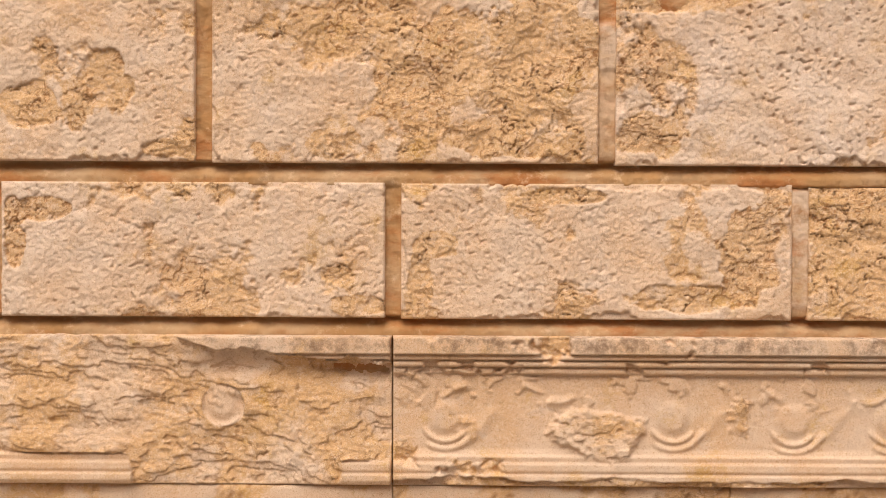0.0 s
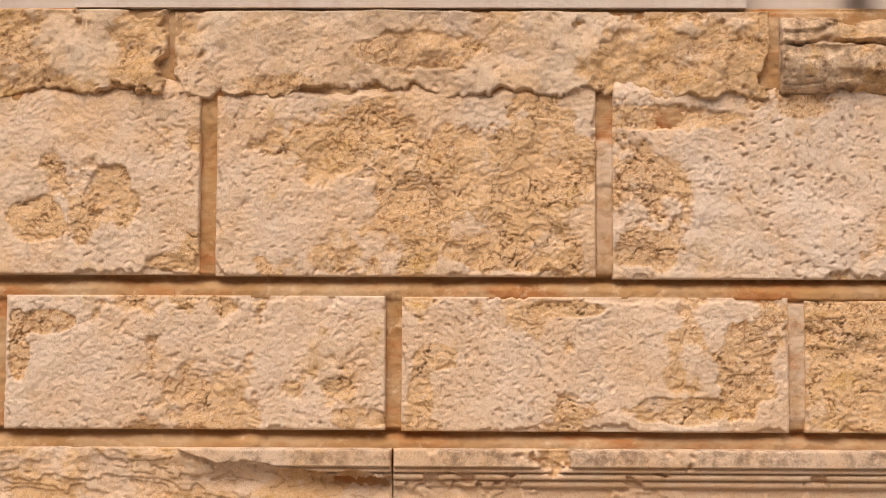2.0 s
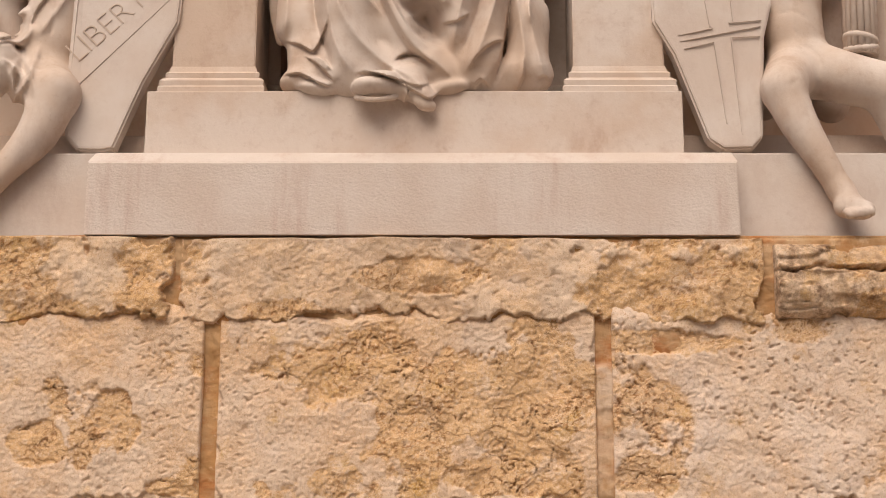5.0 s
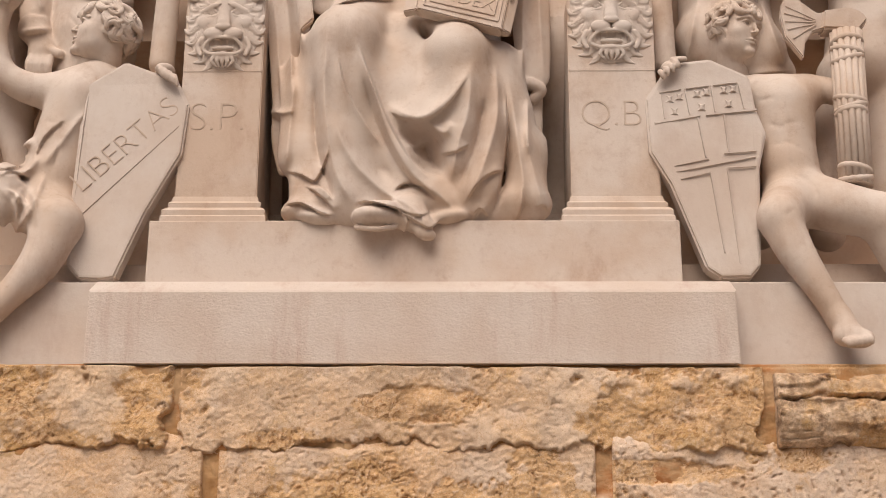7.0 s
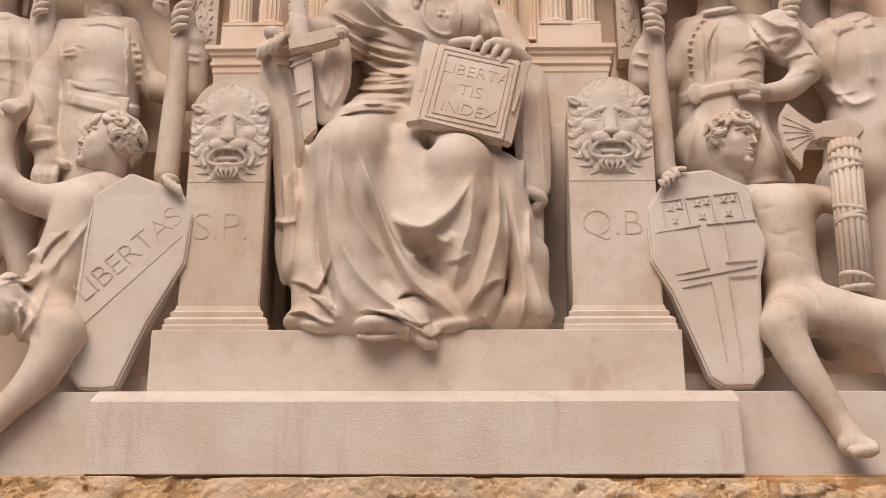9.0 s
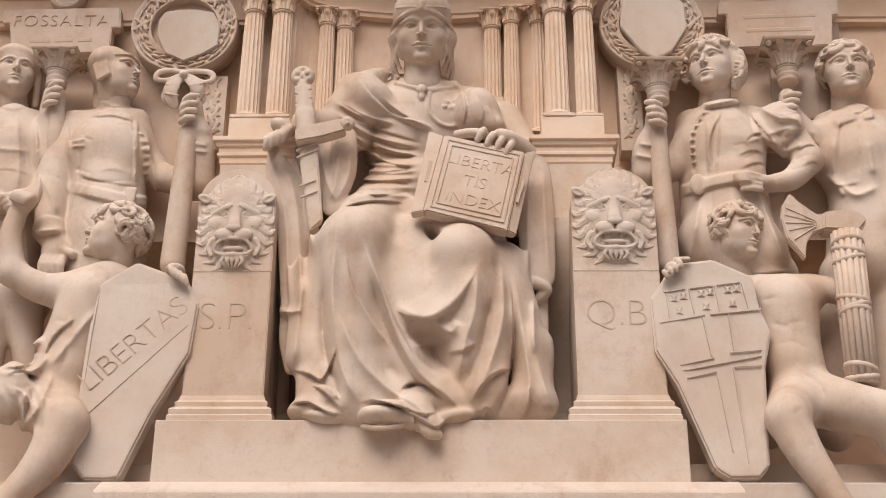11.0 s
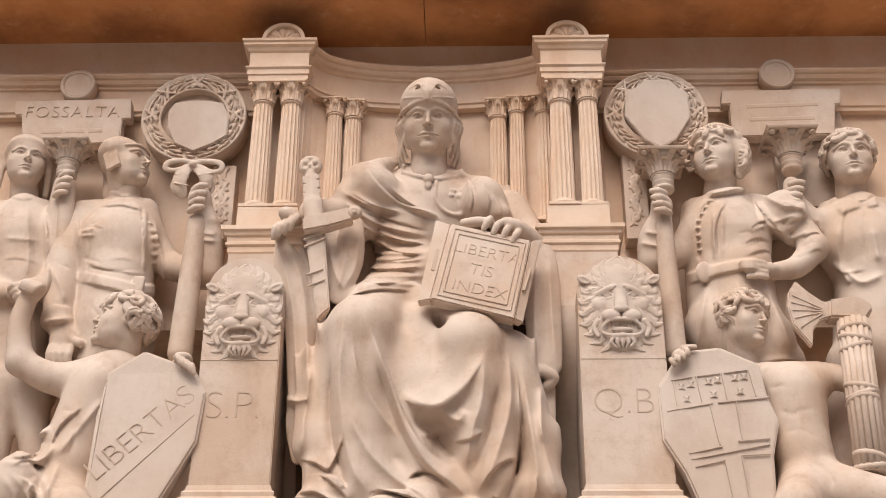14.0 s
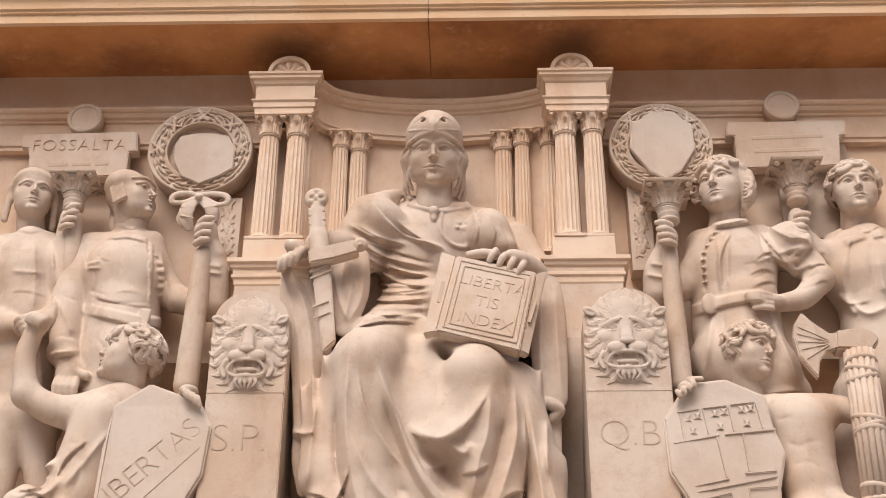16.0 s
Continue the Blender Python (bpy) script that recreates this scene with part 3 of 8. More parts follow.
# carved frieze with mouldings, half weathered away
def carved(seed, ruin, bosses):
    def surface(x, z, edge):
        prof = np.interp(z, (0.40, 0.425, 0.452, 0.458, 0.47, 0.500, 0.505, 0.53, 0.536, 0.56, 0.885, 0.893, 0.912, 0.917, 0.926, 0.944, 0.949, 0.956, 0.970, 0.975, 0.980, 1.05, 1.055),
                         (0.035, 0.055, 0.055, 0.036, 0.046, 0.046, 0.024, 0.030, 0.012, 0.004, 0.004, 0.034, 0.036, 0.014, 0.054, 0.054, 0.030, 0.066, 0.066, 0.044, 0.086, 0.086, 0.075))
        prof = prof - 0.03 * sstep(fbm(x, z, 9, seed + 21, 4, 0.6), 0.60, 0.66) * sstep(z, 0.88, 0.90) * sstep(-z, -0.96, -0.94)
        for bx, bz, r in bosses:
            d = np.hypot(x - bx, z - bz)
            prof = prof + 0.012 * sstep(-d, -r, -r * 0.5)
            ang = np.arctan2(z - bz, x - bx)
            for rr, lo_, hi_, w in ((1.25, -2.9, -0.4, 0.16), (1.65, -2.4, -0.2, 0.2)):
                on = sstep(ang, lo_, lo_ + 0.5) * sstep(-ang, -hi_, -hi_ + 0.4)
                prof = np.maximum(prof, prof * 0 + (0.018 * np.exp(-(((d - rr * r) / (w * r)) ** 2))) * on)
            leaf = np.exp(-(((x - bx - 1.9 * r) - 0.6 * (z - bz + 0.5 * r)) / (0.35 * r)) ** 2) * sstep(np.abs(z - bz + 0.3 * r), r, 0.4 * r)
            prof = prof + 0.009 * leaf
        wave = np.sin(x * 17 + 2.5 * np.sin(x * 3.1) + 1.2)
        prof = prof + 0.014 * np.exp(-(((z - 0.80 - 0.035 * wave) / 0.016) ** 2)) * sstep(fbm(x, z, 5, seed, 3), 0.46, 0.56) + 0.012 * sstep(fbm(x, z, 14, seed + 31, 3), 0.55, 0.66) * sstep(z, 0.70, 0.80) * sstep(-z, -0.89, -0.87)
        d = ruin(x, z) + 1.1 * (fbm(x, z, 4.5, seed, 5, 0.6) - 0.5)
        dmg = sstep(d, 0.42, 0.55)
        scale = fbm(x * 0.6 + 0.25 * z, z * 1.5, 5, seed + 9, 5, 0.52)
        steps = np.floor(scale * 9) / 9 + sstep((scale * 9) % 1, 0.86, 1.0) / 9
        rough = 0.018 + 0.075 * (steps - 0.45) + 0.09 * (fbm(x, z, 2.5, seed + 4, 3) - 0.5) + 0.018 * (fbm(x, z, 26, seed + 3, 5, 0.68) - 0.5)
        lip = sstep(z, 0.97, 1.03) * 0.01 - 0.035 * np.exp(-(((z - 0.91) / 0.05) ** 2)) * sstep(x, -1.3, -0.9) * sstep(-x, 0.29, 0.31)
        h = prof * (1 - dmg) + (rough + lip) * dmg + (0.004 + 0.007 * dmg) * (fbm(x, z, 40, seed + 5, 4, 0.65) - 0.5)
        h = h * sstep(edge, -0.004, 0.006)
        return h, {"crack": 0.5 * dmg * sstep((scale * 9) % 1, 0.80, 0.90) * sstep(-((scale * 9) % 1), -0.995, -0.94), "flake": dmg * (0.25 + 0.75 * sstep(fbm(x, z, 3.5, seed + 33, 5, 0.6), 0.42, 0.6)), "soot": 0.8 * sstep(z, 0.97, 1.0) * sstep(fbm(x, z, 5, seed + 7, 4), 0.4, 0.6) * (1 - dmg)}

    return surface


def ruin_left(x, z):
    low = 1.0 - 0.075 * np.clip((x + 1.15) / 0.8, 0, 1) + 0.10 * (fbm(x, z * 0.4, 7, 88, 4, 0.6) - 0.5)
    keep = np.maximum(sstep(x + 2.5 * (z - 1.03), -1.25, -1.1) * sstep(z, low, low + 0.02), sstep(-x, 1.35, 1.5) * sstep(-z, -0.56, -0.52))
    keep = np.maximum(keep, sstep(-np.hypot(x + 1.03, z - 0.75), -0.11, -0.08))
    keep = np.maximum(keep, sstep(x, -0.55, -0.47) * sstep(-z, -0.53, -0.50))
    return 0.95 - 0.9 * keep


def ruin_right(x, z):
    q = 0.22 + 0.45 * sstep(-np.hypot((x - 0.55) / 1.5, z - 0.62), -0.2, -0.05) + 0.25 * sstep(fbm(x, z, 2.0, 77, 3), 0.5, 0.7) * sstep(-z, -0.88, -0.84)
    return q + 0.4 * sstep(-np.hypot(x + 0.2, (z - 0.82)), -0.14, -0.05) + 0.55 * sstep(-z, -0.45, -0.41)


for x0, x1, seed, ruin, bosses in ((-4.2, -0.292, 51, ruin_left, ((-1.03, 0.75, 0.075),)),
                                   (-0.286, 4.2, 52, ruin_right, ((-0.06, 0.70, 0.085), (0.93, 0.70, 0.085), (1.45, 0.69, 0.085), (1.88, 0.70, 0.09), (2.8, 0.7, 0.085)))):
    me = height_block("frieze_stone", x0, x1, 0.40, 1.055, 0.0, 0.03, carved(seed, ruin, bosses), 0.0052)
    part("frieze_stone", me, SAND, wall, "weathered frieze stone carved with scrolls and mouldings")

# ground
bm = bmesh.new()
bmesh.ops.create_grid(bm, x_segments=8, y_segments=8, size=900)
ground = part("ground", bm, PAVING)
tagged(ground, "pale stone paving in front of the wall", "pavement", kind="structure")

# unseen blocks added to close the place behind the viewer and cut low light
unseen_blocks = thing("wall_unseen_blocks", "plain ochre house fronts across the street", "wall", kind="structure")
for x0, x1, y, h in ((-40, -14, -24, 11), (-14, 3, -25, 14), (3, 22, -24, 12), (22, 45, -25, 10)):
    part("unseen_block", box_bm((x0, y - 6, 0), (x1, y, h), 0), SAND_SMOOTH, unseen_blocks)


# ---- marble setting above the wall ----
plinth = thing("plinth", "pale marble plinth band with a combed centre slab", "plinth", kind="structure")
bm = sweep([(0, 2.985), (0, 3.318), (-0.012, 3.332), (-0.14, 3.408), (-0.17, 3.412), (-0.4, 3.412), (-0.4, 2.985)], [(-1.705, -0.05, 0, -1), (1.257, -0.05, 0, -1)])
bmesh.ops.bevel(bm, geom=[e for e in bm.edges if abs(e.verts[0].co.z - e.verts[1].co.z) > 0.2], offset=0.006, segments=2, affect="EDGES")
part("centre_slab", bm, COMBED, plinth, "combed marble slab streaked with brown")
for x0, x1 in ((-3.6, -1.705), (1.257, 3.3)):
    part("side_slab", box_bm((x0, 0.10, 2.98), (x1, 1.7, 3.41), 0.008), MARBLE_CLEAN, plinth)
part("back_step", box_bm((-3.6, 0.34, 3.405), (-1.49, 1.4, 3.57), 0.008), MARBLE, plinth)
part("back_step", box_bm((1.045, 0.34, 3.405), (3.3, 1.4, 3.57), 0.008), MARBLE, plinth)
base = part("seat_base", box_bm((-1.49, 0.12, 3.405), (1.045, 1.4, 3.722), 0.007), MARBLE)
tagged(base, "smooth marble base block under the seated figure", "base", kind="structure")

AX = -0.225
back_wall = part("wall_relief", box_bm((-3.6, 0.70, 4.95), (AX - 0.78, 1.7, 6.95), 0), MARBLE_BOUNCE_TINT)
tagged(back_wall, "marble back wall of the relief", "wall", kind="structure")
part("wall_panel", box_bm((AX + 0.78, 0.70, 4.95), (3.3, 1.7, 6.95), 0), MARBLE_BOUNCE_TINT, back_wall)
part("recess_end", box_bm((-3.62, 0.1, 3.4), (-3.5, 1.7, 7.0), 0), MARBLE_BOUNCE_TINT, back_wall)
part("recess_end", box_bm((3.2, 0.1, 3.4), (3.32, 1.7, 7.0), 0), MARBLE_BOUNCE_TINT, back_wall)
part("recess_back", box_bm((-3.59, 1.30, 3.4), (3.29, 1.69, 6.9), 0), MARBLE_BOUNCE_TINT, back_wall)
NICHE = [(AX - 0.80, 0.48)] + [(AX + 0.76 * math.sin(a), 0.47 + 0.24 * math.cos(a)) for a in np.linspace(-1.5, 1.5, 25)] + [(AX + 0.80, 0.48)]


def niche_path(off=0.0):
    out = []
    for i, (x, y) in enumerate(NICHE):
        a, b = NICHE[max(0, i - 1)], NICHE[min(len(NICHE) - 1, i + 1)]
        n = Vector((b[1] - a[1], -(b[0] - a[0]))).normalized()
        out.append((x, y, n.x, n.y))
    return out


part("niche", sweep([(0, 5.1), (0, 6.66), (-0.3, 6.66), (-0.3, 5.1)], niche_path()), MARBLE_BOUNCE_TINT, back_wall, "curved marble niche behind the seated figure")

ENTAB = [(0, 6.40), (0.05, 6.40), (0.05, 6.425), (0.062, 6.430), (0.062, 6.446), (0.048, 6.452), (0.048, 6.588), (0.064, 6.594), (0.066, 6.606), (0.086, 6.614),
         (0.096, 6.630), (0.096, 6.638), (0.112, 6.643), (0.122, 6.654), (0.122, 6.668), (0.03, 6.676), (0.03, 6.95), (0, 6.95)]
SIDE_ENTAB = [(o, z if z > 6.9 else z - 0.042) for o, z in ENTAB]
part("entablature", sweep(SIDE_ENTAB, [(-3.6, 0.70, 0, -1), (AX - 0.78, 0.70, 0, -1)]), MARBLE_BOUNCE_TINT, back_wall)
part("entablature", sweep(SIDE_ENTAB, [(AX + 0.78, 0.70, 0, -1), (3.3, 0.70, 0, -1)]), MARBLE_BOUNCE_TINT, back_wall)
part("entablature", sweep(ENTAB[:16] + [(-0.1, 6.676), (-0.1, 6.40)], niche_path()), MARBLE_BOUNCE_TINT, back_wall)
part("attic_wall", box_bm((AX - 0.80, 0.735, 6.62), (AX + 0.80, 1.2, 6.95), 0), MARBLE_BOUNCE_TINT, back_wall)

cornice = thing("cornice", "projecting stone cornice with a dark orange stained soffit", "cornice", kind="structure")
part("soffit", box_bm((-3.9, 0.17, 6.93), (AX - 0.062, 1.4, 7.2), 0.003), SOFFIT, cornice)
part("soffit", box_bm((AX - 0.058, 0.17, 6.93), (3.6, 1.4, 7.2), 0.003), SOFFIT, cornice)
FASCIA = [(0, 6.925), (0.03, 6.925), (0.03, 6.985), (0.045, 6.99), (0.045, 7.0), (0.06, 7.01), (0.06, 7.09), (0.12, 7.12), (0.12, 7.3), (0, 7.3)]
for x0, x1 in ((-3.9, AX - 0.062), (AX - 0.058, 3.6)):
    part("fascia", sweep(FASCIA, [(x0, 0.17, 0, -1), (x1, 0.17, 0, -1)]), SAND_SMOOTH, cornice, "pale sandstone fascia moulding")


# ---- piers, columns and capitals ----
def leaf_strip(bm, at, ang, r, z0, h, w, curl):
    """One acanthus leaf standing on a bell of radius r."""
    ca, sa = math.cos(ang), math.sin(ang)
    rows = []
    for i in range(5):
        t = i / 4
        out = r + curl * t**3
        z = z0 + h * (t if t < 0.8 else 0.8 + (t - 0.8) * 0.1)
        half = w * (0.9 - 0.55 * abs(t - 0.35))
        row = []
        for u, lift in ((-1, 0.0), (-0.5, 0.007), (0, 0.002), (0.5, 0.007), (1, 0.0)):
            o, s = out + lift, u * half
            row.append(bm.verts.new((at[0] + ca * o - sa * s, at[1] + sa * o + ca * s, z)))
        rows.append(row)
    for a, b in zip(rows, rows[1:]):
        for i in range(4):
            bm.faces.new((a[i], a[i + 1], b[i + 1], b[i]))


def capital_bm(x, y, z0, r, h):
    bm = lathe([(r * 1.02, 0), (r * 1.12, 0.006), (r * 1.02, 0.014), (r * 0.98, 0.02), (r * 1.0, h * 0.45), (r * 1.2, h * 0.72), (r * 1.5, h * 0.88)], (x, y, z0), 20)
    for row, (n, off, top, curl) in enumerate(((8, 0.0, 0.55, 0.5), (8, 0.39, 0.90, 0.72))):
        for i in range(n):
            leaf_strip(bm, (x, y), off + 2 * math.pi * i / n, r * 1.03, z0 + 0.015, h * top, r * 0.42, r * curl)
    ab = box_bm((x - r * 1.55, y - r * 1.55, z0 + h * 0.88), (x + r * 1.55, y + r * 1.55, z0 + h), 0.004)
    for sx in (-1, 1):
        for sy in (-1, 1):
            d = lathe([(0.001, -0.012), (r * 0.15, -0.010), (r * 0.2, 0), (r * 0.15, 0.010), (0.001, 0.012)], (0, 0, 0), 10)
            bmesh.ops.rotate(d, verts=d.verts, cent=(0, 0, 0), matrix=Euler((radians(90), 0, radians(45 * sx * sy))).to_matrix())
            bmesh.ops.translate(d, verts=d.verts, vec=(x + sx * r * 1.34, y + sy * r * 1.34, z0 + h * 0.78))
            ab = join_bm(ab, d)
    return join_bm(bm, ab)


def column(x, y, z0, z1, r, group, parent=None):
    t = thing("column", "slender fluted marble column with a leafy capital", "column", group=group)
    h = (z1 - z0)
    cap_h = r * 2.3
    part("base", join_bm(box_bm((x - r * 1.35, y - r * 1.35, z0), (x + r * 1.35, y + r * 1.35, z0 + r * 0.3), 0.003),
                         lathe([(r * 1.25, r * 0.3), (r * 1.33, r * 0.42), (r * 1.25, r * 0.55), (r * 1.1, r * 0.62), (r * 1.16, r * 0.74), (r * 1.02, r * 0.84)], (x, y, z0), 24)), MARBLE_BOUNCE_TINT, t)
    part("shaft", lathe([(r * 1.02, r * 0.84), (r, h * 0.35), (r * 0.9, h - cap_h)], (x, y, z0), 96, 16, 0.13), MARBLE_BOUNCE_TINT, t)
    part("capital", capital_bm(x, y, z1 - cap_h, r * 0.9, cap_h), MARBLE_BOUNCE_TINT, t)
    return t


def around(profile, x0, x1, yf, yb):
    return sweep(profile, [(x0, yb, -1, 0), (x0, yf, -1, -1), (x1, yf, 1, -1), (x1, yb, 1, 0)])


PIER_TOP = [(-0.06, 6.42), (0, 6.42), (0, 6.452), (0.008, 6.455), (0.008, 6.487), (0.02, 6.498), (0.02, 6.506), (0, 6.512), (0, 6.612), (0.012, 6.622), (0.02, 6.64), (0.036, 6.65),
            (0.036, 6.668), (0.046, 6.674), (0.046, 6.69), (-0.06, 6.69)]
PIER_BELT = [(-0.06, 5.245), (0.0, 5.245), (0.006, 5.255), (0.006, 5.285), (0.018, 5.295), (0.018, 5.31), (0.012, 5.315), (0.012, 5.345), (0.026, 5.352), (0.03, 5.372), (0.045, 5.378), (0.045, 5.402), (-0.06, 5.408)]


def shell(x, y, z, r):
    bm = bmesh.new()
    rim, hub = [], bm.verts.new((x, y - 0.035, z))
    n = 44
    for i in range(n + 1):
        a = math.pi * i / n
        rib = 0.012 * abs(math.sin(5.5 * a))
        rim.append([bm.verts.new((x - k * r * math.cos(a), y - d - rib * w, z + k * r * 0.95 * math.sin(a))) for k, d, w in ((0.4, 0.04, 0.7), (0.8, 0.03, 1), (0.82, 0.06, 0), (1.0, 0.06, 0), (1.0, -0.08, 0))])
    for a, b in zip(rim, rim[1:]):
        bm.faces.new((hub, b[0], a[0]))
        for j in range(4):
            bm.faces.new((a[j], b[j], b[j + 1], a[j + 1]))
    bmesh.ops.recalc_face_normals(bm, faces=bm.faces[:])
    return bm


def pier(x0, x1, side):
    t = thing("pier", "marble pier with stacked mouldings and a shell crown", "pier", group="piers beside the niche")
    # Backward slope of the pedestal is invented so its face darkens smoothly downward.
    face = [(0.36, 5.30)] + [(0.36 + 0.40 * float(sstep(u, 0.0, 1.0)), 4.92 - 0.95 * u) for u in np.linspace(0, 1, 14)] + [(0.76, 3.72), (1.0, 3.72), (1.0, 5.30)]
    bm = bmesh.new()
    near, far = [[bm.verts.new((x, y, z)) for y, z in face] for x in (x0 - 0.02, x1 + 0.02)]
    bm.faces.new(near)
    bm.faces.new(far[::-1])
    for i in range(len(face)):
        bm.faces.new((near[i], far[i], far[(i + 1) % len(face)], near[(i + 1) % len(face)])).smooth = 0 < i < 14
    bmesh.ops.recalc_face_normals(bm, faces=bm.faces[:])
    part("pedestal", bm, MARBLE, t)
    part("belt_moulding", around(PIER_BELT, x0 - 0.02, x1 + 0.02, 0.36, 0.85), MARBLE_BOUNCE_TINT, t)
    part("footing", box_bm((x0 + 0.005, 0.37, 5.40), (x1 - 0.005, 0.9, 5.552), 0.006), MARBLE_BOUNCE_TINT, t)
    part("backing", box_bm((x0 + 0.05, 0.60, 5.54), (x1 - 0.05, 1.0, 6.43), 0.004), MARBLE_BOUNCE_TINT, t)
    part("entablature_block", join_bm(around(PIER_TOP, x0, x1, 0.37, 0.85), box_bm((x0 + 0.01, 0.38, 6.43), (x1 - 0.01, 0.9, 6.685), 0)), MARBLE_BOUNCE_TINT, t)
    part("shell_crown", shell((x0 + x1) / 2 + 0.02 * side, 0.395, 6.688, 0.128), MARBLE_BOUNCE_TINT, t)
    return t


pier(-1.312, -0.962, 1)
pier(0.405, 0.762, -1)
for x, y, z, r in ((-1.221, 0.45, 6.31, 0.062), (-1.057, 0.45, 6.308, 0.063), (-0.978, 0.6, 6.412, 0.051), (0.673, 0.45, 6.326, 0.06), (0.511, 0.45, 6.328, 0.065), (0.425, 0.6, 6.436, 0.051)):
    column(x, y, 5.552, 6.42, r, "columns of the piers")
for x, y, z, r in ((-0.814, 0.58, 6.192, 0.049), (-0.709, 0.61, 6.211, 0.054), (0.153, 0.61, 6.201, 0.054), (0.263, 0.58, 6.179, 0.047)):
    column(x, y, 5.40, 6.40, r, "small columns inside the niche")


# ---- lion-headed pillars ----
def lion_mask(cx, cz, y0, wide=1.0):
    """A lion's face in relief on the flat y0."""
    s = Sculpt((cx - 0.22, y0 - 0.2, cz - 0.34), (cx + 0.22, y0 + 0.05, cz + 0.30), 0.005, 0.010)

    def q(dx, p, dz, r=None):
        return (cx + dx * wide, y0 - p, cz + dz) if r is None else (cx + dx * wide, y0 - p, cz + dz, r)

    s.ell(q(0, 0.0, -0.01), (0.19 * wide, 0.042, 0.27))
    s.ell(q(*(0.0, 0.0, 0.004)), (0.125, 0.060, 0.19), k=0.03)
    s.ell(q(*(0.0, 0.03, 0.119)), (0.095, 0.042, 0.085), k=0.03)
    # bridge and tip of the nose
    s.tube(q(*(0.0, 0.05, 0.087, 0.026)), q(*(0.0, 0.072, 0.022, 0.026)), q(*(0.0, 0.1, -0.04, 0.035)), k=0.035)
    s.ell(q(*(0.0, 0.118, -0.061)), (0.040, 0.022, 0.018), k=0.008)
    for m in (-1, 1):
        def e(dx, p, dz, r=None):
            return q(m * dx, p, dz, r)

        s.ell(e(*(0.032, 0.128, -0.08)), (0.012, 0.02, 0.007), (0, m * 25, 0), 0.004, True)
        s.ell(e(*(0.102, 0.04, -0.022)), (0.036, 0.036, 0.038), k=0.03)
        s.ell(e(*(0.049, 0.082, -0.094)), (0.050, 0.045, 0.034), k=0.012)
        # brow, drawn up in the middle, over a deep-set eye
        s.ell(e(*(0.064, 0.075, 0.028)), (0.034, 0.026, 0.017), (0, m * 8, 0), 0.010, True)
        s.ell(e(*(0.064, 0.046, 0.032)), (0.024, 0.020, 0.016), k=0.003)
        s.ell(e(*(0.065, 0.066, 0.027)), (0.005, 0.006, 0.005), k=0.002, cut=True)
        s.tube(e(*(0.033, 0.062, 0.025, 0.005)), e(*(0.062, 0.066, 0.045, 0.005)), e(*(0.102, 0.052, 0.02, 0.005)), k=0.004)
        s.tube(e(*(0.033, 0.06, 0.022, 0.004)), e(*(0.065, 0.06, 0.01, 0.004)), e(*(0.102, 0.05, 0.018, 0.004)), k=0.004)
        s.tube(e(*(0.026, 0.078, 0.073, 0.012)), e(*(0.059, 0.075, 0.064, 0.013)), e(*(0.111, 0.052, 0.037, 0.012)), k=0.014)
        s.tube(e(*(0.02, 0.082, 0.069, 0.005)), e(*(0.029, 0.084, 0.039, 0.005)), k=0.005, cut=True)
        # lips flaring round the open mouth
        s.tube(e(*(0.006, 0.108, -0.117, 0.009)), e(*(0.052, 0.1, -0.121, 0.009)), e(*(0.087, 0.08, -0.149, 0.009)), e(*(0.095, 0.066, -0.18, 0.009)), e(*(0.06, 0.072, -0.201, 0.009)), e(*(0.0, 0.082, -0.203, 0.01)), k=0.008)
        s.tube(e(*(0.11, 0.05, -0.116, 0.012)), e(*(0.13, 0.04, -0.152, 0.013)), e(*(0.113, 0.045, -0.198, 0.012)), k=0.012)
        s.cap(e(*(0.038, 0.092, -0.129, 0.006)), e(*(0.037, 0.088, -0.144, 0.003)), k=0.003)
        s.ell(e(*(0.168, 0.04, 0.126)), (0.040, 0.022, 0.024), (0, m * -28, 0), 0.008)
        s.ell(e(*(0.164, 0.062, 0.116)), (0.028, 0.016, 0.014), (0, m * -28, 0), 0.004, True)
    s.ell(q(*(0.0, 0.085, -0.153)), (0.068, 0.045, 0.023), k=0.006, cut=True)
    s.ell(q(*(0.0, 0.05, -0.167)), (0.055, 0.030, 0.014), k=0.005)
    s.tube(q(*(-0.066, 0.058, -0.117, 0.006)), q(*(0.0, 0.075, -0.118, 0.006)), q(*(0.067, 0.058, -0.117, 0.006)), k=0.004)
    s.ell(q(*(0.0, 0.045, -0.213)), (0.045, 0.032, 0.028), k=0.012)
    for u in (-1, -0.5, 0, 0.5, 1):
        a, b = (0.0, 0.07, -0.213, 0.009), (0.0, 0.04, -0.266, 0.006)
        s.tube(q(u * 0.04, a[1], a[2], 0.009), q(u * 0.055, a[1] - 0.005, (a[2] + b[2]) / 2, 0.010), q(u * 0.028, b[1], b[2], 0.005), k=0.005, steps=2)
    # long waving locks of the mane, row over row
    rnd = random.Random(4)
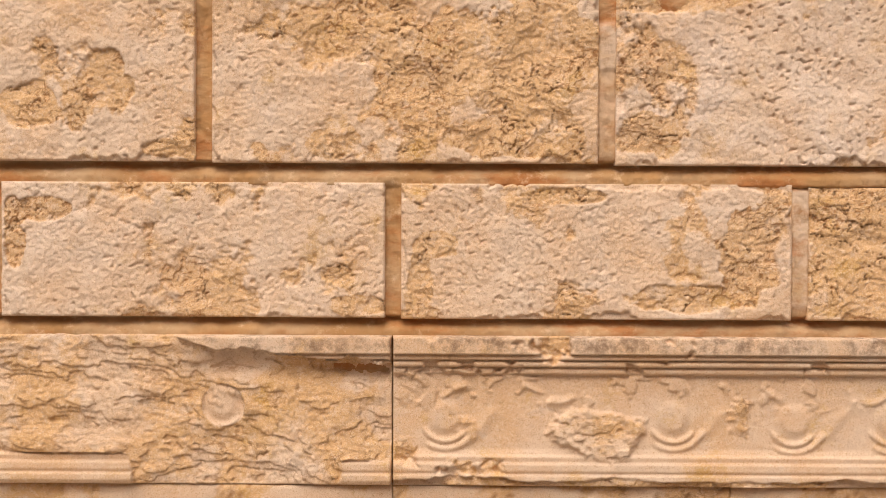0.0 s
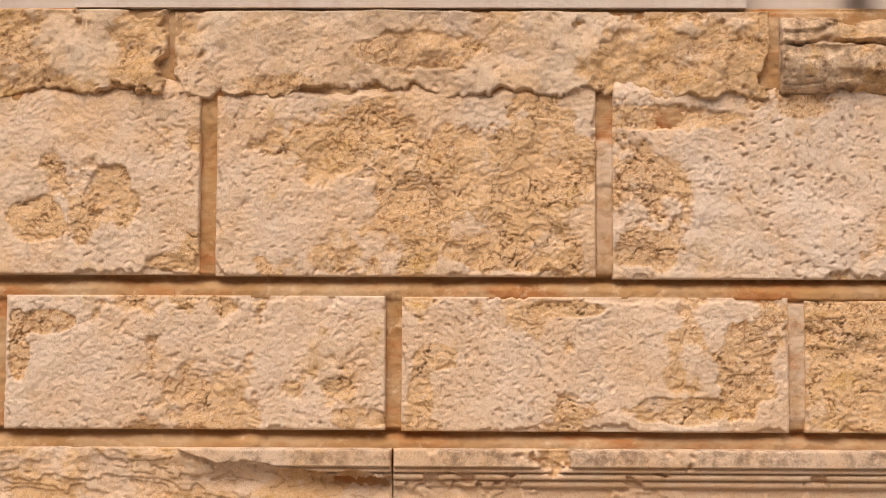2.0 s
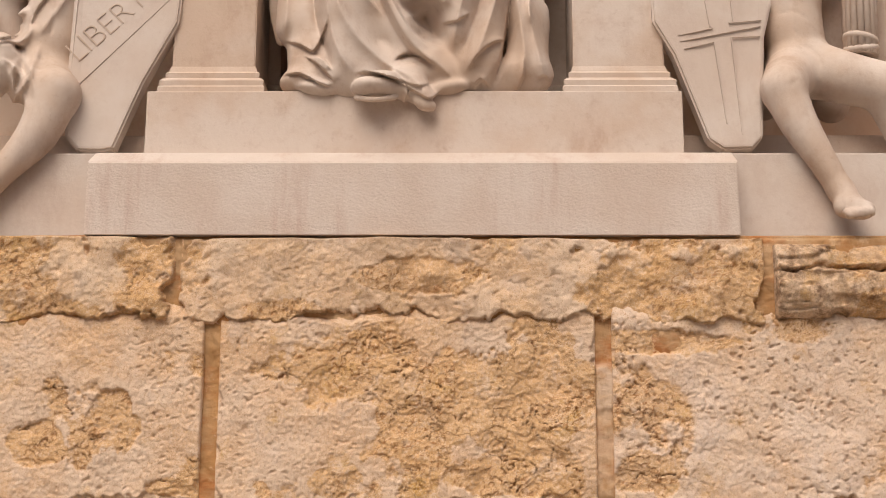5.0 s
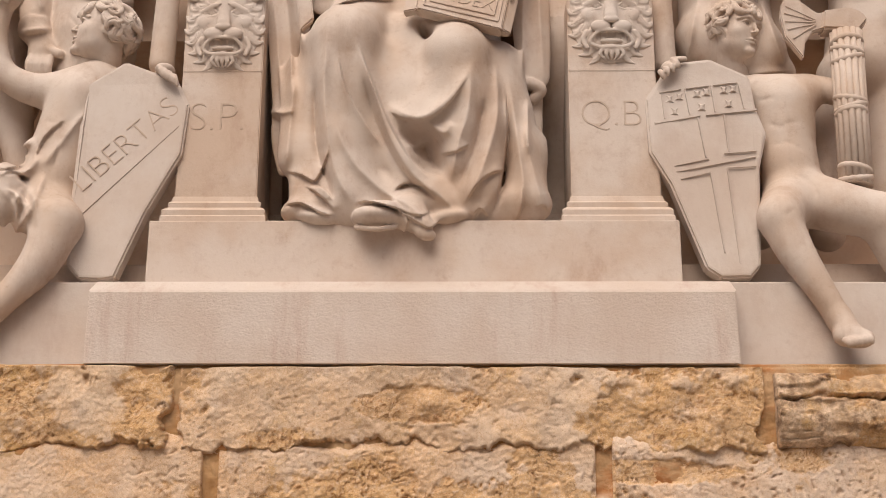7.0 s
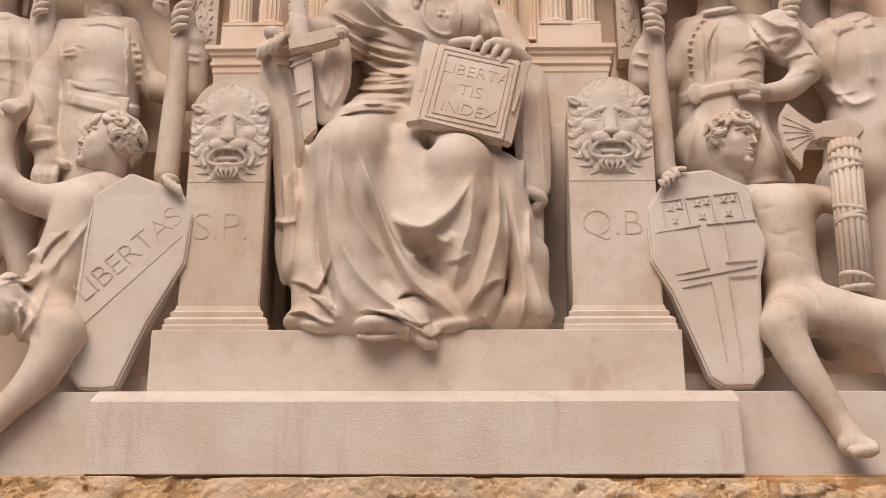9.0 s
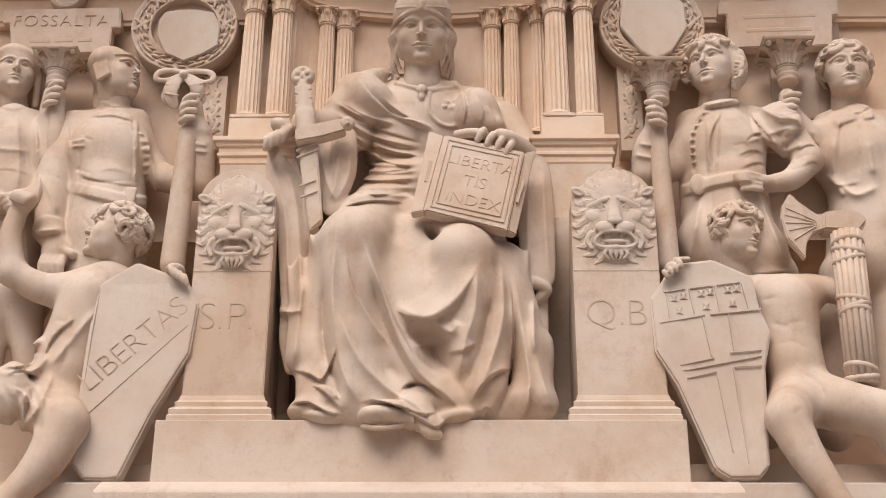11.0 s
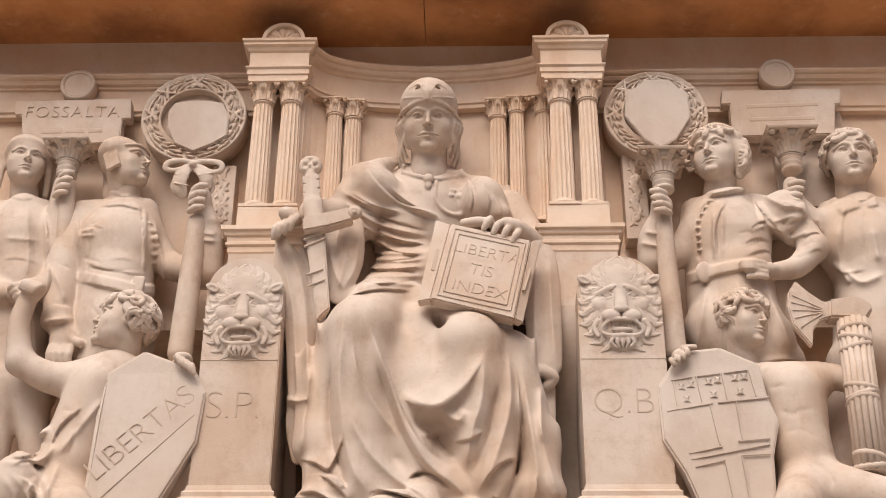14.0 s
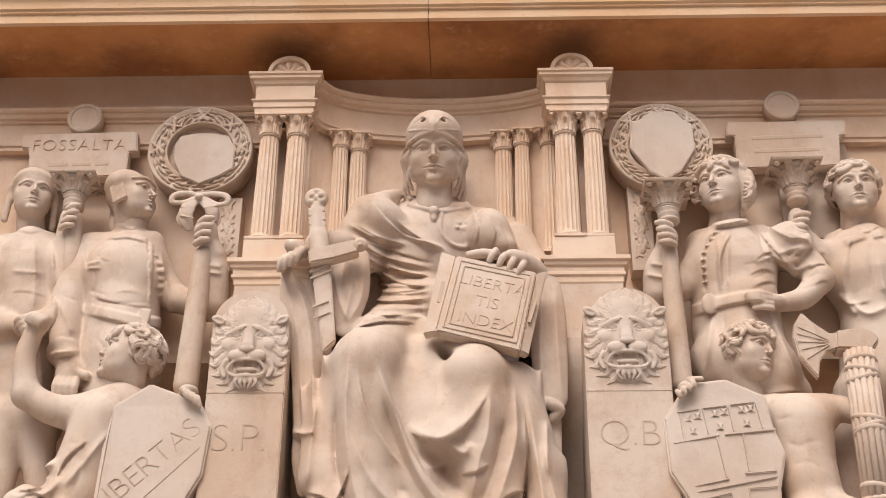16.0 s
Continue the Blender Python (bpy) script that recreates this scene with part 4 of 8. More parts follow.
    for row, (rr, n, lift) in enumerate(((0.78, 15, 0.054), (0.96, 19, 0.045), (1.12, 22, 0.032))):
        for i in range(n):
            a = -1.15 + (math.pi + 2.3) * (i + 0.5 * (row % 2)) / (n - 1)
            ca, sa = math.cos(a), math.sin(a)
            ex, ez = 0.160, (0.222 if sa > 0 else 0.19)
            d = (1 if ca > 0 else -1) * rnd.uniform(0.8, 1.3)

            def at(k, turn):
                return k * ex * ca + 0.024 * turn * d * sa, k * ez * sa - 0.024 * turn * d * ca - 0.012 - 0.05 * (k - 0.7) * (1 - sa)

            p = [at(rr - 0.24, -0.2), at(rr - 0.12, 0.5), at(rr, 0.5), at(rr + 0.10, -0.3), at(rr + 0.16, -0.9)]
            w = [0.010, 0.016, 0.015, 0.010, 0.004]
            s.tube(*[q(x, max(0.004, lift - 0.010 * j), z, r) for j, ((x, z), r) in enumerate(zip(p, w))], k=0.006)
            s.tube(*[q(x + 0.004, max(0.004, lift - 0.010 * j) + r * 0.95, z, 0.0028) for j, ((x, z), r) in enumerate(zip(p[:4], w))], k=0.003, cut=True)
    me = s.mesh("lion_mask")
    me.transform(Matrix.Translation((0, y0, 0)) @ Matrix.Diagonal((1, 0.5, 1, 1)) @ Matrix.Translation((0, -y0, 0)))
    return me


def rounded_slab(x0, x1, z0, z1, y0, y1):
    r, cx = (x1 - x0) / 2, (x0 + x1) / 2
    pts = [(x0, z0), (x1, z0)] + [(cx + r * math.cos(a), z1 - r + r * math.sin(a)) for a in np.linspace(0, math.pi, 25)]
    bm = bmesh.new()
    f = bm.faces.new([bm.verts.new((x, y0, z)) for x, z in pts])
    out = bmesh.ops.extrude_face_region(bm, geom=[f])
    bmesh.ops.translate(bm, verts=[v for v in out["geom"] if isinstance(v, bmesh.types.BMVert)], vec=(0, y1 - y0, 0))
    bmesh.ops.recalc_face_normals(bm, faces=bm.faces[:])
    bmesh.ops.bevel(bm, geom=[e for e in bm.edges if abs(e.verts[0].co.y - e.verts[1].co.y) < 1e-5 and e.verts[0].co.y < y0 + 1e-4], offset=0.006, segments=2, affect="EDGES")
    return bm


FOOT = [(-0.05, 3.72), (0.055, 3.72), (0.055, 3.752), (0.048, 3.76), (0.05, 3.785), (0.035, 3.80), (0.024, 3.806), (0.026, 3.83), (0.012, 3.842), (0.004, 3.87), (-0.05, 3.872)]


def lion_pillar(x0, x1, cz, word, wx, wz, size):
    t = thing("lion_pillar", f"round-topped marble pillar with a carved lion head, inscribed {word}", "pillar", group="lion pillars beside the seated figure")
    cx = (x0 + x1) / 2
    part("shaft", join_bm(rounded_slab(x0, x1, 3.72, 5.135, 0.20, 0.62), box_bm((x0 + 0.02, 0.5, 3.72), (x1 - 0.02, 0.95, 4.9), 0.01)), MARBLE, t)
    part("foot_moulding", around(FOOT, x0, x1, 0.20, 0.8), MARBLE, t)
    part("ledge", box_bm((x0 + 0.004, 0.197, 4.535), (x1 - 0.004, 0.205, 4.552), 0.002), MARBLE, t)
    part("lion_mask", lion_mask(cx, cz, 0.2, (x1 - x0) / 0.40), MARBLE_CLEAN, t, "roaring lion face with a curling mane")
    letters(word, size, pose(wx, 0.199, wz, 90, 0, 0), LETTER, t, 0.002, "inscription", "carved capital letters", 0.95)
    return t


# Darker marble copy; the shade inside carved strokes is put into its colour.
LETTER = stone_marble("shade_tinted_lettering", (0.53, 0.42, 0.335), (0.49, 0.375, 0.29), (0.40, 0.29, 0.21))
lion_pillar(-1.392, -0.992, 4.82, "S.P.", -1.205, 4.285, 0.22)
lion_pillar(0.540, 0.975, 4.855, "Q.B", 0.745, 4.30, 0.205)


# ---- shields, tablets, wreaths and staffs ----
def plate(corners, thick, bevel=0.008, rim=0.0, lift=0.0):
    """A slab with the outline given, front corners in space; thick runs into the wall."""
    bm = bmesh.new()
    f = bm.faces.new([bm.verts.new(c) for c in corners])
    f.normal_update()
    if f.normal.y > 0:
        f.normal_flip()
    n = f.normal.copy()
    out = bmesh.ops.extrude_face_region(bm, geom=[f])
    moved = [v for v in out["geom"] if isinstance(v, bmesh.types.BMVert)]
    bmesh.ops.translate(bm, verts=moved, vec=-n * thick)
    front = [g for g in bm.faces if len(g.verts) == len(corners) and all(v not in moved for v in g.verts)]
    if not front:
        ff = [bm.verts.new(c) for c in corners]
        front = [bm.faces.new(ff)]
        bmesh.ops.remove_doubles(bm, verts=bm.verts[:], dist=1e-5)
    bmesh.ops.recalc_face_normals(bm, faces=bm.faces[:])
    if rim:
        front = [g for g in bm.faces if len(g.verts) == len(corners) and g.calc_center_median().y == min(h.calc_center_median().y for h in bm.faces if len(h.verts) == len(corners))]
        bmesh.ops.inset_region(bm, faces=front, thickness=rim, depth=lift)
    if bevel:
        bmesh.ops.bevel(bm, geom=[e for e in bm.edges if e.is_manifold and e.calc_face_angle(0) > 0.5], offset=bevel, segments=2, affect="EDGES")
    return bm


def in_plane(o, u, v):
    """Pose with x along u and y towards v, from the corner o."""
    o, u, v = Vector(o), (Vector(u) - Vector(o)).normalized(), Vector(v) - Vector(o)
    n = u.cross(v).normalized()
    w = n.cross(u)
    return Matrix(((u.x, w.x, n.x, o.x), (u.y, w.y, n.y, o.y), (u.z, w.z, n.z, o.z), (0, 0, 0, 1)))


def bar(a, b, w, h=0.010):
    """A raised fillet from a to b on a slab that faces the viewer."""
    a, b = Vector(a), Vector(b)
    d = (b - a).normalized()
    side = d.cross(Vector((0, -1, 0))).normalized() * w / 2
    up = Vector((0, -h, 0))
    bm = bmesh.new()
    lo_ = [bm.verts.new(p) for p in (a - side, b - side, b + side, a + side)]
    hi_ = [bm.verts.new(p + up) for p in (a - side * 0.6, b - side * 0.6, b + side * 0.6, a + side * 0.6)]
    bm.faces.new(hi_)
    for i in range(4):
        bm.faces.new((lo_[i], lo_[(i + 1) % 4], hi_[(i + 1) % 4], hi_[i]))
    bmesh.ops.recalc_face_normals(bm, faces=bm.faces[:])
    return bm


# Lighter copy of the painted letter shade, for worn inscriptions.
LETTER_SOFT = stone_marble("worn_shade_lettering", (0.57, 0.45, 0.36), (0.53, 0.41, 0.315), (0.45, 0.33, 0.24))
shield = thing("shield", "pale marble shield inscribed LIBERTAS on a diagonal band", "shield", group="shields of the boys")
part("board", plate(((-1.679, 0.19, 4.589), (-1.412, 0.19, 4.484), (-1.344, 0.18, 4.35), (-1.365, 0.17, 4.085), (-1.519, 0.16, 3.777), (-1.645, 0.15, 3.446), (-1.703, 0.15, 3.435), (-1.816, 0.15, 3.438), (-1.88, 0.15, 3.505), (-1.889, 0.16, 3.806), (-1.879, 0.17, 4.225), (-1.865, 0.19, 4.464)), 0.09, 0.01, 0.02, 0.004), MARBLE_CLEAN, shield)
part("fillet", bar((-1.867, 0.158, 3.728), (-1.391, 0.175, 4.231), 0.010, 0.006), MARBLE_CLEAN, shield)
mid = (-1.645, 0.169, 4.133)
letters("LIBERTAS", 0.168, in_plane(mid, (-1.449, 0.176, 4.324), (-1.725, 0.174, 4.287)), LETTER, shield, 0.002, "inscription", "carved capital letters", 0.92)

shield2 = thing("shield", "pale marble shield with a carved cross and three panels", "shield", group="shields of the boys")
part("board", plate(((1.068, 0.19, 4.575), (1.246, 0.19, 4.596), (1.437, 0.19, 4.501), (1.458, 0.185, 4.326), (1.502, 0.18, 4.187), (1.454, 0.17, 4.005), (1.424, 0.15, 3.501), (1.374, 0.15, 3.446), (1.233, 0.15, 3.443), (1.165, 0.15, 3.491), (1.016, 0.16, 3.915), (0.923, 0.17, 4.09), (0.915, 0.185, 4.374), (1.005, 0.19, 4.512)), 0.09, 0.01, 0.02, 0.004), MARBLE_CLEAN, shield2)
for a, b, w in (((0.986, 0.18, 4.408), (1.092, 0.18, 4.427), 0.014), ((1.117, 0.18, 4.43), (1.231, 0.18, 4.445), 0.014), ((1.253, 0.18, 4.448), (1.37, 0.18, 4.463), 0.014), ((0.954, 0.175, 4.241), (1.18, 0.175, 4.283), 0.016), ((1.208, 0.175, 4.286), (1.461, 0.175, 4.313), 0.016),
                ((1.112, 0.18, 4.43), (1.13, 0.176, 4.29), 0.01), ((1.242, 0.18, 4.445), (1.256, 0.176, 4.302), 0.01), ((1.378, 0.18, 4.459), (1.4, 0.176, 4.319), 0.01), ((0.997, 0.18, 4.402), (1.006, 0.176, 4.266), 0.01),
                ((1.168, 0.174, 4.271), (1.196, 0.165, 4.057), 0.01), ((1.297, 0.174, 4.288), (1.308, 0.165, 4.086), 0.01), ((1.039, 0.164, 4.013), (1.207, 0.165, 4.051), 0.011), ((1.048, 0.163, 3.983), (1.438, 0.165, 4.062), 0.011), ((1.285, 0.165, 4.078), (1.441, 0.165, 4.092), 0.011),
                ((1.067, 0.16, 3.944), (1.212, 0.16, 3.979), 0.011), ((1.212, 0.16, 3.979), (1.256, 0.15, 3.568), 0.010), ((1.295, 0.16, 4.002), (1.433, 0.16, 4.01), 0.011), ((1.295, 0.16, 4.002), (1.326, 0.15, 3.512), 0.010)):
    part("fillet", bar(a, b, w * 0.8, 0.006), MARBLE_CLEAN, shield2)
for c in ((1.035, 0.178, 4.37), (1.083, 0.178, 4.383), (1.055, 0.176, 4.302), (1.171, 0.178, 4.398), (1.217, 0.178, 4.407), (1.191, 0.176, 4.326), (1.305, 0.178, 4.419), (1.35, 0.178, 4.425), (1.324, 0.176, 4.344)):
    s = Sculpt(np.array(c) - 0.04, np.array(c) + 0.04, 0.004, 0.006)
    s.ell(c, (0.009, 0.007, 0.013))
    s.cap((c[0], c[1], c[2] + 0.008, 0.005), (c[0] - 0.015, c[1], c[2] + 0.020, 0.003)).cap((c[0], c[1], c[2] + 0.008, 0.005), (c[0] + 0.015, c[1], c[2] + 0.020, 0.003))
    s.cap((c[0], c[1], c[2] - 0.007, 0.0045), (c[0] - 0.018, c[1], c[2] - 0.014, 0.003)).cap((c[0], c[1], c[2] - 0.007, 0.0045), (c[0] + 0.018, c[1], c[2] - 0.014, 0.003))
    part("blossom", s.mesh("blossom"), MARBLE_CLEAN, shield2)

tablet = thing("inscribed_tablet", "marble tablet with side handles inscribed LIBERTATIS INDEX", "tablet")
tl, tr, br, bl = (-0.113, 0.14, 5.302), (0.305, 0.14, 5.196), (0.203, 0.05, 4.692), (-0.213, 0.05, 4.809)
part("slab", plate((tl, tr, br, bl), 0.075, 0.006, 0.022, -0.006), MARBLE, tablet)
part("handle_wing", plate(((-0.198, 0.17, 5.344), (-0.116, 0.15, 5.3), (-0.217, 0.065, 4.813), (-0.287, 0.09, 4.81)), 0.05, 0.006), MARBLE, tablet)
part("handle_wing", plate(((0.312, 0.15, 5.198), (0.364, 0.17, 5.22), (0.252, 0.09, 4.686), (0.209, 0.065, 4.699)), 0.05, 0.006), MARBLE, tablet)
# Slots are darker slabs; the shade of the openings is their colour.
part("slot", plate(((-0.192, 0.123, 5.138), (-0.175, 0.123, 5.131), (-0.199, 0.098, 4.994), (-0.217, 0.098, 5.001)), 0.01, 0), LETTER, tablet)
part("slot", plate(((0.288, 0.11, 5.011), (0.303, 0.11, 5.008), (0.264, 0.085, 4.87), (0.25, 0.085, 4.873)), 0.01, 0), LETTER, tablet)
def on_slab(a, b):
    return Vector(tl) + (Vector(tr) - Vector(tl)) * a + (Vector(bl) - Vector(tl)) * b


for k in (0.06, 0.12):
    for p, q in (((k, k), (1 - k, k)), ((1 - k, k), (1 - k, 1 - k)), ((1 - k, 1 - k), (k, 1 - k)), ((k, 1 - k), (k, k))):
        part("border_fillet", bar(on_slab(*p), on_slab(*q), 0.010, 0.006), MARBLE, tablet)
for text, along, down in (("LIBERTA", 0.52, 0.29), ("TIS", 0.5, 0.53), ("INDEX", 0.53, 0.77)):
    u, v = Vector(tr) - Vector(tl), Vector(bl) - Vector(tl)
    c = Vector(tl) + u * along + v * down + Vector((0, -0.001, 0))
    letters(text, 0.102, in_plane(c, c + u, c - v), LETTER_SOFT, tablet, 0.0016, "inscription", "carved capital letters", 0.95)

sword = thing("sword", "upright marble sword with a ringed grip and disc pommel", "sword")
s = Sculpt((-1.15, -0.05, 4.7), (-0.35, 0.5, 6.1), 0.007, 0.008)
s.ell((-0.892, 0.22, 5.716), (0.066, 0.04, 0.066))
s.ell((-0.890, 0.186, 5.706), (0.048, 0.016, 0.048), k=0.004, cut=True)
for dx, dz in ((0.022, 0.022), (-0.022, 0.022), (0.022, -0.022), (-0.022, -0.022), (0, 0)):
    s.ell((-0.890 + dx, 0.196, 5.706 + dz), (0.017, 0.014, 0.017), k=0.003)
s.cap((-0.886, 0.22, 5.657, 0.037), (-0.866, 0.21, 5.453, 0.043))
for i in range(11):
    z = 5.632 - 0.0185 * i
    x = -0.885 + 0.002 * i
    s.cap((x - 0.040, 0.19, z - 0.004, 0.0085), (x + 0.042, 0.19, z + 0.006, 0.0085), k=0.003)
s.ell((-0.632, 0.155, 5.38), (0.042, 0.03, 0.042)).ell((-0.629, 0.125, 5.362), (0.026, 0.012, 0.026), k=0.004, cut=True).ell((-0.63, 0.13, 5.365), 0.014, k=0.004)
s.cap((-0.862, 0.21, 5.453, 0.052), (-0.85, 0.2, 5.341, 0.057), k=0.02)
part("hilt", s.mesh("hilt"), MARBLE, sword)
part("crossguard", plate(((-0.91, 0.14, 5.348), (-0.66, 0.14, 5.41), (-0.639, 0.14, 5.333), (-0.766, 0.14, 5.292), (-0.9, 0.14, 5.265)), 0.08, 0.008), MARBLE, sword)
part("blade", plate(((-0.91, 0.2, 5.342), (-0.802, 0.2, 5.362), (-0.745, 0.2, 4.832), (-0.807, 0.2, 4.767)), 0.05, 0.008), MARBLE, sword)
part("binding", bar((-0.902, 0.2, 5.237), (-0.79, 0.2, 5.292), 0.015), MARBLE, sword)
part("binding", bar((-0.897, 0.2, 5.196), (-0.785, 0.2, 5.25), 0.012), MARBLE, sword)
part("binding", bar((-0.876, 0.2, 5.026), (-0.791, 0.2, 5.062), 0.010), MARBLE, sword)
part("binding", bar((-0.866, 0.2, 4.959), (-0.779, 0.2, 4.998), 0.010), MARBLE, sword)


def ring_disc(c, r_in, r_out, y0, y1, segs=64):
    bm = bmesh.new()
    rows = []
    for i in range(segs):
        a = 2 * math.pi * i / segs
        rows.append([bm.verts.new((c[0] + r * math.cos(a), y, c[2] + r * math.sin(a))) for r, y in
                     ((r_in, y1), (r_in, y0), (r_in + 0.008, y0 - 0.006), (r_in + 0.02, y0 + 0.01), (r_out - 0.022, y0 + 0.01), (r_out - 0.01, y0 - 0.008), (r_out, y0), (r_out, y1))])
    for a, b in zip(rows, rows[1:] + rows[:1]):
        for j in range(8):
            bm.faces.new((a[j], a[(j + 1) % 8], b[(j + 1) % 8], b[j])).smooth = j not in (0, 7)
    bmesh.ops.recalc_face_normals(bm, faces=bm.faces[:])
    return bm


def wreath(c, r, plate_pts, label, bars):
    t = thing("wreath_medallion", label, "medallion", group="wreath medallions")
    part("rim", ring_disc(c, r * 0.62, r, c[1], c[1] + 0.13), MARBLE, t)
    part("field", lathe_y(c, r * 0.66, c[1] + 0.05, c[1] + 0.1), MARBLE, t)
    leaves = Sculpt((c[0] - r, c[1] - 0.04, c[2] - r), (c[0] + r, c[1] + 0.05, c[2] + r), 0.006, 0.004)
    rnd = random.Random(int(100 * r))
    n = 30
    for i in range(n):
        a = 2 * math.pi * (i + 0.5) / n
        up = 1 if math.cos(a) > 0 else -1
        for off, rr in ((-0.10, 0.73), (0.0, 0.81), (0.10, 0.89)):
            aa = a + rnd.uniform(-0.04, 0.04)
            ang = aa + up * (1.35 + off * 3)
            p = (c[0] + rr * r * math.cos(aa), c[1] + 0.004, c[2] + rr * r * math.sin(aa))
            d = 0.036
            leaves.tube((p[0] - d * math.cos(ang) * 0.6, p[1] + 0.008, p[2] - d * math.sin(ang) * 0.6, 0.004), (*p, 0.0095), (p[0] + d * math.cos(ang), p[1] - 0.004, p[2] + d * math.sin(ang), 0.003), steps=2)
    for a in (math.pi / 2, 0.05, math.pi - 0.05, 0.8, math.pi - 0.8):
        for sg in (-1, 1):
            leaves.cap((c[0] + 0.68 * r * math.cos(a + 0.13 * sg), c[1], c[2] + 0.68 * r * math.sin(a + 0.13 * sg), 0.008), (c[0] + 0.95 * r * math.cos(a - 0.13 * sg), c[1], c[2] + 0.95 * r * math.sin(a - 0.13 * sg), 0.008))
    part("leaf_garland", leaves.mesh("leaf_garland"), MARBLE, t)
    part("escutcheon", plate(plate_pts, 0.05, 0.005, 0.008, 0.004), MARBLE_CLEAN, t)
    for a, b in bars:
        part("worn_line", bar(a, b, 0.02, 0.003), MARBLE, t)
    return t


def lathe_y(c, r, y0, y1, segs=48):
    bm = bmesh.new()
    bmesh.ops.create_cone(bm, cap_ends=True, segments=segs, radius1=r, radius2=r, depth=y1 - y0, matrix=Matrix.Translation((c[0], (y0 + y1) / 2, c[2])) @ Matrix.Rotation(radians(90), 4, "X"))
    return bm


c = (-1.639, 0.5, 6.249, 0.311)
wreath(c[:3], c[3], ((-1.76, 0.485, 6.338), (-1.677, 0.485, 6.357), (-1.566, 0.485, 6.356), (-1.473, 0.485, 6.338), (-1.428, 0.485, 6.24), (-1.43, 0.485, 6.104), (-1.505, 0.485, 6.05), (-1.619, 0.485, 5.996), (-1.731, 0.485, 6.052), (-1.785, 0.485, 6.164), (-1.791, 0.485, 6.277)), "round marble wreath medallion with a worn shield",
       (((-1.738, 0.485, 6.293), (-1.581, 0.485, 6.299)), ((-1.741, 0.485, 6.22), (-1.481, 0.485, 6.225)), ((-1.734, 0.485, 6.156), (-1.482, 0.485, 6.161)), ((-1.698, 0.485, 6.056), (-1.519, 0.485, 6.058))))
c = (1.075, 0.5, 6.243, 0.304)
wreath(c[:3], c[3], ((1.024, 0.475, 6.475), (1.164, 0.475, 6.473), (1.206, 0.475, 6.419), (1.265, 0.475, 6.377), (1.27, 0.475, 6.2), (1.175, 0.475, 6.043), (1.083, 0.475, 5.986), (0.994, 0.475, 6.045), (0.887, 0.475, 6.213), (0.905, 0.475, 6.39), (0.973, 0.475, 6.422)), "round marble wreath medallion with a pointed shield",
       (((1.015, 0.475, 6.356), (1.148, 0.475, 6.355)), ((0.952, 0.475, 6.3), (1.216, 0.475, 6.297)), ((0.948, 0.475, 6.244), (1.211, 0.475, 6.241)), ((0.989, 0.475, 6.172), (1.166, 0.475, 6.169))))


def name_tablet(pts, boss, word, word_at, size, bars, label):
    t = thing("name_tablet", label, "tablet", group="name tablets on the staffs")
    part("board", plate(pts, 0.08, 0.006), MARBLE, t)
    c = boss[:3]
    part("boss", join_bm(ring_disc(c, boss[3] * 0.75, boss[3], c[1], c[1] + 0.08), lathe_y(c, boss[3] * 0.8, c[1] + 0.004, c[1] + 0.07)), MARBLE, t)
    if word:
        letters(word, size, pose(word_at[0], word_at[1] - 0.003, word_at[2], 90, 0, 0), LETTER_SOFT, t, 0.003, "inscription", "worn carved capital letters", 1.1)
    for a, b in bars:
        part("worn_line", bar(a, b, 0.03, 0.003), LETTER_SOFT, t)
    return t


name_tablet(((-2.736, 0.55, 6.408), (-2.043, 0.55, 6.424), (-2.026, 0.55, 6.276), (-2.077, 0.55, 6.276), (-2.076, 0.55, 6.107), (-2.643, 0.55, 6.082), (-2.686, 0.55, 6.308), (-2.727, 0.55, 6.309)), (-2.379, 0.55, 6.529, 0.106), "FOSSALTA", (-2.381, 0.55, 6.321), 0.115,
            (((-2.548, 0.55, 6.185), (-2.43, 0.55, 6.187)), ((-2.403, 0.55, 6.187), (-2.295, 0.55, 6.19)), ((-2.268, 0.55, 6.189), (-2.188, 0.55, 6.192))), "marble name tablet inscribed FOSSALTA with a round boss")
name_tablet(((1.485, 0.55, 6.444), (2.187, 0.55, 6.451), (2.172, 0.55, 6.345), (2.138, 0.55, 6.337), (2.116, 0.55, 6.129), (1.518, 0.55, 6.112), (1.522, 0.55, 6.345), (1.475, 0.55, 6.346)), (1.827, 0.55, 6.568, 0.105), "", None, 0,
            (((1.619, 0.55, 6.324), (2.036, 0.55, 6.339)), ((1.626, 0.55, 6.231), (2.006, 0.55, 6.242))), "blank-worn marble name tablet with a round boss")


def staff(top, foot, r, label):
    t = thing("staff", label, "staff", group="staffs of the standing figures")
    s = Sculpt(np.minimum(top, foot) - 0.12, np.maximum(top, foot) + 0.12, 0.009, 0.01)
    s.cap((*top, r), (*foot, r * 1.2))
    part("pole", s.mesh("pole"), MARBLE, t)
    return t


def leafy_cup(t, c, r, h, wide):
    """A flaring leafy cup on a ringed neck."""
    bm = capital_bm(c[0], c[1], c[2], r, h)
    for v in bm.verts:
        k = 1 + (wide - 1) * max(0, (v.co.z - c[2]) / h) ** 1.5
        v.co.x, v.co.y = c[0] + (v.co.x - c[0]) * k, c[1] + (v.co.y - c[1]) * k
    part("leafy_cup", bm, MARBLE, t)
    part("ringed_neck", lathe([(r * 0.72, -0.09), (r * 0.98, -0.078), (r * 0.98, -0.066), (r * 0.76, -0.056), (r * 1.0, -0.044), (r * 1.0, -0.032), (r * 0.78, -0.022), (r * 1.02, -0.01), (r, 0.0)], c, 20), MARBLE, t)


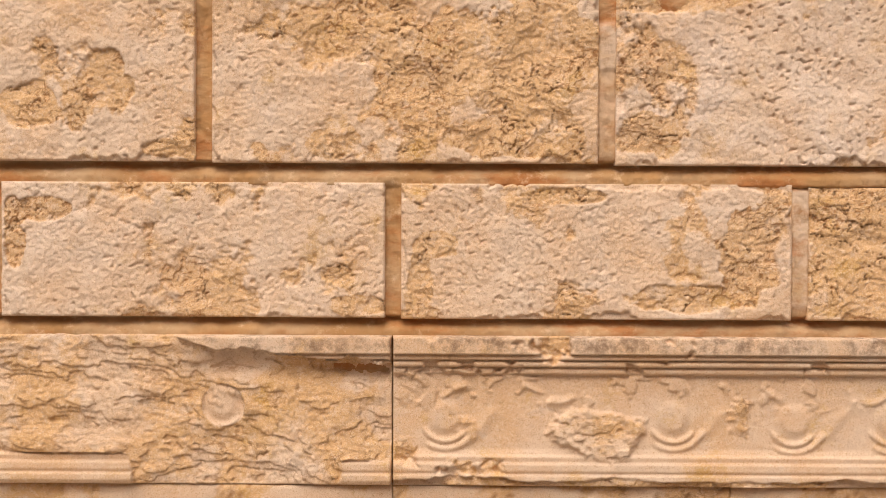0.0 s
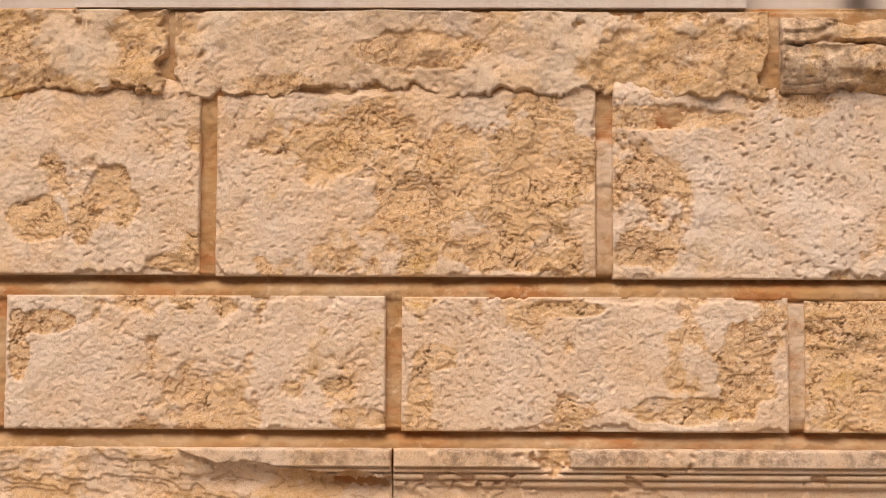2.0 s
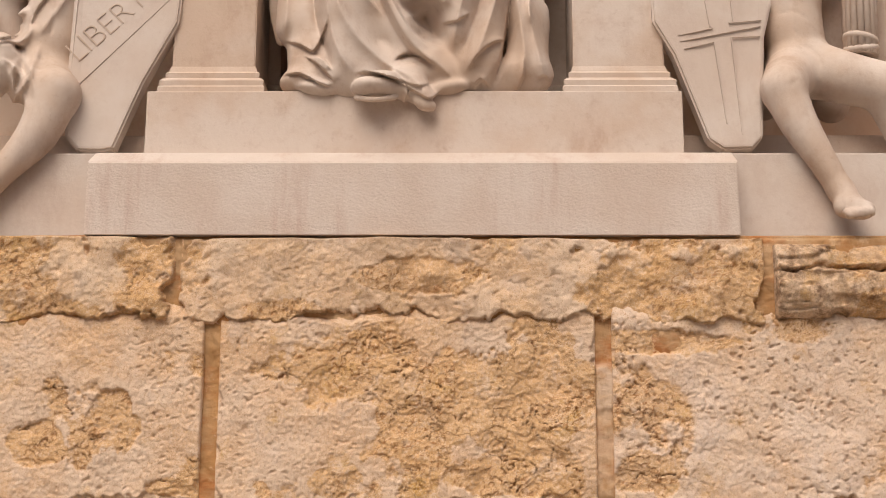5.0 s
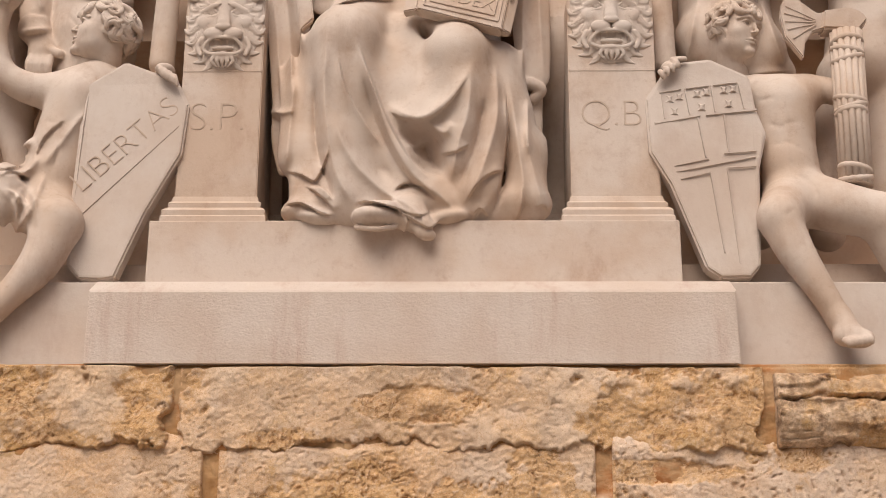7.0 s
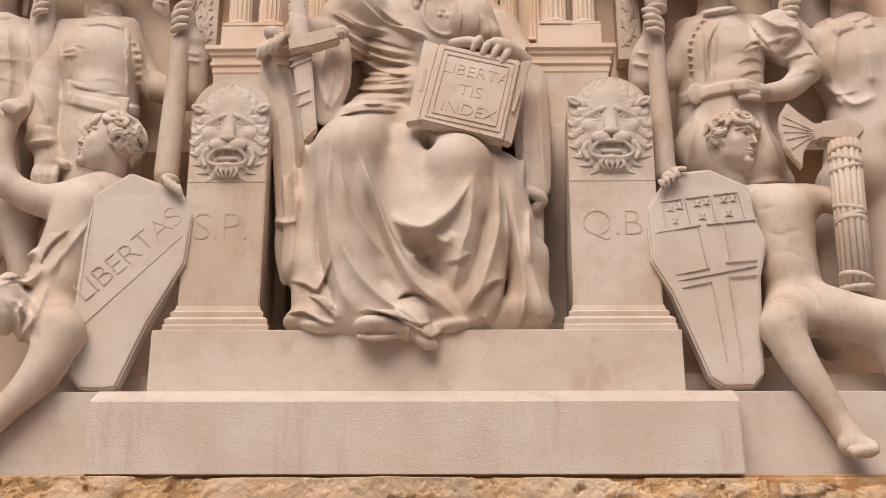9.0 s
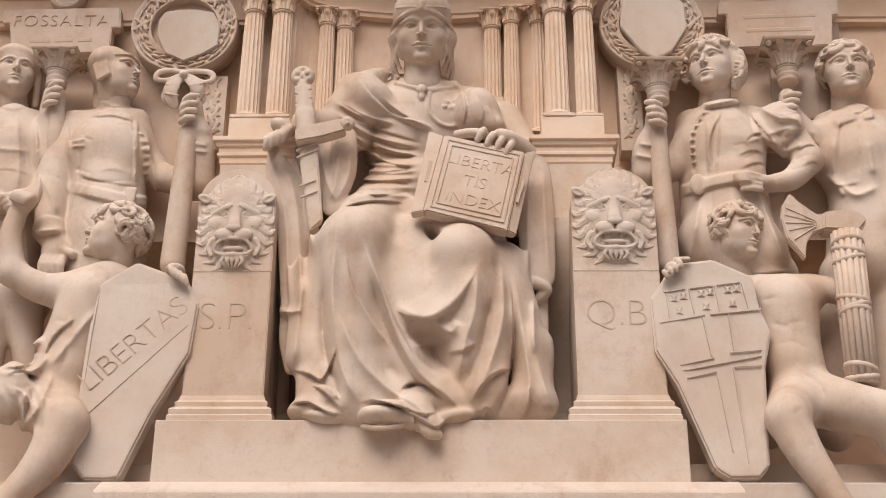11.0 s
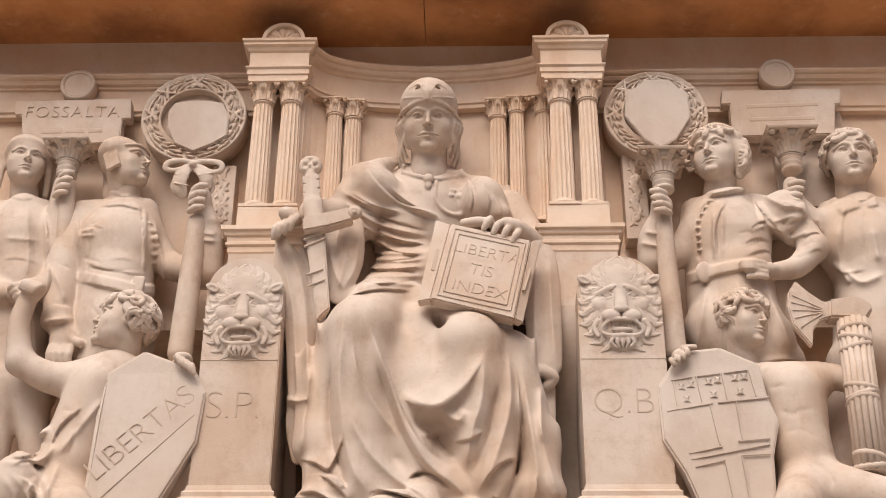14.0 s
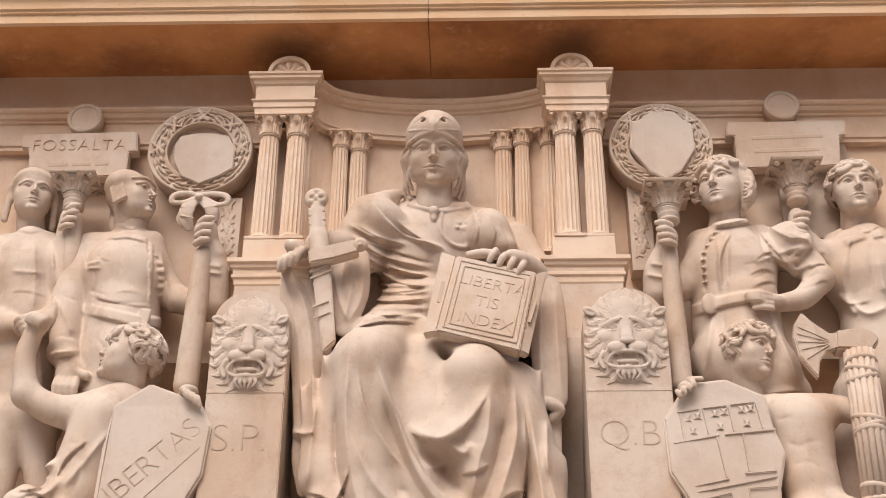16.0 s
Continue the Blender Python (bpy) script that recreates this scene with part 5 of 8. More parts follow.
t1 = staff((-1.519, 0.36, 5.439), (-1.538, 0.36, 4.652), 0.055, "thick marble staff under a ribboned wreath")
t2 = staff((1.041, 0.36, 5.531), (1.051, 0.36, 4.642), 0.048, "marble staff with a leafy cup under a wreath")
leafy_cup(t2, (1.065, 0.4, 5.731), 0.062, 0.135, 1.45)
part("block", box_bm(np.array((0.961, 0.36, 5.856)) - (0, 0, 0.03), np.array((1.193, 0.36, 5.915)) + (0, 0.2, 0.0), 0.006), MARBLE, t2)
t3 = staff((-2.306, 0.46, 5.755), (-2.267, 0.46, 5.179), 0.045, "marble staff with a leafy cup under a name tablet")
leafy_cup(t3, (-2.324, 0.46, 5.892), 0.06, 0.11, 1.45)
t4 = staff((1.793, 0.46, 5.726), (1.778, 0.46, 5.477), 0.045, "marble staff with a leafy cup under a name tablet")
leafy_cup(t4, (1.808, 0.46, 5.892), 0.06, 0.145, 1.6)

bow = thing("ribbon_bow", "carved marble ribbon bow tied under the wreath", "ribbon")
s = Sculpt((-1.85, 0.15, 5.35), (-1.25, 0.6, 6.1), 0.005, 0.006)
s.tube((-1.577, 0.34, 5.824, 0.016), (-1.647, 0.33, 5.834, 0.016), (-1.71, 0.32, 5.813, 0.018), (-1.722, 0.32, 5.772, 0.016), (-1.666, 0.33, 5.77, 0.014), (-1.585, 0.34, 5.809, 0.013), flat=0.7).tube((-1.577, 0.34, 5.824, 0.016), (-1.498, 0.33, 5.828, 0.016), (-1.418, 0.32, 5.806, 0.018), (-1.405, 0.32, 5.764, 0.016), (-1.46, 0.33, 5.756, 0.014), (-1.563, 0.34, 5.809, 0.013), flat=0.7)
s.tube((-1.596, 0.35, 5.808, 0.029), (-1.63, 0.33, 5.736, 0.041), (-1.639, 0.34, 5.675, 0.041), (-1.619, 0.36, 5.627, 0.028), flat=0.28).tube((-1.561, 0.35, 5.808, 0.029), (-1.503, 0.33, 5.742, 0.038), (-1.49, 0.35, 5.702, 0.038), (-1.506, 0.36, 5.641, 0.025), flat=0.28)
s.tube((-1.649, 0.36, 5.74, 0.022), (-1.678, 0.37, 5.694, 0.022), (-1.654, 0.37, 5.641, 0.016), flat=0.4).tube((-1.483, 0.37, 5.722, 0.019), (-1.46, 0.37, 5.676, 0.019), (-1.477, 0.38, 5.638, 0.013), flat=0.4)
for a, b in (((-1.657, 0.305, 5.728, 0.005), (-1.585, 0.305, 5.704, 0.005)), ((-1.658, 0.31, 5.671, 0.005), (-1.587, 0.31, 5.656, 0.005)), ((-1.529, 0.305, 5.719, 0.005), (-1.46, 0.305, 5.733, 0.005)), ((-1.515, 0.32, 5.676, 0.005), (-1.446, 0.32, 5.69, 0.005))):
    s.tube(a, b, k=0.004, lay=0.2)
s.ell((-1.573, 0.33, 5.807), (0.022, 0.022, 0.020))
part("knot", s.mesh("knot"), MARBLE, bow)


def scroll_panel(p0, p1, label):
    """A narrow pilaster strip with pierced scrollwork."""
    t = thing("scroll_panel", label, "panel", group="scrollwork strips")
    p0, p1 = np.array(p0), np.array(p1)
    s = Sculpt(np.minimum(p0, p1) - 0.07, np.maximum(p0, p1) + 0.07, 0.006, 0.004)
    n = 7
    for i in range(n):
        c = p0 + (p1 - p0) * (i + 0.5) / n
        sg = 1 if i % 2 else -1
        pts = [(c[0] + sg * 0.028 * math.cos(a) * (1 - 0.09 * k), c[1], c[2] + 0.045 * math.sin(a) * (1 - 0.09 * k), 0.009) for k, a in enumerate(np.linspace(-1.5, 4.6, 8))]
        s.tube(*pts, steps=2)
        s.ell(c, (0.014, 0.012, 0.014))
        s.cap((c[0] - sg * 0.03, c[1], c[2] + 0.05, 0.01), (c[0] + sg * 0.035, c[1], c[2] - 0.05, 0.008))
    part("scrollwork", s.mesh("scrollwork"), MARBLE, t)
    part("strip", box_bm((min(p0[0], p1[0]) - 0.06, p0[1] + 0.0, min(p0[2], p1[2]) - 0.1), (max(p0[0], p1[0]) + 0.06, 0.80, max(p0[2], p1[2]) + 0.05), 0.004), MARBLE, t)
    return t


scroll_panel((-1.452, 0.58, 5.908), (-1.434, 0.58, 5.567), "narrow marble strip carved with scrolling leaves")
scroll_panel((0.941, 0.58, 5.988), (0.928, 0.58, 5.552), "narrow marble strip carved with scrolling leaves")
part("pilaster_strip", box_bm((1.77, 0.66, 5.7), (2.2, 0.8, 6.42), 0.006), MARBLE, back_wall)


# ---- carved figures ----
def head(s, c, h, yaw=0, pitch=0, roll=0, neck=1.45, face=1.0):
    """A plain head: c its middle, h half its height; yaw turns it to the viewer's right."""
    c, m = Vector(c), Euler((radians(-pitch), radians(roll), 0)).to_matrix()
    m = Matrix.Rotation(radians(yaw), 3, "Z") @ m

    def q(x, y, z, r=None):
        p = c + m @ Vector((x * h, y * h, z * h))
        return tuple(p) if r is None else (*p, r * h)

    turn = tuple(math.degrees(a) for a in m.to_euler())

    def ell(x, y, z, r, k=0.08, cut=False):
        s.ell(q(x, y, z), [v * h for v in r], turn, k * h, cut)

    ell(0, 0.14, 0.25, (0.73, 0.86, 0.75))
    ell(0, -0.14, -0.14, (0.68, 0.58, 0.80), 0.2)
    ell(0, -0.22, -0.58, (0.56, 0.44, 0.36), 0.25)
    ell(0, -0.60, -0.84, (0.20, 0.15, 0.13), 0.14)
    ell(0, -0.38, 0.36, (0.52, 0.35, 0.32), 0.15)
    for e in (-1, 1):
        ell(e * 0.40, -0.40, -0.24, (0.22, 0.20, 0.20), 0.2)
        ell(e * 0.30, -0.84, 0.03, (0.21, 0.24, 0.14), 0.06, True)
        s.tube(q(e * 0.09, -0.735, 0.19, 0.045), q(e * 0.30, -0.725, 0.235, 0.05), q(e * 0.57, -0.53, 0.13, 0.045), k=0.07 * h)
        ell(e * 0.30, -0.50, 0.02, (0.165, 0.165, 0.15), 0.01)
        s.tube(q(e * 0.12, -0.635, 0.0, 0.022), q(e * 0.22, -0.685, 0.105, 0.034), q(e * 0.36, -0.672, 0.110, 0.034), q(e * 0.50, -0.53, 0.0, 0.022), k=0.012 * h)
        s.tube(q(e * 0.13, -0.62, -0.01, 0.014), q(e * 0.29, -0.655, -0.100, 0.026), q(e * 0.48, -0.53, -0.0, 0.014), k=0.02 * h)
        ell(e * 0.295, -0.68, 0.02, (0.062, 0.06, 0.066), 0.004, True)
        ell(e * 0.095, -0.72 - 0.05 * face, -0.24, (0.052, 0.085, 0.050), 0.04)
        ell(e * 0.70, 0.10, -0.06, (0.065, 0.15, 0.23), 0.05)
        ell(e * 0.765, 0.06, -0.02, (0.05, 0.08, 0.14), 0.03, True)
    s.tube(q(0, -0.70, 0.17, 0.058), q(0, -0.76 - 0.05 * face, -0.06, 0.056), q(0, -0.80 - 0.10 * face, -0.22, 0.072), k=0.05 * h)
    s.tube(q(-0.27, -0.60, -0.535, 0.018), q(-0.10, -0.735, -0.468, 0.038), q(0, -0.745, -0.480, 0.034), q(0.10, -0.735, -0.468, 0.038), q(0.27, -0.60, -0.535, 0.018), k=0.03 * h)
    s.tube(q(-0.23, -0.61, -0.560, 0.022), q(0, -0.72, -0.582, 0.052), q(0.23, -0.61, -0.560, 0.022), k=0.03 * h)
    s.tube(q(-0.29, -0.63, -0.548, 0.012), q(0, -0.795, -0.523, 0.020), q(0.29, -0.63, -0.548, 0.012), k=0.012 * h, cut=True)
    ell(0, -0.80, -0.70, (0.17, 0.10, 0.055), 0.06, True)
    base = c + Vector((0, 0.55 * h, -neck * h))
    s.cap(q(0, 0.24, -0.45, 0.50), (*base, 0.54 * h), k=0.15 * h)
    return q


def curls(s, q, h, seed, n=70, low=-0.35, fringe=0.55, size=0.17, back=1.0, k=0.035):
    """Tousled wavy locks over the crown, sides and nape of a head; each lies half over the next and hooks at its tip."""
    rnd = random.Random(seed)
    s.ell(q(0, 0.24, 0.34), (0.72 * h, 0.76 * h, 0.66 * h), k=0.05 * h)
    for i in range(n):
        z = 1 - 1.6 * (i + 0.5) / n
        a = i * 2.39996 + rnd.uniform(-0.25, 0.25)
        r = math.sqrt(max(0.0, 1 - z * z))
        x, y = r * math.cos(a), r * math.sin(a)
        if z < low or (y < -0.25 and z < fringe):
            continue
        p = np.array((x * 0.82, 0.14 + y * 0.90 * back, 0.26 + z * 0.80))
        side = np.array((-math.sin(a), math.cos(a), 0.0))
        down = np.array((x * z, y * z, -max(0.35, r)))
        down /= np.linalg.norm(down)
        w = math.sin(3.1 * a + 4.0 * z + seed)
        way = down * math.cos(w) + side * math.sin(w)
        bow = np.cross(way, (x, y, z)) * rnd.choice((-1, 1))
        L = rnd.uniform(0.20, 0.30)
        pts = [p * 0.98 - way * L, p * 1.0 - way * L * 0.3 + bow * 0.08, p * 1.04 + way * L * 0.5 + bow * 0.05, p * 1.05 + way * L * 0.9 - bow * 0.08, p * 1.02 + way * L * 0.85 - bow * 0.18]
        rad = [0.05, 0.10, 0.10, 0.075, 0.035]
        g = size / 0.17 * rnd.uniform(0.8, 1.15)
        s.tube(*[q(*c, r_ * g) for c, r_ in zip(pts, rad)], k=k * h, steps=2)
        out = np.array((x, y, z)) * 0.10 * g
        s.tube(*[q(*(c + out), 0.02) for c in pts[:4]], k=0.012 * h, cut=True, steps=2)


def nape_hair(s, q, h, seed):
    """A mass of wavy hair that falls beside the face to the neck."""
    rnd = random.Random(seed)
    s.tube(q(0.60, 0.0, 0.40, 0.20), q(0.80, 0.12, 0.0, 0.26), q(0.84, 0.2, -0.5, 0.27), q(0.66, 0.22, -0.86, 0.16), k=0.1 * h)
    s.tube(q(-0.58, -0.05, 0.40, 0.16), q(-0.74, 0.05, 0.05, 0.17), q(-0.74, 0.1, -0.3, 0.12), k=0.1 * h)
    for i in range(18):
        e = 1 if i % 3 else -1
        u = i / 17
        z = 0.35 - (1.05 if e > 0 else 0.5) * u
        x, y = 0.92 + 0.1 * math.sin(3 * u), -0.14 + 0.3 * rnd.random()
        s.tube(q(e * (x - 0.12), y - 0.05, z + 0.12, 0.05), q(e * (x + 0.06), y, z, 0.085), q(e * (x + 0.02), y - 0.05, z - 0.16, 0.075), q(e * (x - 0.14), y - 0.1, z - 0.2, 0.045), k=0.04 * h, steps=3)


def fist(s, a, b, toward, r, n=4):
    """Knuckles and fingers lying side by side from a to b, each bending toward the offset."""
    a, b, w = np.array(a), np.array(b), np.array(toward)
    for i in range(n):
        p = a + (b - a) * i / (n - 1)
        s.tube((*p, r), (*(p + w * 0.5 + np.array((0, -r * 0.9, 0))), r * 1.02), (*(p + w), r * 0.85), k=r * 0.35, steps=2)


def folds(s, lines, gain=1.05, width=0.8):
    """Drapery pleats on the form, each a chain of (x, y, z, half width)."""
    s.emboss(lines, gain, width)


def furrows(s, lines, gain=1.0, width=0.85):
    s.emboss(lines, -gain, width)


def head_block(c, h, res=0.0034):
    c = np.array(c)
    return Sculpt(c - np.array((1.6, 1.7, 2.3)) * h, c + np.array((1.6, 1.7, 1.75)) * h, res, 0.01)


def figure(name, sculpts, label, category="statue", material=None):
    """One mesh from one or more carvings."""
    ms = [s.mesh(name) for s in sculpts]
    bm = bmesh.new()
    for me in ms:
        bm.from_mesh(me)
        bpy.data.meshes.remove(me)
    me = bpy.data.meshes.new(name)
    bm.to_mesh(me)
    bm.free()
    return tagged(part(name, me, material or MARBLE), label, category)


# seated figure in a mantle
s = Sculpt((-1.08, -0.12, 3.60), (0.62, 0.78, 6.0), 0.0072, 0.035)
s.cap((-0.591, 0.66, 5.779, 0.157), (0.121, 0.66, 5.725, 0.15), flat=0.8).ell((-0.262, 0.66, 5.606), (0.33, 0.24, 0.40)).ell((-0.283, 0.66, 5.204), (0.31, 0.26, 0.22))
s.ell((-0.241, 0.5, 5.66), (0.24, 0.08, 0.15))
for c in ((-0.104, 0.3, 5.603), (-0.061, 0.3, 5.6), (-0.083, 0.3, 5.567), (-0.117, 0.3, 5.574), (-0.049, 0.3, 5.57)):
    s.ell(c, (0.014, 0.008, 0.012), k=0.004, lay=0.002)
s.box((-0.259, 0.52, 4.459), (0.47, 0.24, 0.60), (0, 0, 0), 0.14)
s.cap((-0.438, 0.55, 5.07, 0.18), (-0.568, 0.14, 4.672, 0.175)).cap((-0.574, 0.14, 4.66, 0.175), (-0.572, 0.2, 4.142, 0.162)).cap((-0.572, 0.2, 4.142, 0.162), (-0.527, 0.18, 3.825, 0.147))
s.cap((-0.128, 0.55, 4.972, 0.166), (-0.017, 0.17, 4.605, 0.166)).cap((-0.017, 0.17, 4.589, 0.166), (0.035, 0.22, 4.179, 0.168)).cap((0.035, 0.22, 4.179, 0.168), (0.096, 0.22, 3.867, 0.154))
s.cap((-0.237, 0.32, 4.374, 0.133), (-0.12, 0.3, 3.913, 0.145), 0.05).cap((-0.276, 0.3, 4.749, 0.141), (-0.229, 0.22, 4.424, 0.126), 0.06).cap((-0.409, 0.22, 4.582, 0.115), (-0.253, 0.15, 4.302, 0.084), 0.06).cap((-0.049, 0.22, 4.581, 0.115), (-0.161, 0.15, 4.302, 0.084), 0.06)
s.cap((-0.676, 0.26, 4.666, 0.134), (-0.744, 0.26, 4.107, 0.124), 0.06).cap((-0.738, 0.26, 4.107, 0.124), (-0.709, 0.22, 3.856, 0.121), 0.06).cap((0.183, 0.27, 4.603, 0.122), (0.288, 0.29, 4.116, 0.124), 0.06).cap((0.288, 0.29, 4.116, 0.124), (0.322, 0.24, 3.862, 0.105), 0.06)
s.tube((-0.462, 0.2, 4.416, 0.114), (-0.342, 0.19, 4.138, 0.112), (-0.2, 0.18, 3.928, 0.099), (-0.09, 0.18, 3.813, 0.065), k=0.06).cap((-0.392, 0.2, 3.863, 0.099), (-0.117, 0.18, 3.824, 0.076), 0.05).cap((-0.091, 0.22, 3.838, 0.082), (0.349, 0.24, 3.844, 0.077), 0.05)
s.ell((-0.188, 0.08, 4.138), (0.10, 0.10, 0.045), (0, 18, 0), 0.04, True).ell((-0.178, 0.14, 4.741), (0.028, 0.12, 0.06), (0, -30, 0), 0.03, True)
# foot and trailing hem
s.ell((-0.403, 0.07, 3.714), (0.115, 0.12, 0.055), k=0.01).tube((-0.491, 0.05, 3.663, 0.013), (-0.397, 0, 3.638, 0.013), (-0.31, 0.05, 3.665, 0.013), k=0.004)
s.cap((-0.237, 0.11, 3.775, 0.065), (-0.173, 0.06, 3.666, 0.034), 0.03).cap((-0.173, 0.06, 3.666, 0.034), (-0.162, 0.055, 3.626, 0.021), 0.02)
# skirt folds: broad sweeps first, then the edges where cloth lies over cloth
s.cap((-0.825, 0.3, 4.564, 0.07), (-0.823, 0.24, 4.074, 0.073), 0.04).cap((0.373, 0.3, 4.186, 0.057), (0.334, 0.26, 3.816, 0.061), 0.04)
folds(s, [((-0.657, 0.05, 4.699, 0.037), (-0.662, 0.05, 4.327, 0.042), (-0.604, 0.05, 3.972, 0.041), (-0.505, 0.05, 3.766, 0.032)),
          ((-0.546, 0.05, 4.699, 0.034), (-0.424, 0.05, 4.387, 0.047), (-0.346, 0.05, 4.141, 0.049), (-0.234, 0.05, 3.937, 0.049), (-0.09, 0.05, 3.814, 0.038), (0.024, 0.05, 3.682, 0.024)),
          ((-0.644, 0.05, 4.296, 0.03), (-0.529, 0.05, 4.024, 0.041), (-0.373, 0.05, 3.851, 0.038), (-0.232, 0.05, 3.766, 0.032), (-0.14, 0.05, 3.66, 0.024)),
          ((0.175, 0.1, 4.532, 0.034), (0.18, 0.1, 4.256, 0.042), (0.108, 0.1, 3.99, 0.044), (0.02, 0.1, 3.795, 0.032)),
          ((0.056, 0.1, 4.516, 0.031), (0.038, 0.1, 4.286, 0.039), (-0.018, 0.1, 4.078, 0.036), (-0.045, 0.1, 3.898, 0.027)),
          ((0.236, 0.1, 4.469, 0.028), (0.279, 0.1, 4.107, 0.036), (0.301, 0.1, 3.874, 0.032), (0.266, 0.1, 3.716, 0.024)),
          ((-0.826, 0.2, 4.518, 0.034), (-0.842, 0.2, 4.27, 0.034), (-0.856, 0.2, 4.0, 0.028)),
          ((0.314, 0.2, 4.267, 0.025), (0.358, 0.2, 3.998, 0.03), (0.408, 0.2, 3.809, 0.025))], 1.0, 0.85)
folds(s, [((-0.355, 0.05, 4.29, 0.033), (-0.257, 0.05, 4.236, 0.044), (-0.166, 0.05, 4.235, 0.044), (-0.045, 0.05, 4.337, 0.036), (0.062, 0.05, 4.509, 0.028)), ((-0.16, 0.05, 4.206, 0.028), (-0.078, 0.05, 4.146, 0.038), (-0.045, 0.05, 4.205, 0.028))], 1.0, 0.9)
furrows(s, [((-0.484, 0.05, 4.448, 0.025), (-0.397, 0.05, 4.176, 0.033), (-0.277, 0.05, 3.942, 0.032), (-0.136, 0.05, 3.806, 0.021)), ((-0.709, 0.05, 4.449, 0.022), (-0.693, 0.05, 4.088, 0.03), (-0.614, 0.05, 3.829, 0.021)),
            ((-0.188, 0.1, 4.107, 0.044), (-0.155, 0.1, 4.037, 0.049), (-0.091, 0.1, 3.961, 0.033)), ((0.122, 0.1, 4.347, 0.025), (0.076, 0.1, 4.107, 0.033), (-0.007, 0.1, 3.88, 0.024)), ((0.232, 0.1, 4.226, 0.022), (0.216, 0.1, 3.961, 0.03), (0.148, 0.1, 3.727, 0.021)),
            ((-0.306, 0.05, 3.851, 0.019), (-0.212, 0.05, 3.879, 0.024), (-0.117, 0.05, 3.794, 0.016))], 1.3, 0.8)
s.crease([((-0.131, 0.05, 3.891, 0.024), (-0.246, 0.05, 4.018, 0.033), (-0.345, 0.05, 4.2, 0.03), (-0.43, 0.05, 4.418, 0.025), (-0.519, 0.05, 4.667, 0.017)),
          ((-0.36, 0.05, 4.266, 0.014), (-0.271, 0.05, 4.215, 0.022), (-0.166, 0.05, 4.212, 0.025), (-0.045, 0.05, 4.307, 0.019), (0.067, 0.05, 4.493, 0.011)),
          ((-0.872, 0.15, 3.987, 0.017), (-0.768, 0.12, 3.952, 0.022), (-0.701, 0.12, 3.923, 0.022), (-0.648, 0.1, 4.026, 0.019), (-0.635, 0.1, 4.108, 0.014)),
          ((-0.763, 0.1, 3.898, 0.014), (-0.687, 0.1, 3.852, 0.019), (-0.623, 0.1, 3.79, 0.016), (-0.599, 0.1, 3.747, 0.011)),
          ((-0.521, 0.05, 3.778, 0.013), (-0.425, 0.05, 3.789, 0.019), (-0.304, 0.05, 3.755, 0.021), (-0.205, 0.05, 3.721, 0.019), (-0.114, 0.05, 3.744, 0.013)),
          ((-0.329, 0.05, 3.834, 0.013), (-0.266, 0.05, 3.879, 0.019), (-0.171, 0.05, 3.862, 0.022), (-0.104, 0.05, 3.794, 0.016)),
          ((0.014, 0.1, 3.783, 0.013), (0.08, 0.1, 3.892, 0.022), (0.156, 0.1, 3.955, 0.022), (0.233, 0.1, 3.961, 0.014)),
          ((-0.35, 0.05, 4.044, 0.016), (-0.464, 0.05, 4.206, 0.019), (-0.558, 0.05, 4.387, 0.017), (-0.611, 0.05, 4.604, 0.011)),
          ((0.148, 0.1, 3.733, 0.013), (0.205, 0.1, 3.961, 0.022), (0.231, 0.1, 4.196, 0.019), (0.216, 0.1, 4.439, 0.014)),
          ((0.057, 0.1, 3.733, 0.011), (0.089, 0.1, 3.772, 0.013), (0.121, 0.1, 3.755, 0.011)),
          ((-0.105, 0.1, 4.048, 0.016), (-0.018, 0.1, 4.066, 0.022), (0.048, 0.1, 4.107, 0.017))], 1.3)
s.ell((-0.153, 0.05, 4.006), (0.085, 0.13, 0.045), (0, 28, 0), 0.04, True)
s.ell((-0.746, 0.2, 3.784), (0.125, 0.12, 0.062), k=0.03).ell((-0.684, 0.12, 3.734), (0.10, 0.06, 0.035), (0, 8, 0), 0.02)
s.crease([((-0.86, 0.1, 3.784, 0.016), (-0.766, 0.1, 3.801, 0.022), (-0.664, 0.1, 3.75, 0.019), (-0.583, 0.1, 3.733, 0.013)), ((-0.607, 0.1, 3.812, 0.014), (-0.647, 0.1, 3.869, 0.019), (-0.714, 0.1, 3.898, 0.014))], 1.3)
s.ell((-0.243, 0.1, 3.71), (0.125, 0.07, 0.050), (0, 22, 0), 0.03).ell((-0.167, 0.06, 3.636), (0.055, 0.04, 0.034), (0, 20, 0), 0.02).ell((-0.061, 0.13, 3.737), (0.10, 0.06, 0.036), (0, -8, 0), 0.03)
s.tube((0.036, 0.2, 3.761, 0.035), (0.139, 0.2, 3.75, 0.038), (0.277, 0.22, 3.773, 0.041), (0.394, 0.25, 3.824, 0.036), k=0.05)
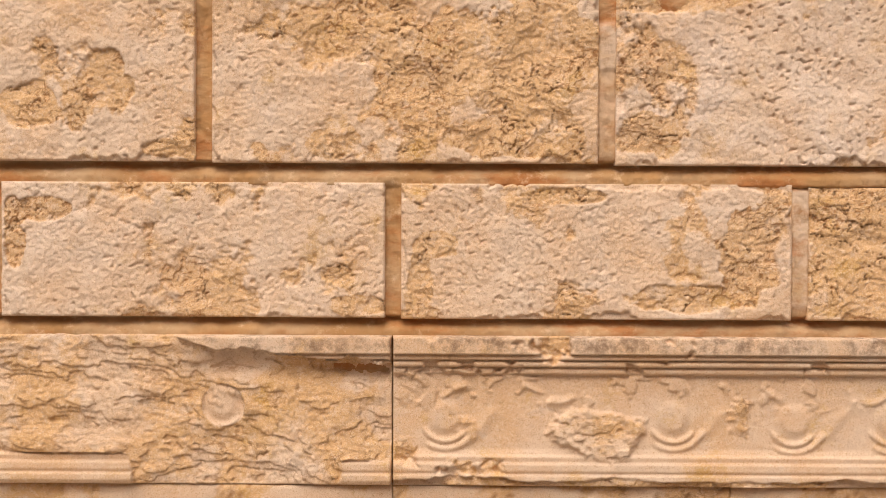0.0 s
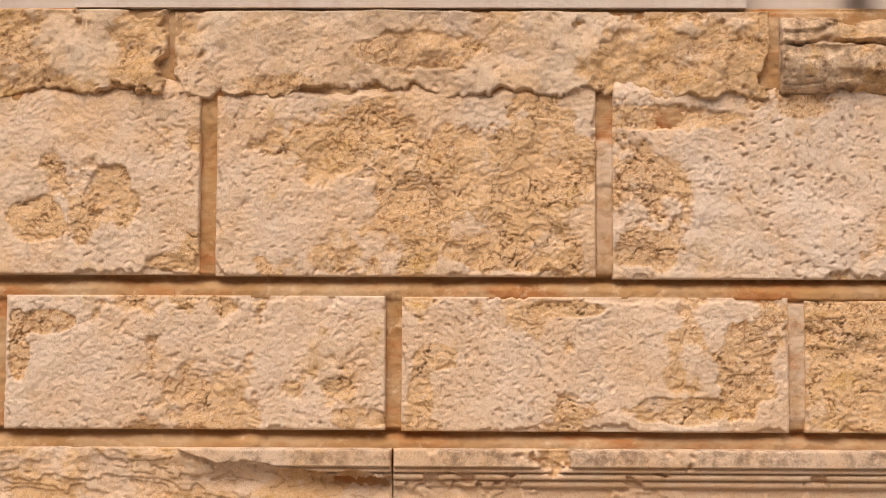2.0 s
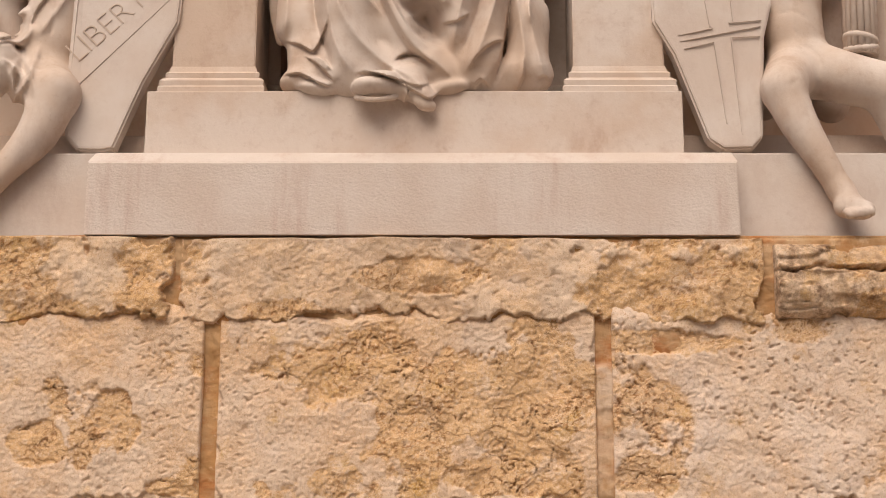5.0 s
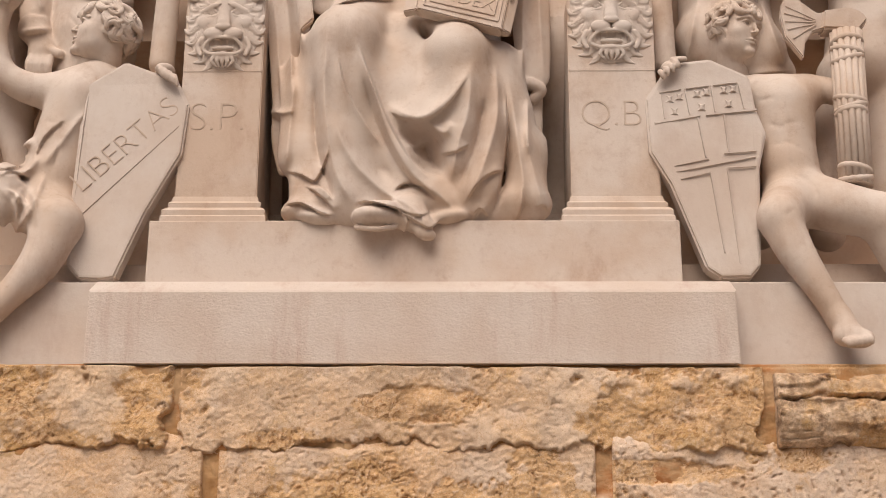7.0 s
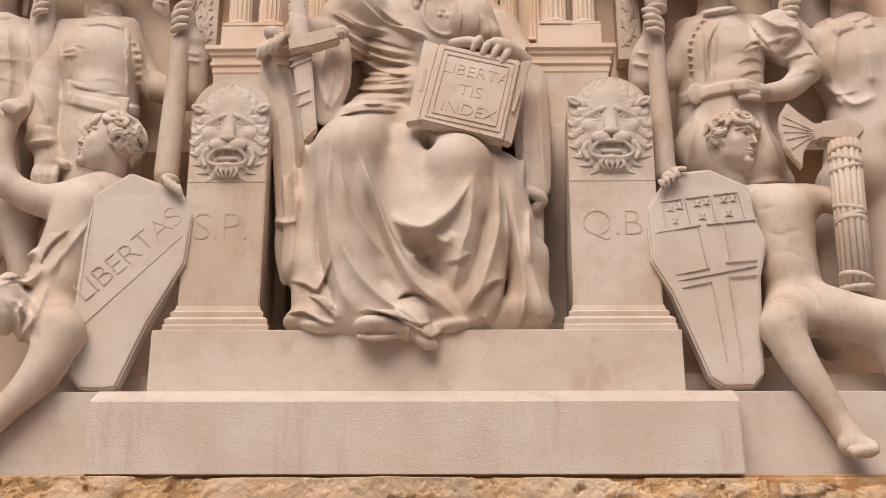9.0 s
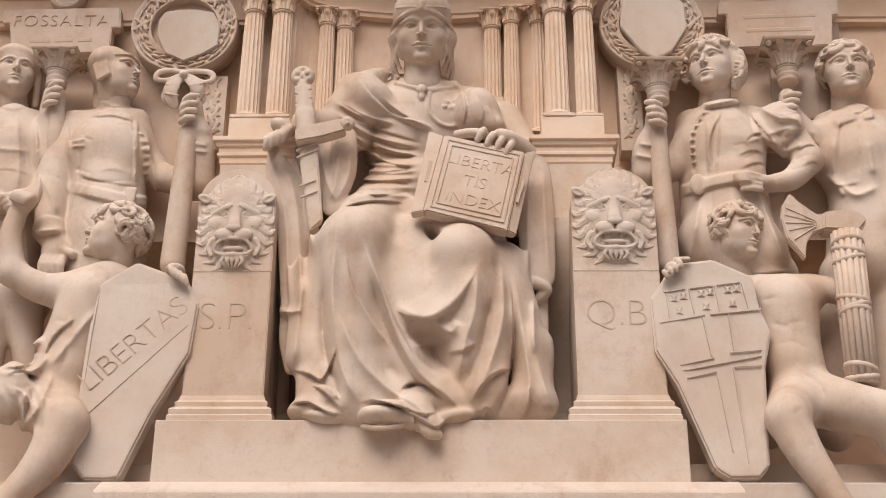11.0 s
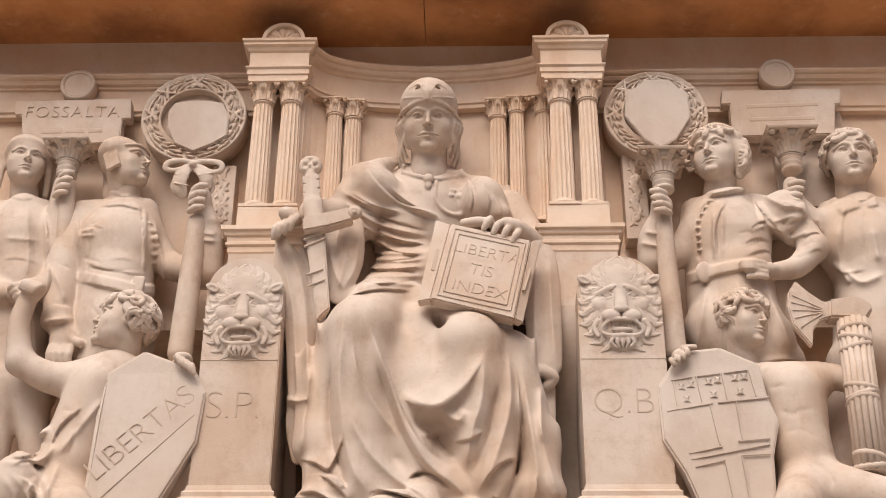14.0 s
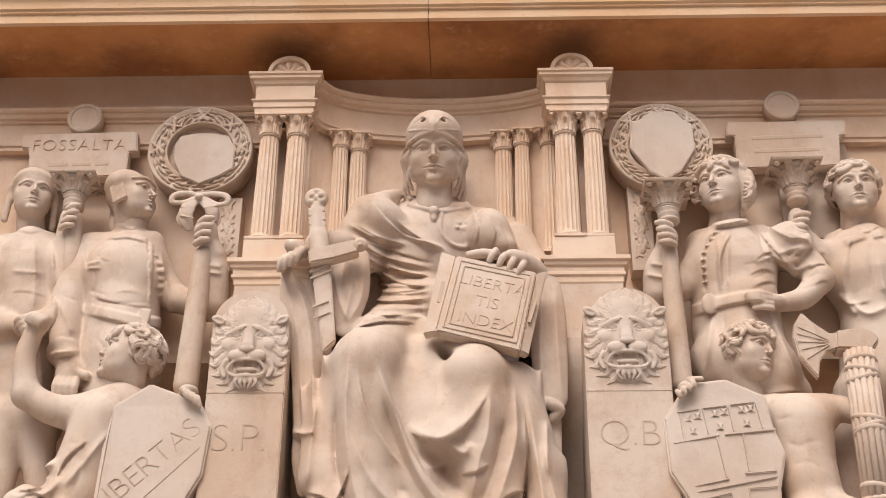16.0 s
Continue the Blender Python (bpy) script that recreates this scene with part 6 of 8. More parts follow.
s.crease([((-0.334, 0.05, 3.766, 0.013), (-0.223, 0.05, 3.699, 0.021), (-0.14, 0.05, 3.66, 0.016), (-0.071, 0.05, 3.721, 0.013)), ((-0.272, 0.05, 3.616, 0.011), (-0.247, 0.05, 3.694, 0.016), (-0.296, 0.05, 3.766, 0.013)), ((0.062, 0.1, 3.71, 0.011), (0.1, 0.1, 3.761, 0.016), (0.137, 0.1, 3.727, 0.011)), ((0.257, 0.1, 3.699, 0.011), (0.299, 0.1, 3.789, 0.019), (0.297, 0.1, 3.903, 0.014)), ((0.356, 0.15, 3.789, 0.014), (0.399, 0.15, 3.806, 0.016), (0.425, 0.15, 3.772, 0.011))], 1.2)
# mantle over chest and shoulder
s.cap((-0.615, 0.58, 5.674, 0.148), (-0.707, 0.45, 5.414, 0.106)).cap((-0.711, 0.45, 5.53, 0.107), (-0.882, 0.3, 5.464, 0.074))
folds(s, [((-0.564, 0.46, 5.871, 0.042), (-0.459, 0.33, 5.654, 0.047), (-0.348, 0.28, 5.52, 0.043), (-0.186, 0.25, 5.395, 0.027)), ((-0.749, 0.38, 5.672, 0.028), (-0.581, 0.3, 5.52, 0.037), (-0.386, 0.27, 5.443, 0.025)), ((-0.718, 0.33, 5.56, 0.025), (-0.523, 0.28, 5.386, 0.034), (-0.261, 0.27, 5.301, 0.024)),
          ((-0.68, 0.3, 5.441, 0.025), (-0.49, 0.28, 5.308, 0.03), (-0.245, 0.27, 5.245, 0.021)), ((-0.615, 0.3, 5.345, 0.021), (-0.458, 0.28, 5.238, 0.024)), ((0.014, 0.44, 5.809, 0.026), (0.117, 0.4, 5.634, 0.031), (0.228, 0.34, 5.416, 0.028)), ((0.062, 0.48, 5.796, 0.026), (0.187, 0.44, 5.621, 0.032), (0.291, 0.38, 5.421, 0.028)),
          ((-0.027, 0.42, 5.796, 0.022), (0.048, 0.36, 5.574, 0.028), (0.059, 0.32, 5.406, 0.025)), ((-0.616, 0.48, 5.934, 0.026), (-0.419, 0.44, 5.88, 0.026), (-0.379, 0.43, 5.835, 0.026))], 1.2, 0.6)
folds(s, [((-0.59, 0.34, 5.245, 0.015), (-0.427, 0.28, 5.196, 0.018), (-0.252, 0.29, 5.208, 0.015)), ((-0.576, 0.34, 5.192, 0.015), (-0.395, 0.28, 5.148, 0.015), (-0.261, 0.3, 5.175, 0.012)), ((-0.581, 0.34, 5.144, 0.015), (-0.424, 0.28, 5.1, 0.018), (-0.26, 0.3, 5.131, 0.015)), ((-0.597, 0.34, 5.089, 0.018), (-0.424, 0.28, 5.059, 0.015), (-0.259, 0.28, 5.058, 0.015)),
          ((-0.618, 0.3, 4.996, 0.027), (-0.482, 0.27, 5.014, 0.024), (-0.272, 0.27, 4.999, 0.021))], 1.0, 0.8)
furrows(s, [((-0.597, 0.3, 5.724, 0.013), (-0.478, 0.28, 5.55, 0.015), (-0.333, 0.26, 5.444, 0.015), (-0.201, 0.25, 5.38, 0.012)), ((-0.684, 0.3, 5.56, 0.012), (-0.525, 0.28, 5.45, 0.015), (-0.4, 0.26, 5.409, 0.009)), ((-0.585, 0.28, 5.415, 0.012), (-0.398, 0.27, 5.302, 0.015), (-0.245, 0.26, 5.274, 0.009)), ((-0.401, 0.28, 5.392, 0.012), (-0.24, 0.27, 5.322, 0.012)), ((-0.574, 0.26, 5.124, 0.009), (-0.258, 0.24, 5.118, 0.009)), ((-0.573, 0.26, 5.073, 0.012), (-0.257, 0.24, 5.067, 0.009)), ((-0.576, 0.26, 5.172, 0.009), (-0.273, 0.24, 5.156, 0.009)), ((-0.594, 0.25, 5.01, 0.012), (-0.272, 0.24, 5.013, 0.012))], 0.7, 0.8)
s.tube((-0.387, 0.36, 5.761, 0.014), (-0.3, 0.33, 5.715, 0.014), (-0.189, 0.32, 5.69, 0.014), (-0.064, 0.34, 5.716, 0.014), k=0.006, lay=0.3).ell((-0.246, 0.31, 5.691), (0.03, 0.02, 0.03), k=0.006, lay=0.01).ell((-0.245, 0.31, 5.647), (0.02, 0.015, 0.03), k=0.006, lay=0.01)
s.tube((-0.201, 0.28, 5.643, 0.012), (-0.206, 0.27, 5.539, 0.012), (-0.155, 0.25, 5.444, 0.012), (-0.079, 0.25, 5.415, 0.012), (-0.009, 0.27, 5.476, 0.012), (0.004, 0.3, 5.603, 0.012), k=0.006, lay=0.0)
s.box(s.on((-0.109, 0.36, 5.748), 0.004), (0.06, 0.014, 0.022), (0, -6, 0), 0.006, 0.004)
s.tube((-0.434, 0.56, 5.979, 0.013), (-0.526, 0.5, 5.887, 0.055), (-0.635, 0.46, 5.772, 0.08), (-0.714, 0.4, 5.624, 0.069), k=0.05).tube((-0.068, 0.54, 5.842, 0.016), (0.06, 0.47, 5.715, 0.064), (0.152, 0.42, 5.522, 0.062), k=0.05)
s.ell((-0.563, 0.45, 5.732), (0.17, 0.12, 0.12), (0, 30, 0), 0.04).ell((0.059, 0.45, 5.617), (0.12, 0.12, 0.15), k=0.04)
s.crease([((-0.168, 0.25, 5.395, 0.018), (-0.23, 0.25, 5.444, 0.027), (-0.389, 0.25, 5.495, 0.028), (-0.505, 0.28, 5.622, 0.028), (-0.613, 0.32, 5.795, 0.022)),
          ((-0.692, 0.3, 5.606, 0.016), (-0.545, 0.28, 5.5, 0.025), (-0.377, 0.26, 5.437, 0.018)), ((-0.645, 0.3, 5.491, 0.015), (-0.45, 0.27, 5.401, 0.024), (-0.24, 0.25, 5.311, 0.018)),
          ((-0.585, 0.3, 5.377, 0.015), (-0.416, 0.27, 5.281, 0.024), (-0.248, 0.25, 5.235, 0.018)), ((-0.589, 0.3, 5.292, 0.015), (-0.415, 0.27, 5.205, 0.021), (-0.257, 0.25, 5.166, 0.015)),
          ((-0.597, 0.3, 5.181, 0.012), (-0.444, 0.27, 5.15, 0.018), (-0.262, 0.25, 5.159, 0.015)), ((-0.595, 0.3, 5.116, 0.012), (-0.412, 0.27, 5.099, 0.018), (-0.274, 0.25, 5.098, 0.015)),
          ((-0.605, 0.3, 5.044, 0.012), (-0.47, 0.27, 5.011, 0.018), (-0.29, 0.25, 5.023, 0.015)), ((-0.679, 0.3, 4.95, 0.015), (-0.499, 0.27, 4.974, 0.021), (-0.301, 0.25, 4.949, 0.018)),
          ((-0.016, 0.3, 5.43, 0.015), (0.002, 0.3, 5.563, 0.022), (-0.029, 0.34, 5.73, 0.019)), ((0.076, 0.3, 5.43, 0.015), (0.095, 0.32, 5.556, 0.022), (0.047, 0.36, 5.698, 0.016)), ((0.173, 0.3, 5.408, 0.015), (0.15, 0.3, 5.508, 0.018), (0.108, 0.34, 5.619, 0.016))], 0.75)
# sleeves and hanging cloth
s.cap((0.207, 0.6, 5.643, 0.122), (0.356, 0.46, 5.288, 0.099)).cap((0.353, 0.45, 5.318, 0.087), (0.225, 0.26, 5.334, 0.055))
s.tube((-1.062, 0.36, 5.308, 0.062), (-0.978, 0.34, 5.074, 0.079), (-0.912, 0.33, 4.766, 0.074), (-0.885, 0.33, 4.381, 0.064), k=0.02, flat=0.4).tube((-0.977, 0.4, 5.351, 0.074), (-0.885, 0.38, 5.06, 0.079), (-0.832, 0.36, 4.649, 0.071), k=0.02, flat=0.4)
s.tube((-0.9, 0.35, 4.389, 0.052), (-0.915, 0.36, 4.238, 0.043), (-0.883, 0.36, 4.07, 0.037), k=0.02, flat=0.4).tube((-0.659, 0.3, 5.381, 0.067), (-0.663, 0.3, 5.153, 0.073), (-0.716, 0.31, 4.955, 0.048), k=0.02, flat=0.4).tube((-0.773, 0.34, 5.369, 0.062), (-0.735, 0.32, 5.096, 0.066), (-0.693, 0.31, 4.971, 0.042), k=0.02, flat=0.4)
s.tube((0.371, 0.38, 5.261, 0.08), (0.366, 0.34, 4.931, 0.096), (0.373, 0.32, 4.562, 0.082), k=0.02, flat=0.45).tube((0.3, 0.34, 4.539, 0.029), (0.355, 0.29, 4.51, 0.029), (0.41, 0.31, 4.481, 0.029), (0.375, 0.33, 4.445, 0.029), k=0.012).tube((0.364, 0.38, 4.493, 0.058), (0.364, 0.38, 4.15, 0.051), k=0.02, flat=0.5)
folds(s, [((-1.078, 0.34, 5.311, 0.025), (-0.999, 0.3, 5.087, 0.03), (-0.941, 0.3, 4.817, 0.03), (-0.91, 0.3, 4.368, 0.026)), ((-1.017, 0.34, 5.31, 0.022), (-0.918, 0.3, 5.052, 0.027), (-0.872, 0.3, 4.751, 0.027), (-0.852, 0.3, 4.368, 0.023)), ((-0.949, 0.38, 5.34, 0.025), (-0.86, 0.36, 5.084, 0.027), (-0.809, 0.34, 4.705, 0.024)), ((-0.695, 0.28, 5.387, 0.018), (-0.684, 0.26, 5.166, 0.021), (-0.712, 0.26, 4.962, 0.018)),
          ((-0.627, 0.28, 5.369, 0.021), (-0.623, 0.26, 5.131, 0.021), (-0.683, 0.26, 4.976, 0.018)), ((-0.795, 0.32, 5.34, 0.021), (-0.744, 0.28, 5.109, 0.021), (-0.683, 0.27, 4.967, 0.018)), ((0.343, 0.34, 5.205, 0.024), (0.322, 0.3, 4.911, 0.027), (0.318, 0.28, 4.544, 0.026)), ((0.41, 0.34, 5.204, 0.024), (0.41, 0.3, 4.877, 0.027), (0.422, 0.28, 4.543, 0.026)), ((0.341, 0.34, 4.444, 0.02), (0.339, 0.34, 4.135, 0.02)), ((-0.956, 0.3, 4.368, 0.017), (-0.898, 0.3, 4.355, 0.02), (-0.841, 0.3, 4.368, 0.017))], 1.3, 0.8)
# the fingers on the chair arm and on the tablet
s.ell((-0.986, 0.24, 5.408), (0.075, 0.06, 0.045), (0, 30, 0), 0.02)
fist(s, (-0.942, 0.19, 5.378), (-1.039, 0.19, 5.33), (-0.03, -0.01, -0.085), 0.019)
s.ell((-1.096, 0.24, 5.31), (0.04, 0.06, 0.045), k=0.008).cap((-1.089, 0.2, 5.287, 0.039), (-1.044, 0.5, 5.445, 0.041), k=0.01)
s.ell((0.207, 0.18, 5.306), (0.07, 0.05, 0.04), (0, 25, 0), 0.015)
fist(s, (0.093, 0.16, 5.34), (0.242, 0.16, 5.259), (-0.035, -0.02, -0.075), 0.019)
s.tube((-0.048, 0.2, 5.336, 0.024), (0.027, 0.18, 5.335, 0.027), (0.094, 0.18, 5.324, 0.027), k=0.01)
hd = head_block((-0.251, 0.42, 6.135), 0.2)
q = head(hd, (-0.251, 0.42, 6.135), 0.2, 0, -19, 0, 1.45)
hd.ell(q(0, 0.10, 0.50), (0.168, 0.19, 0.165), k=0.01)
hd.tube(q(-0.92, 0.2, 0.02, 0.05), q(-0.70, -0.46, 0.26, 0.05), q(-0.26, -0.78, 0.42, 0.05), q(0, -0.83, 0.45, 0.05), q(0.26, -0.78, 0.42, 0.05), q(0.70, -0.46, 0.26, 0.05), q(0.92, 0.2, 0.02, 0.05), k=0.008)
hd.ell(q(0, -0.38, 0.60), (0.125, 0.105, 0.095), k=0.02)
hd.tube(q(0, -0.90, 0.48, 0.05), q(0, -0.86, 0.70, 0.055), q(0, -0.66, 1.0, 0.04), k=0.02)
for e in (-1, 1):
    hd.ell(q(e * 0.25, -0.78, 0.84), (0.024, 0.03, 0.010), (0, e * 22, 0), 0.004, True)
    hd.tube(q(e * 0.10, -0.86, 0.70, 0.022), q(e * 0.26, -0.78, 0.94, 0.024), q(e * 0.50, -0.58, 0.86, 0.02), k=0.012)
    hd.tube(q(e * 0.16, -0.88, 0.52, 0.018), q(e * 0.50, -0.70, 0.56, 0.018), q(e * 0.72, -0.42, 0.62, 0.018), k=0.008)
    for i in range(4):
        y0, x0 = -0.34 + 0.16 * i, 0.66 + 0.06 * i
        hd.tube(q(e * (x0 - 0.04), y0, 0.14, 0.06), q(e * (x0 + 0.08), y0 + 0.04, -0.10, 0.085), q(e * (x0 - 0.02), y0 + 0.06, -0.34 - 0.06 * i, 0.08), q(e * (x0 + 0.02), y0 + 0.1, -0.60 - 0.16 * i, 0.07), q(e * (x0 - 0.10), y0 + 0.14, -0.80 - 0.22 * i, 0.045), k=0.008)
figure("seated_statue", [s, hd], "seated marble statue in a helmet and draped mantle, on the base")

# boy with the inscribed shield, head in profile
s = Sculpt((-3.15, -0.2, 2.75), (-1.2, 0.75, 5.0), 0.0095, 0.035)
s.cap((-1.868, 0.35, 4.537, 0.123), (-2.062, 0.35, 4.489, 0.105)).cap((-1.933, 0.33, 4.417, 0.168), (-2.01, 0.33, 4.046, 0.159)).cap((-2.007, 0.33, 4.016, 0.159), (-2.047, 0.33, 3.866, 0.169))
s.tube((-2.055, 0.33, 4.474, 0.093), (-2.21, 0.3, 4.499, 0.081), (-2.343, 0.28, 4.57, 0.07)).tube((-2.343, 0.28, 4.57, 0.07), (-2.376, 0.26, 4.77, 0.058), (-2.34, 0.24, 4.94, 0.047)).ell((-2.313, 0.22, 4.963), (0.06, 0.05, 0.06))
fist(s, (-2.338, 0.19, 4.996), (-2.269, 0.19, 4.963), (-0.03, -0.02, -0.05), 0.018)
s.cap((-2.038, 0.3, 3.856, 0.145), (-1.93, 0.12, 3.701, 0.119)).tube((-1.916, 0.1, 3.7, 0.113), (-1.979, 0.06, 3.491, 0.095), (-2.093, 0.04, 3.335, 0.068), (-2.2, 0.02, 3.196, 0.057))
s.cap((-1.806, 0.36, 4.541, 0.088), (-1.58, 0.4, 4.542, 0.07)).tube((-1.556, 0.36, 4.524, 0.058), (-1.48, 0.22, 4.549, 0.04), k=0.02)
s.ell((-1.482, 0.2, 4.546), (0.05, 0.06, 0.03), k=0.015)
fist(s, (-1.501, 0.155, 4.544), (-1.423, 0.155, 4.494), (0.02, -0.015, -0.055), 0.014)
folds(s, [((-1.847, 0.19, 4.34, 0.017), (-1.954, 0.18, 4.169, 0.022), (-2.05, 0.18, 4.019, 0.022)), ((-2.101, 0.2, 4.177, 0.034), (-2.19, 0.15, 4.097, 0.039), (-2.27, 0.15, 4.068, 0.033)), ((-2.063, 0.2, 4.087, 0.028), (-2.131, 0.14, 3.975, 0.033), (-2.245, 0.14, 4.005, 0.028)), ((-2.039, 0.2, 3.997, 0.028), (-2.063, 0.12, 3.793, 0.033), (-2.145, 0.1, 3.616, 0.027)), ((-2.124, 0.18, 3.931, 0.033), (-2.169, 0.12, 3.764, 0.038), (-2.212, 0.12, 3.566, 0.032)), ((-2.205, 0.16, 3.968, 0.033), (-2.131, 0.1, 3.844, 0.038), (-2.124, 0.1, 3.672, 0.027))])
s.ell((-2.227, 0.14, 3.858), (0.11, 0.10, 0.15))
folds(s, [((-2.307, 0.1, 4.048, 0.014), (-2.193, 0.1, 4.019, 0.014), (-2.086, 0.1, 4.048, 0.014)), ((-2.296, 0.1, 3.96, 0.014), (-2.171, 0.1, 3.945, 0.014), (-2.052, 0.1, 3.989, 0.014)), ((-2.234, 0.1, 3.902, 0.014), (-2.138, 0.1, 3.786, 0.014), (-2.104, 0.1, 3.616, 0.013)), ((-2.195, 0.1, 3.916, 0.014), (-2.089, 0.1, 3.786, 0.014), (-2.05, 0.1, 3.615, 0.013)), ((-2.273, 0.1, 3.887, 0.014), (-2.189, 0.1, 3.758, 0.014), (-2.16, 0.1, 3.56, 0.013)), ((-2.141, 0.1, 3.931, 0.014), (-2.05, 0.1, 3.829, 0.014), (-2.011, 0.1, 3.672, 0.013))], 0.9, 0.9)
furrows(s, [((-1.975, 0.2, 4.314, 0.011), (-1.98, 0.2, 4.147, 0.011), (-2.003, 0.2, 3.997, 0.011)), ((-2.055, 0.2, 4.269, 0.011), (-1.992, 0.2, 4.262, 0.011)), ((-2.069, 0.2, 3.938, 0.014), (-1.983, 0.2, 3.864, 0.014), (-1.912, 0.2, 3.85, 0.011)), ((-1.99, 0.2, 4.057, 0.008), (-1.985, 0.2, 4.033, 0.008))], 0.7)
s.crease([((-2.1, 0.2, 4.042, 0.014), (-2.045, 0.18, 4.182, 0.022), (-1.932, 0.18, 4.287, 0.014)), ((-2.301, 0.15, 4.076, 0.014), (-2.209, 0.12, 4.076, 0.019), (-2.092, 0.12, 4.041, 0.017)), ((-2.282, 0.15, 3.995, 0.014), (-2.181, 0.12, 3.989, 0.019), (-2.1, 0.12, 4.006, 0.014)), ((-2.247, 0.12, 3.942, 0.014), (-2.161, 0.1, 3.963, 0.019), (-2.059, 0.1, 3.92, 0.014)), ((-2.053, 0.12, 3.769, 0.014), (-2.118, 0.1, 3.848, 0.019), (-2.206, 0.1, 3.891, 0.014))], 1.1)
hd = head_block((-1.848, 0.33, 4.809), 0.168)
q = head(hd, (-1.848, 0.33, 4.809), 0.168, -70, 14, 0, 1.35, 0.5)
curls(hd, q, 0.168, 3, 120, -0.75, 0.22, 0.17)
figure("boy_statue", [s, hd], "kneeling marble boy holding a shield on the plinth")

# boy with the fasces
s = Sculpt((0.85, -0.2, 2.75), (2.7, 0.75, 5.0), 0.0095, 0.035)
s.cap((1.518, 0.33, 4.467, 0.098), (1.727, 0.33, 4.46, 0.104)).cap((1.624, 0.32, 4.384, 0.16), (1.626, 0.32, 4.092, 0.141)).cap((1.626, 0.32, 4.092, 0.141), (1.657, 0.32, 3.912, 0.151))
s.tube((1.734, 0.33, 4.466, 0.092), (1.819, 0.32, 4.486, 0.069), (1.919, 0.28, 4.437, 0.063), k=0.03)
s.tube((1.631, 0.3, 3.89, 0.145), (1.538, 0.14, 3.762, 0.113), (1.518, 0.1, 3.726, 0.102)).tube((1.517, 0.1, 3.714, 0.102), (1.574, 0.07, 3.543, 0.087), (1.658, 0.05, 3.373, 0.068), (1.745, 0.05, 3.212, 0.057))
s.tube((1.742, 0.04, 3.21, 0.057), (1.775, 0, 3.134, 0.056), (1.811, -0.04, 3.098, 0.04)).cap((1.735, 0, 3.121, 0.041), (1.834, -0.05, 3.103, 0.028))
fist(s, (1.729, -0.06, 3.088), (1.828, -0.07, 3.104), (0.012, -0.02, -0.03), 0.016, 5)
s.tube((1.695, 0.28, 3.883, 0.139), (1.833, 0.2, 3.811, 0.126), (2.005, 0.16, 3.754, 0.114)).tube((2.017, 0.16, 3.739, 0.114), (2.1, 0.2, 3.554, 0.097))
s.tube((1.483, 0.36, 4.496, 0.075), (1.295, 0.42, 4.556, 0.07), (1.082, 0.34, 4.6, 0.047))
s.ell((1.042, 0.22, 4.551), (0.04, 0.06, 0.04), k=0.012)
fist(s, (0.989, 0.155, 4.509), (1.068, 0.155, 4.567), (0.012, -0.02, -0.04), 0.014)
s.tube((1.057, 0.17, 4.584, 0.014), (1.118, 0.16, 4.582, 0.014), k=0.006)
furrows(s, [((1.613, 0.2, 4.332, 0.011), (1.609, 0.2, 4.165, 0.011), (1.604, 0.2, 3.987, 0.011)), ((1.511, 0.2, 4.256, 0.011), (1.571, 0.2, 4.232, 0.011), (1.611, 0.2, 4.25, 0.011), (1.685, 0.2, 4.262, 0.011)), ((1.534, 0.2, 4.135, 0.011), (1.605, 0.2, 4.15, 0.008), (1.684, 0.2, 4.105, 0.011)), ((1.631, 0.2, 3.987, 0.014), (1.708, 0.2, 3.928, 0.014), (1.734, 0.2, 3.855, 0.011)), ((1.57, 0.2, 3.768, 0.011), (1.621, 0.2, 3.811, 0.011)), ((1.615, 0.2, 4.052, 0.008), (1.619, 0.2, 4.028, 0.008)),
            ((1.471, 0.2, 4.372, 0.011), (1.562, 0.2, 4.39, 0.011))], 0.55)
hd = head_block((1.415, 0.33, 4.807), 0.160)
q = head(hd, (1.415, 0.33, 4.807), 0.160, 42, -4, 4, 1.45, 0.5)
curls(hd, q, 0.155, 8, 130, -0.6, 0.20, 0.18)
figure("boy_statue", [s, hd], "nude marble boy seated on the plinth with a fasces")

fasces = thing("fasces_axe", "marble bundle of rods bound with cords and an axe", "fasces")
p0, p1 = (1.945, 0.22, 4.749, 0.078), (1.921, 0.2, 3.917, 0.079)
core = Vector(p1[:3]) - Vector(p0[:3])
for i in range(15):
    bm = bmesh.new()
    bmesh.ops.create_cone(bm, cap_ends=True, segments=12, radius1=0.0165 if i else 0.062, radius2=0.0165 if i else 0.062, depth=core.length)
    ring = Vector((math.cos(2 * math.pi * i / 14), math.sin(2 * math.pi * i / 14), 0)) * (0.067 if i else 0.0)
    bm.transform(Matrix.Translation((Vector(p0[:3]) + Vector(p1[:3])) / 2 + ring) @ core.to_track_quat("Z", "Y").to_matrix().to_4x4())
    for f in bm.faces:
        f.smooth = len(f.verts) == 4
    part("rod" if i else "core", bm, MARBLE, fasces)
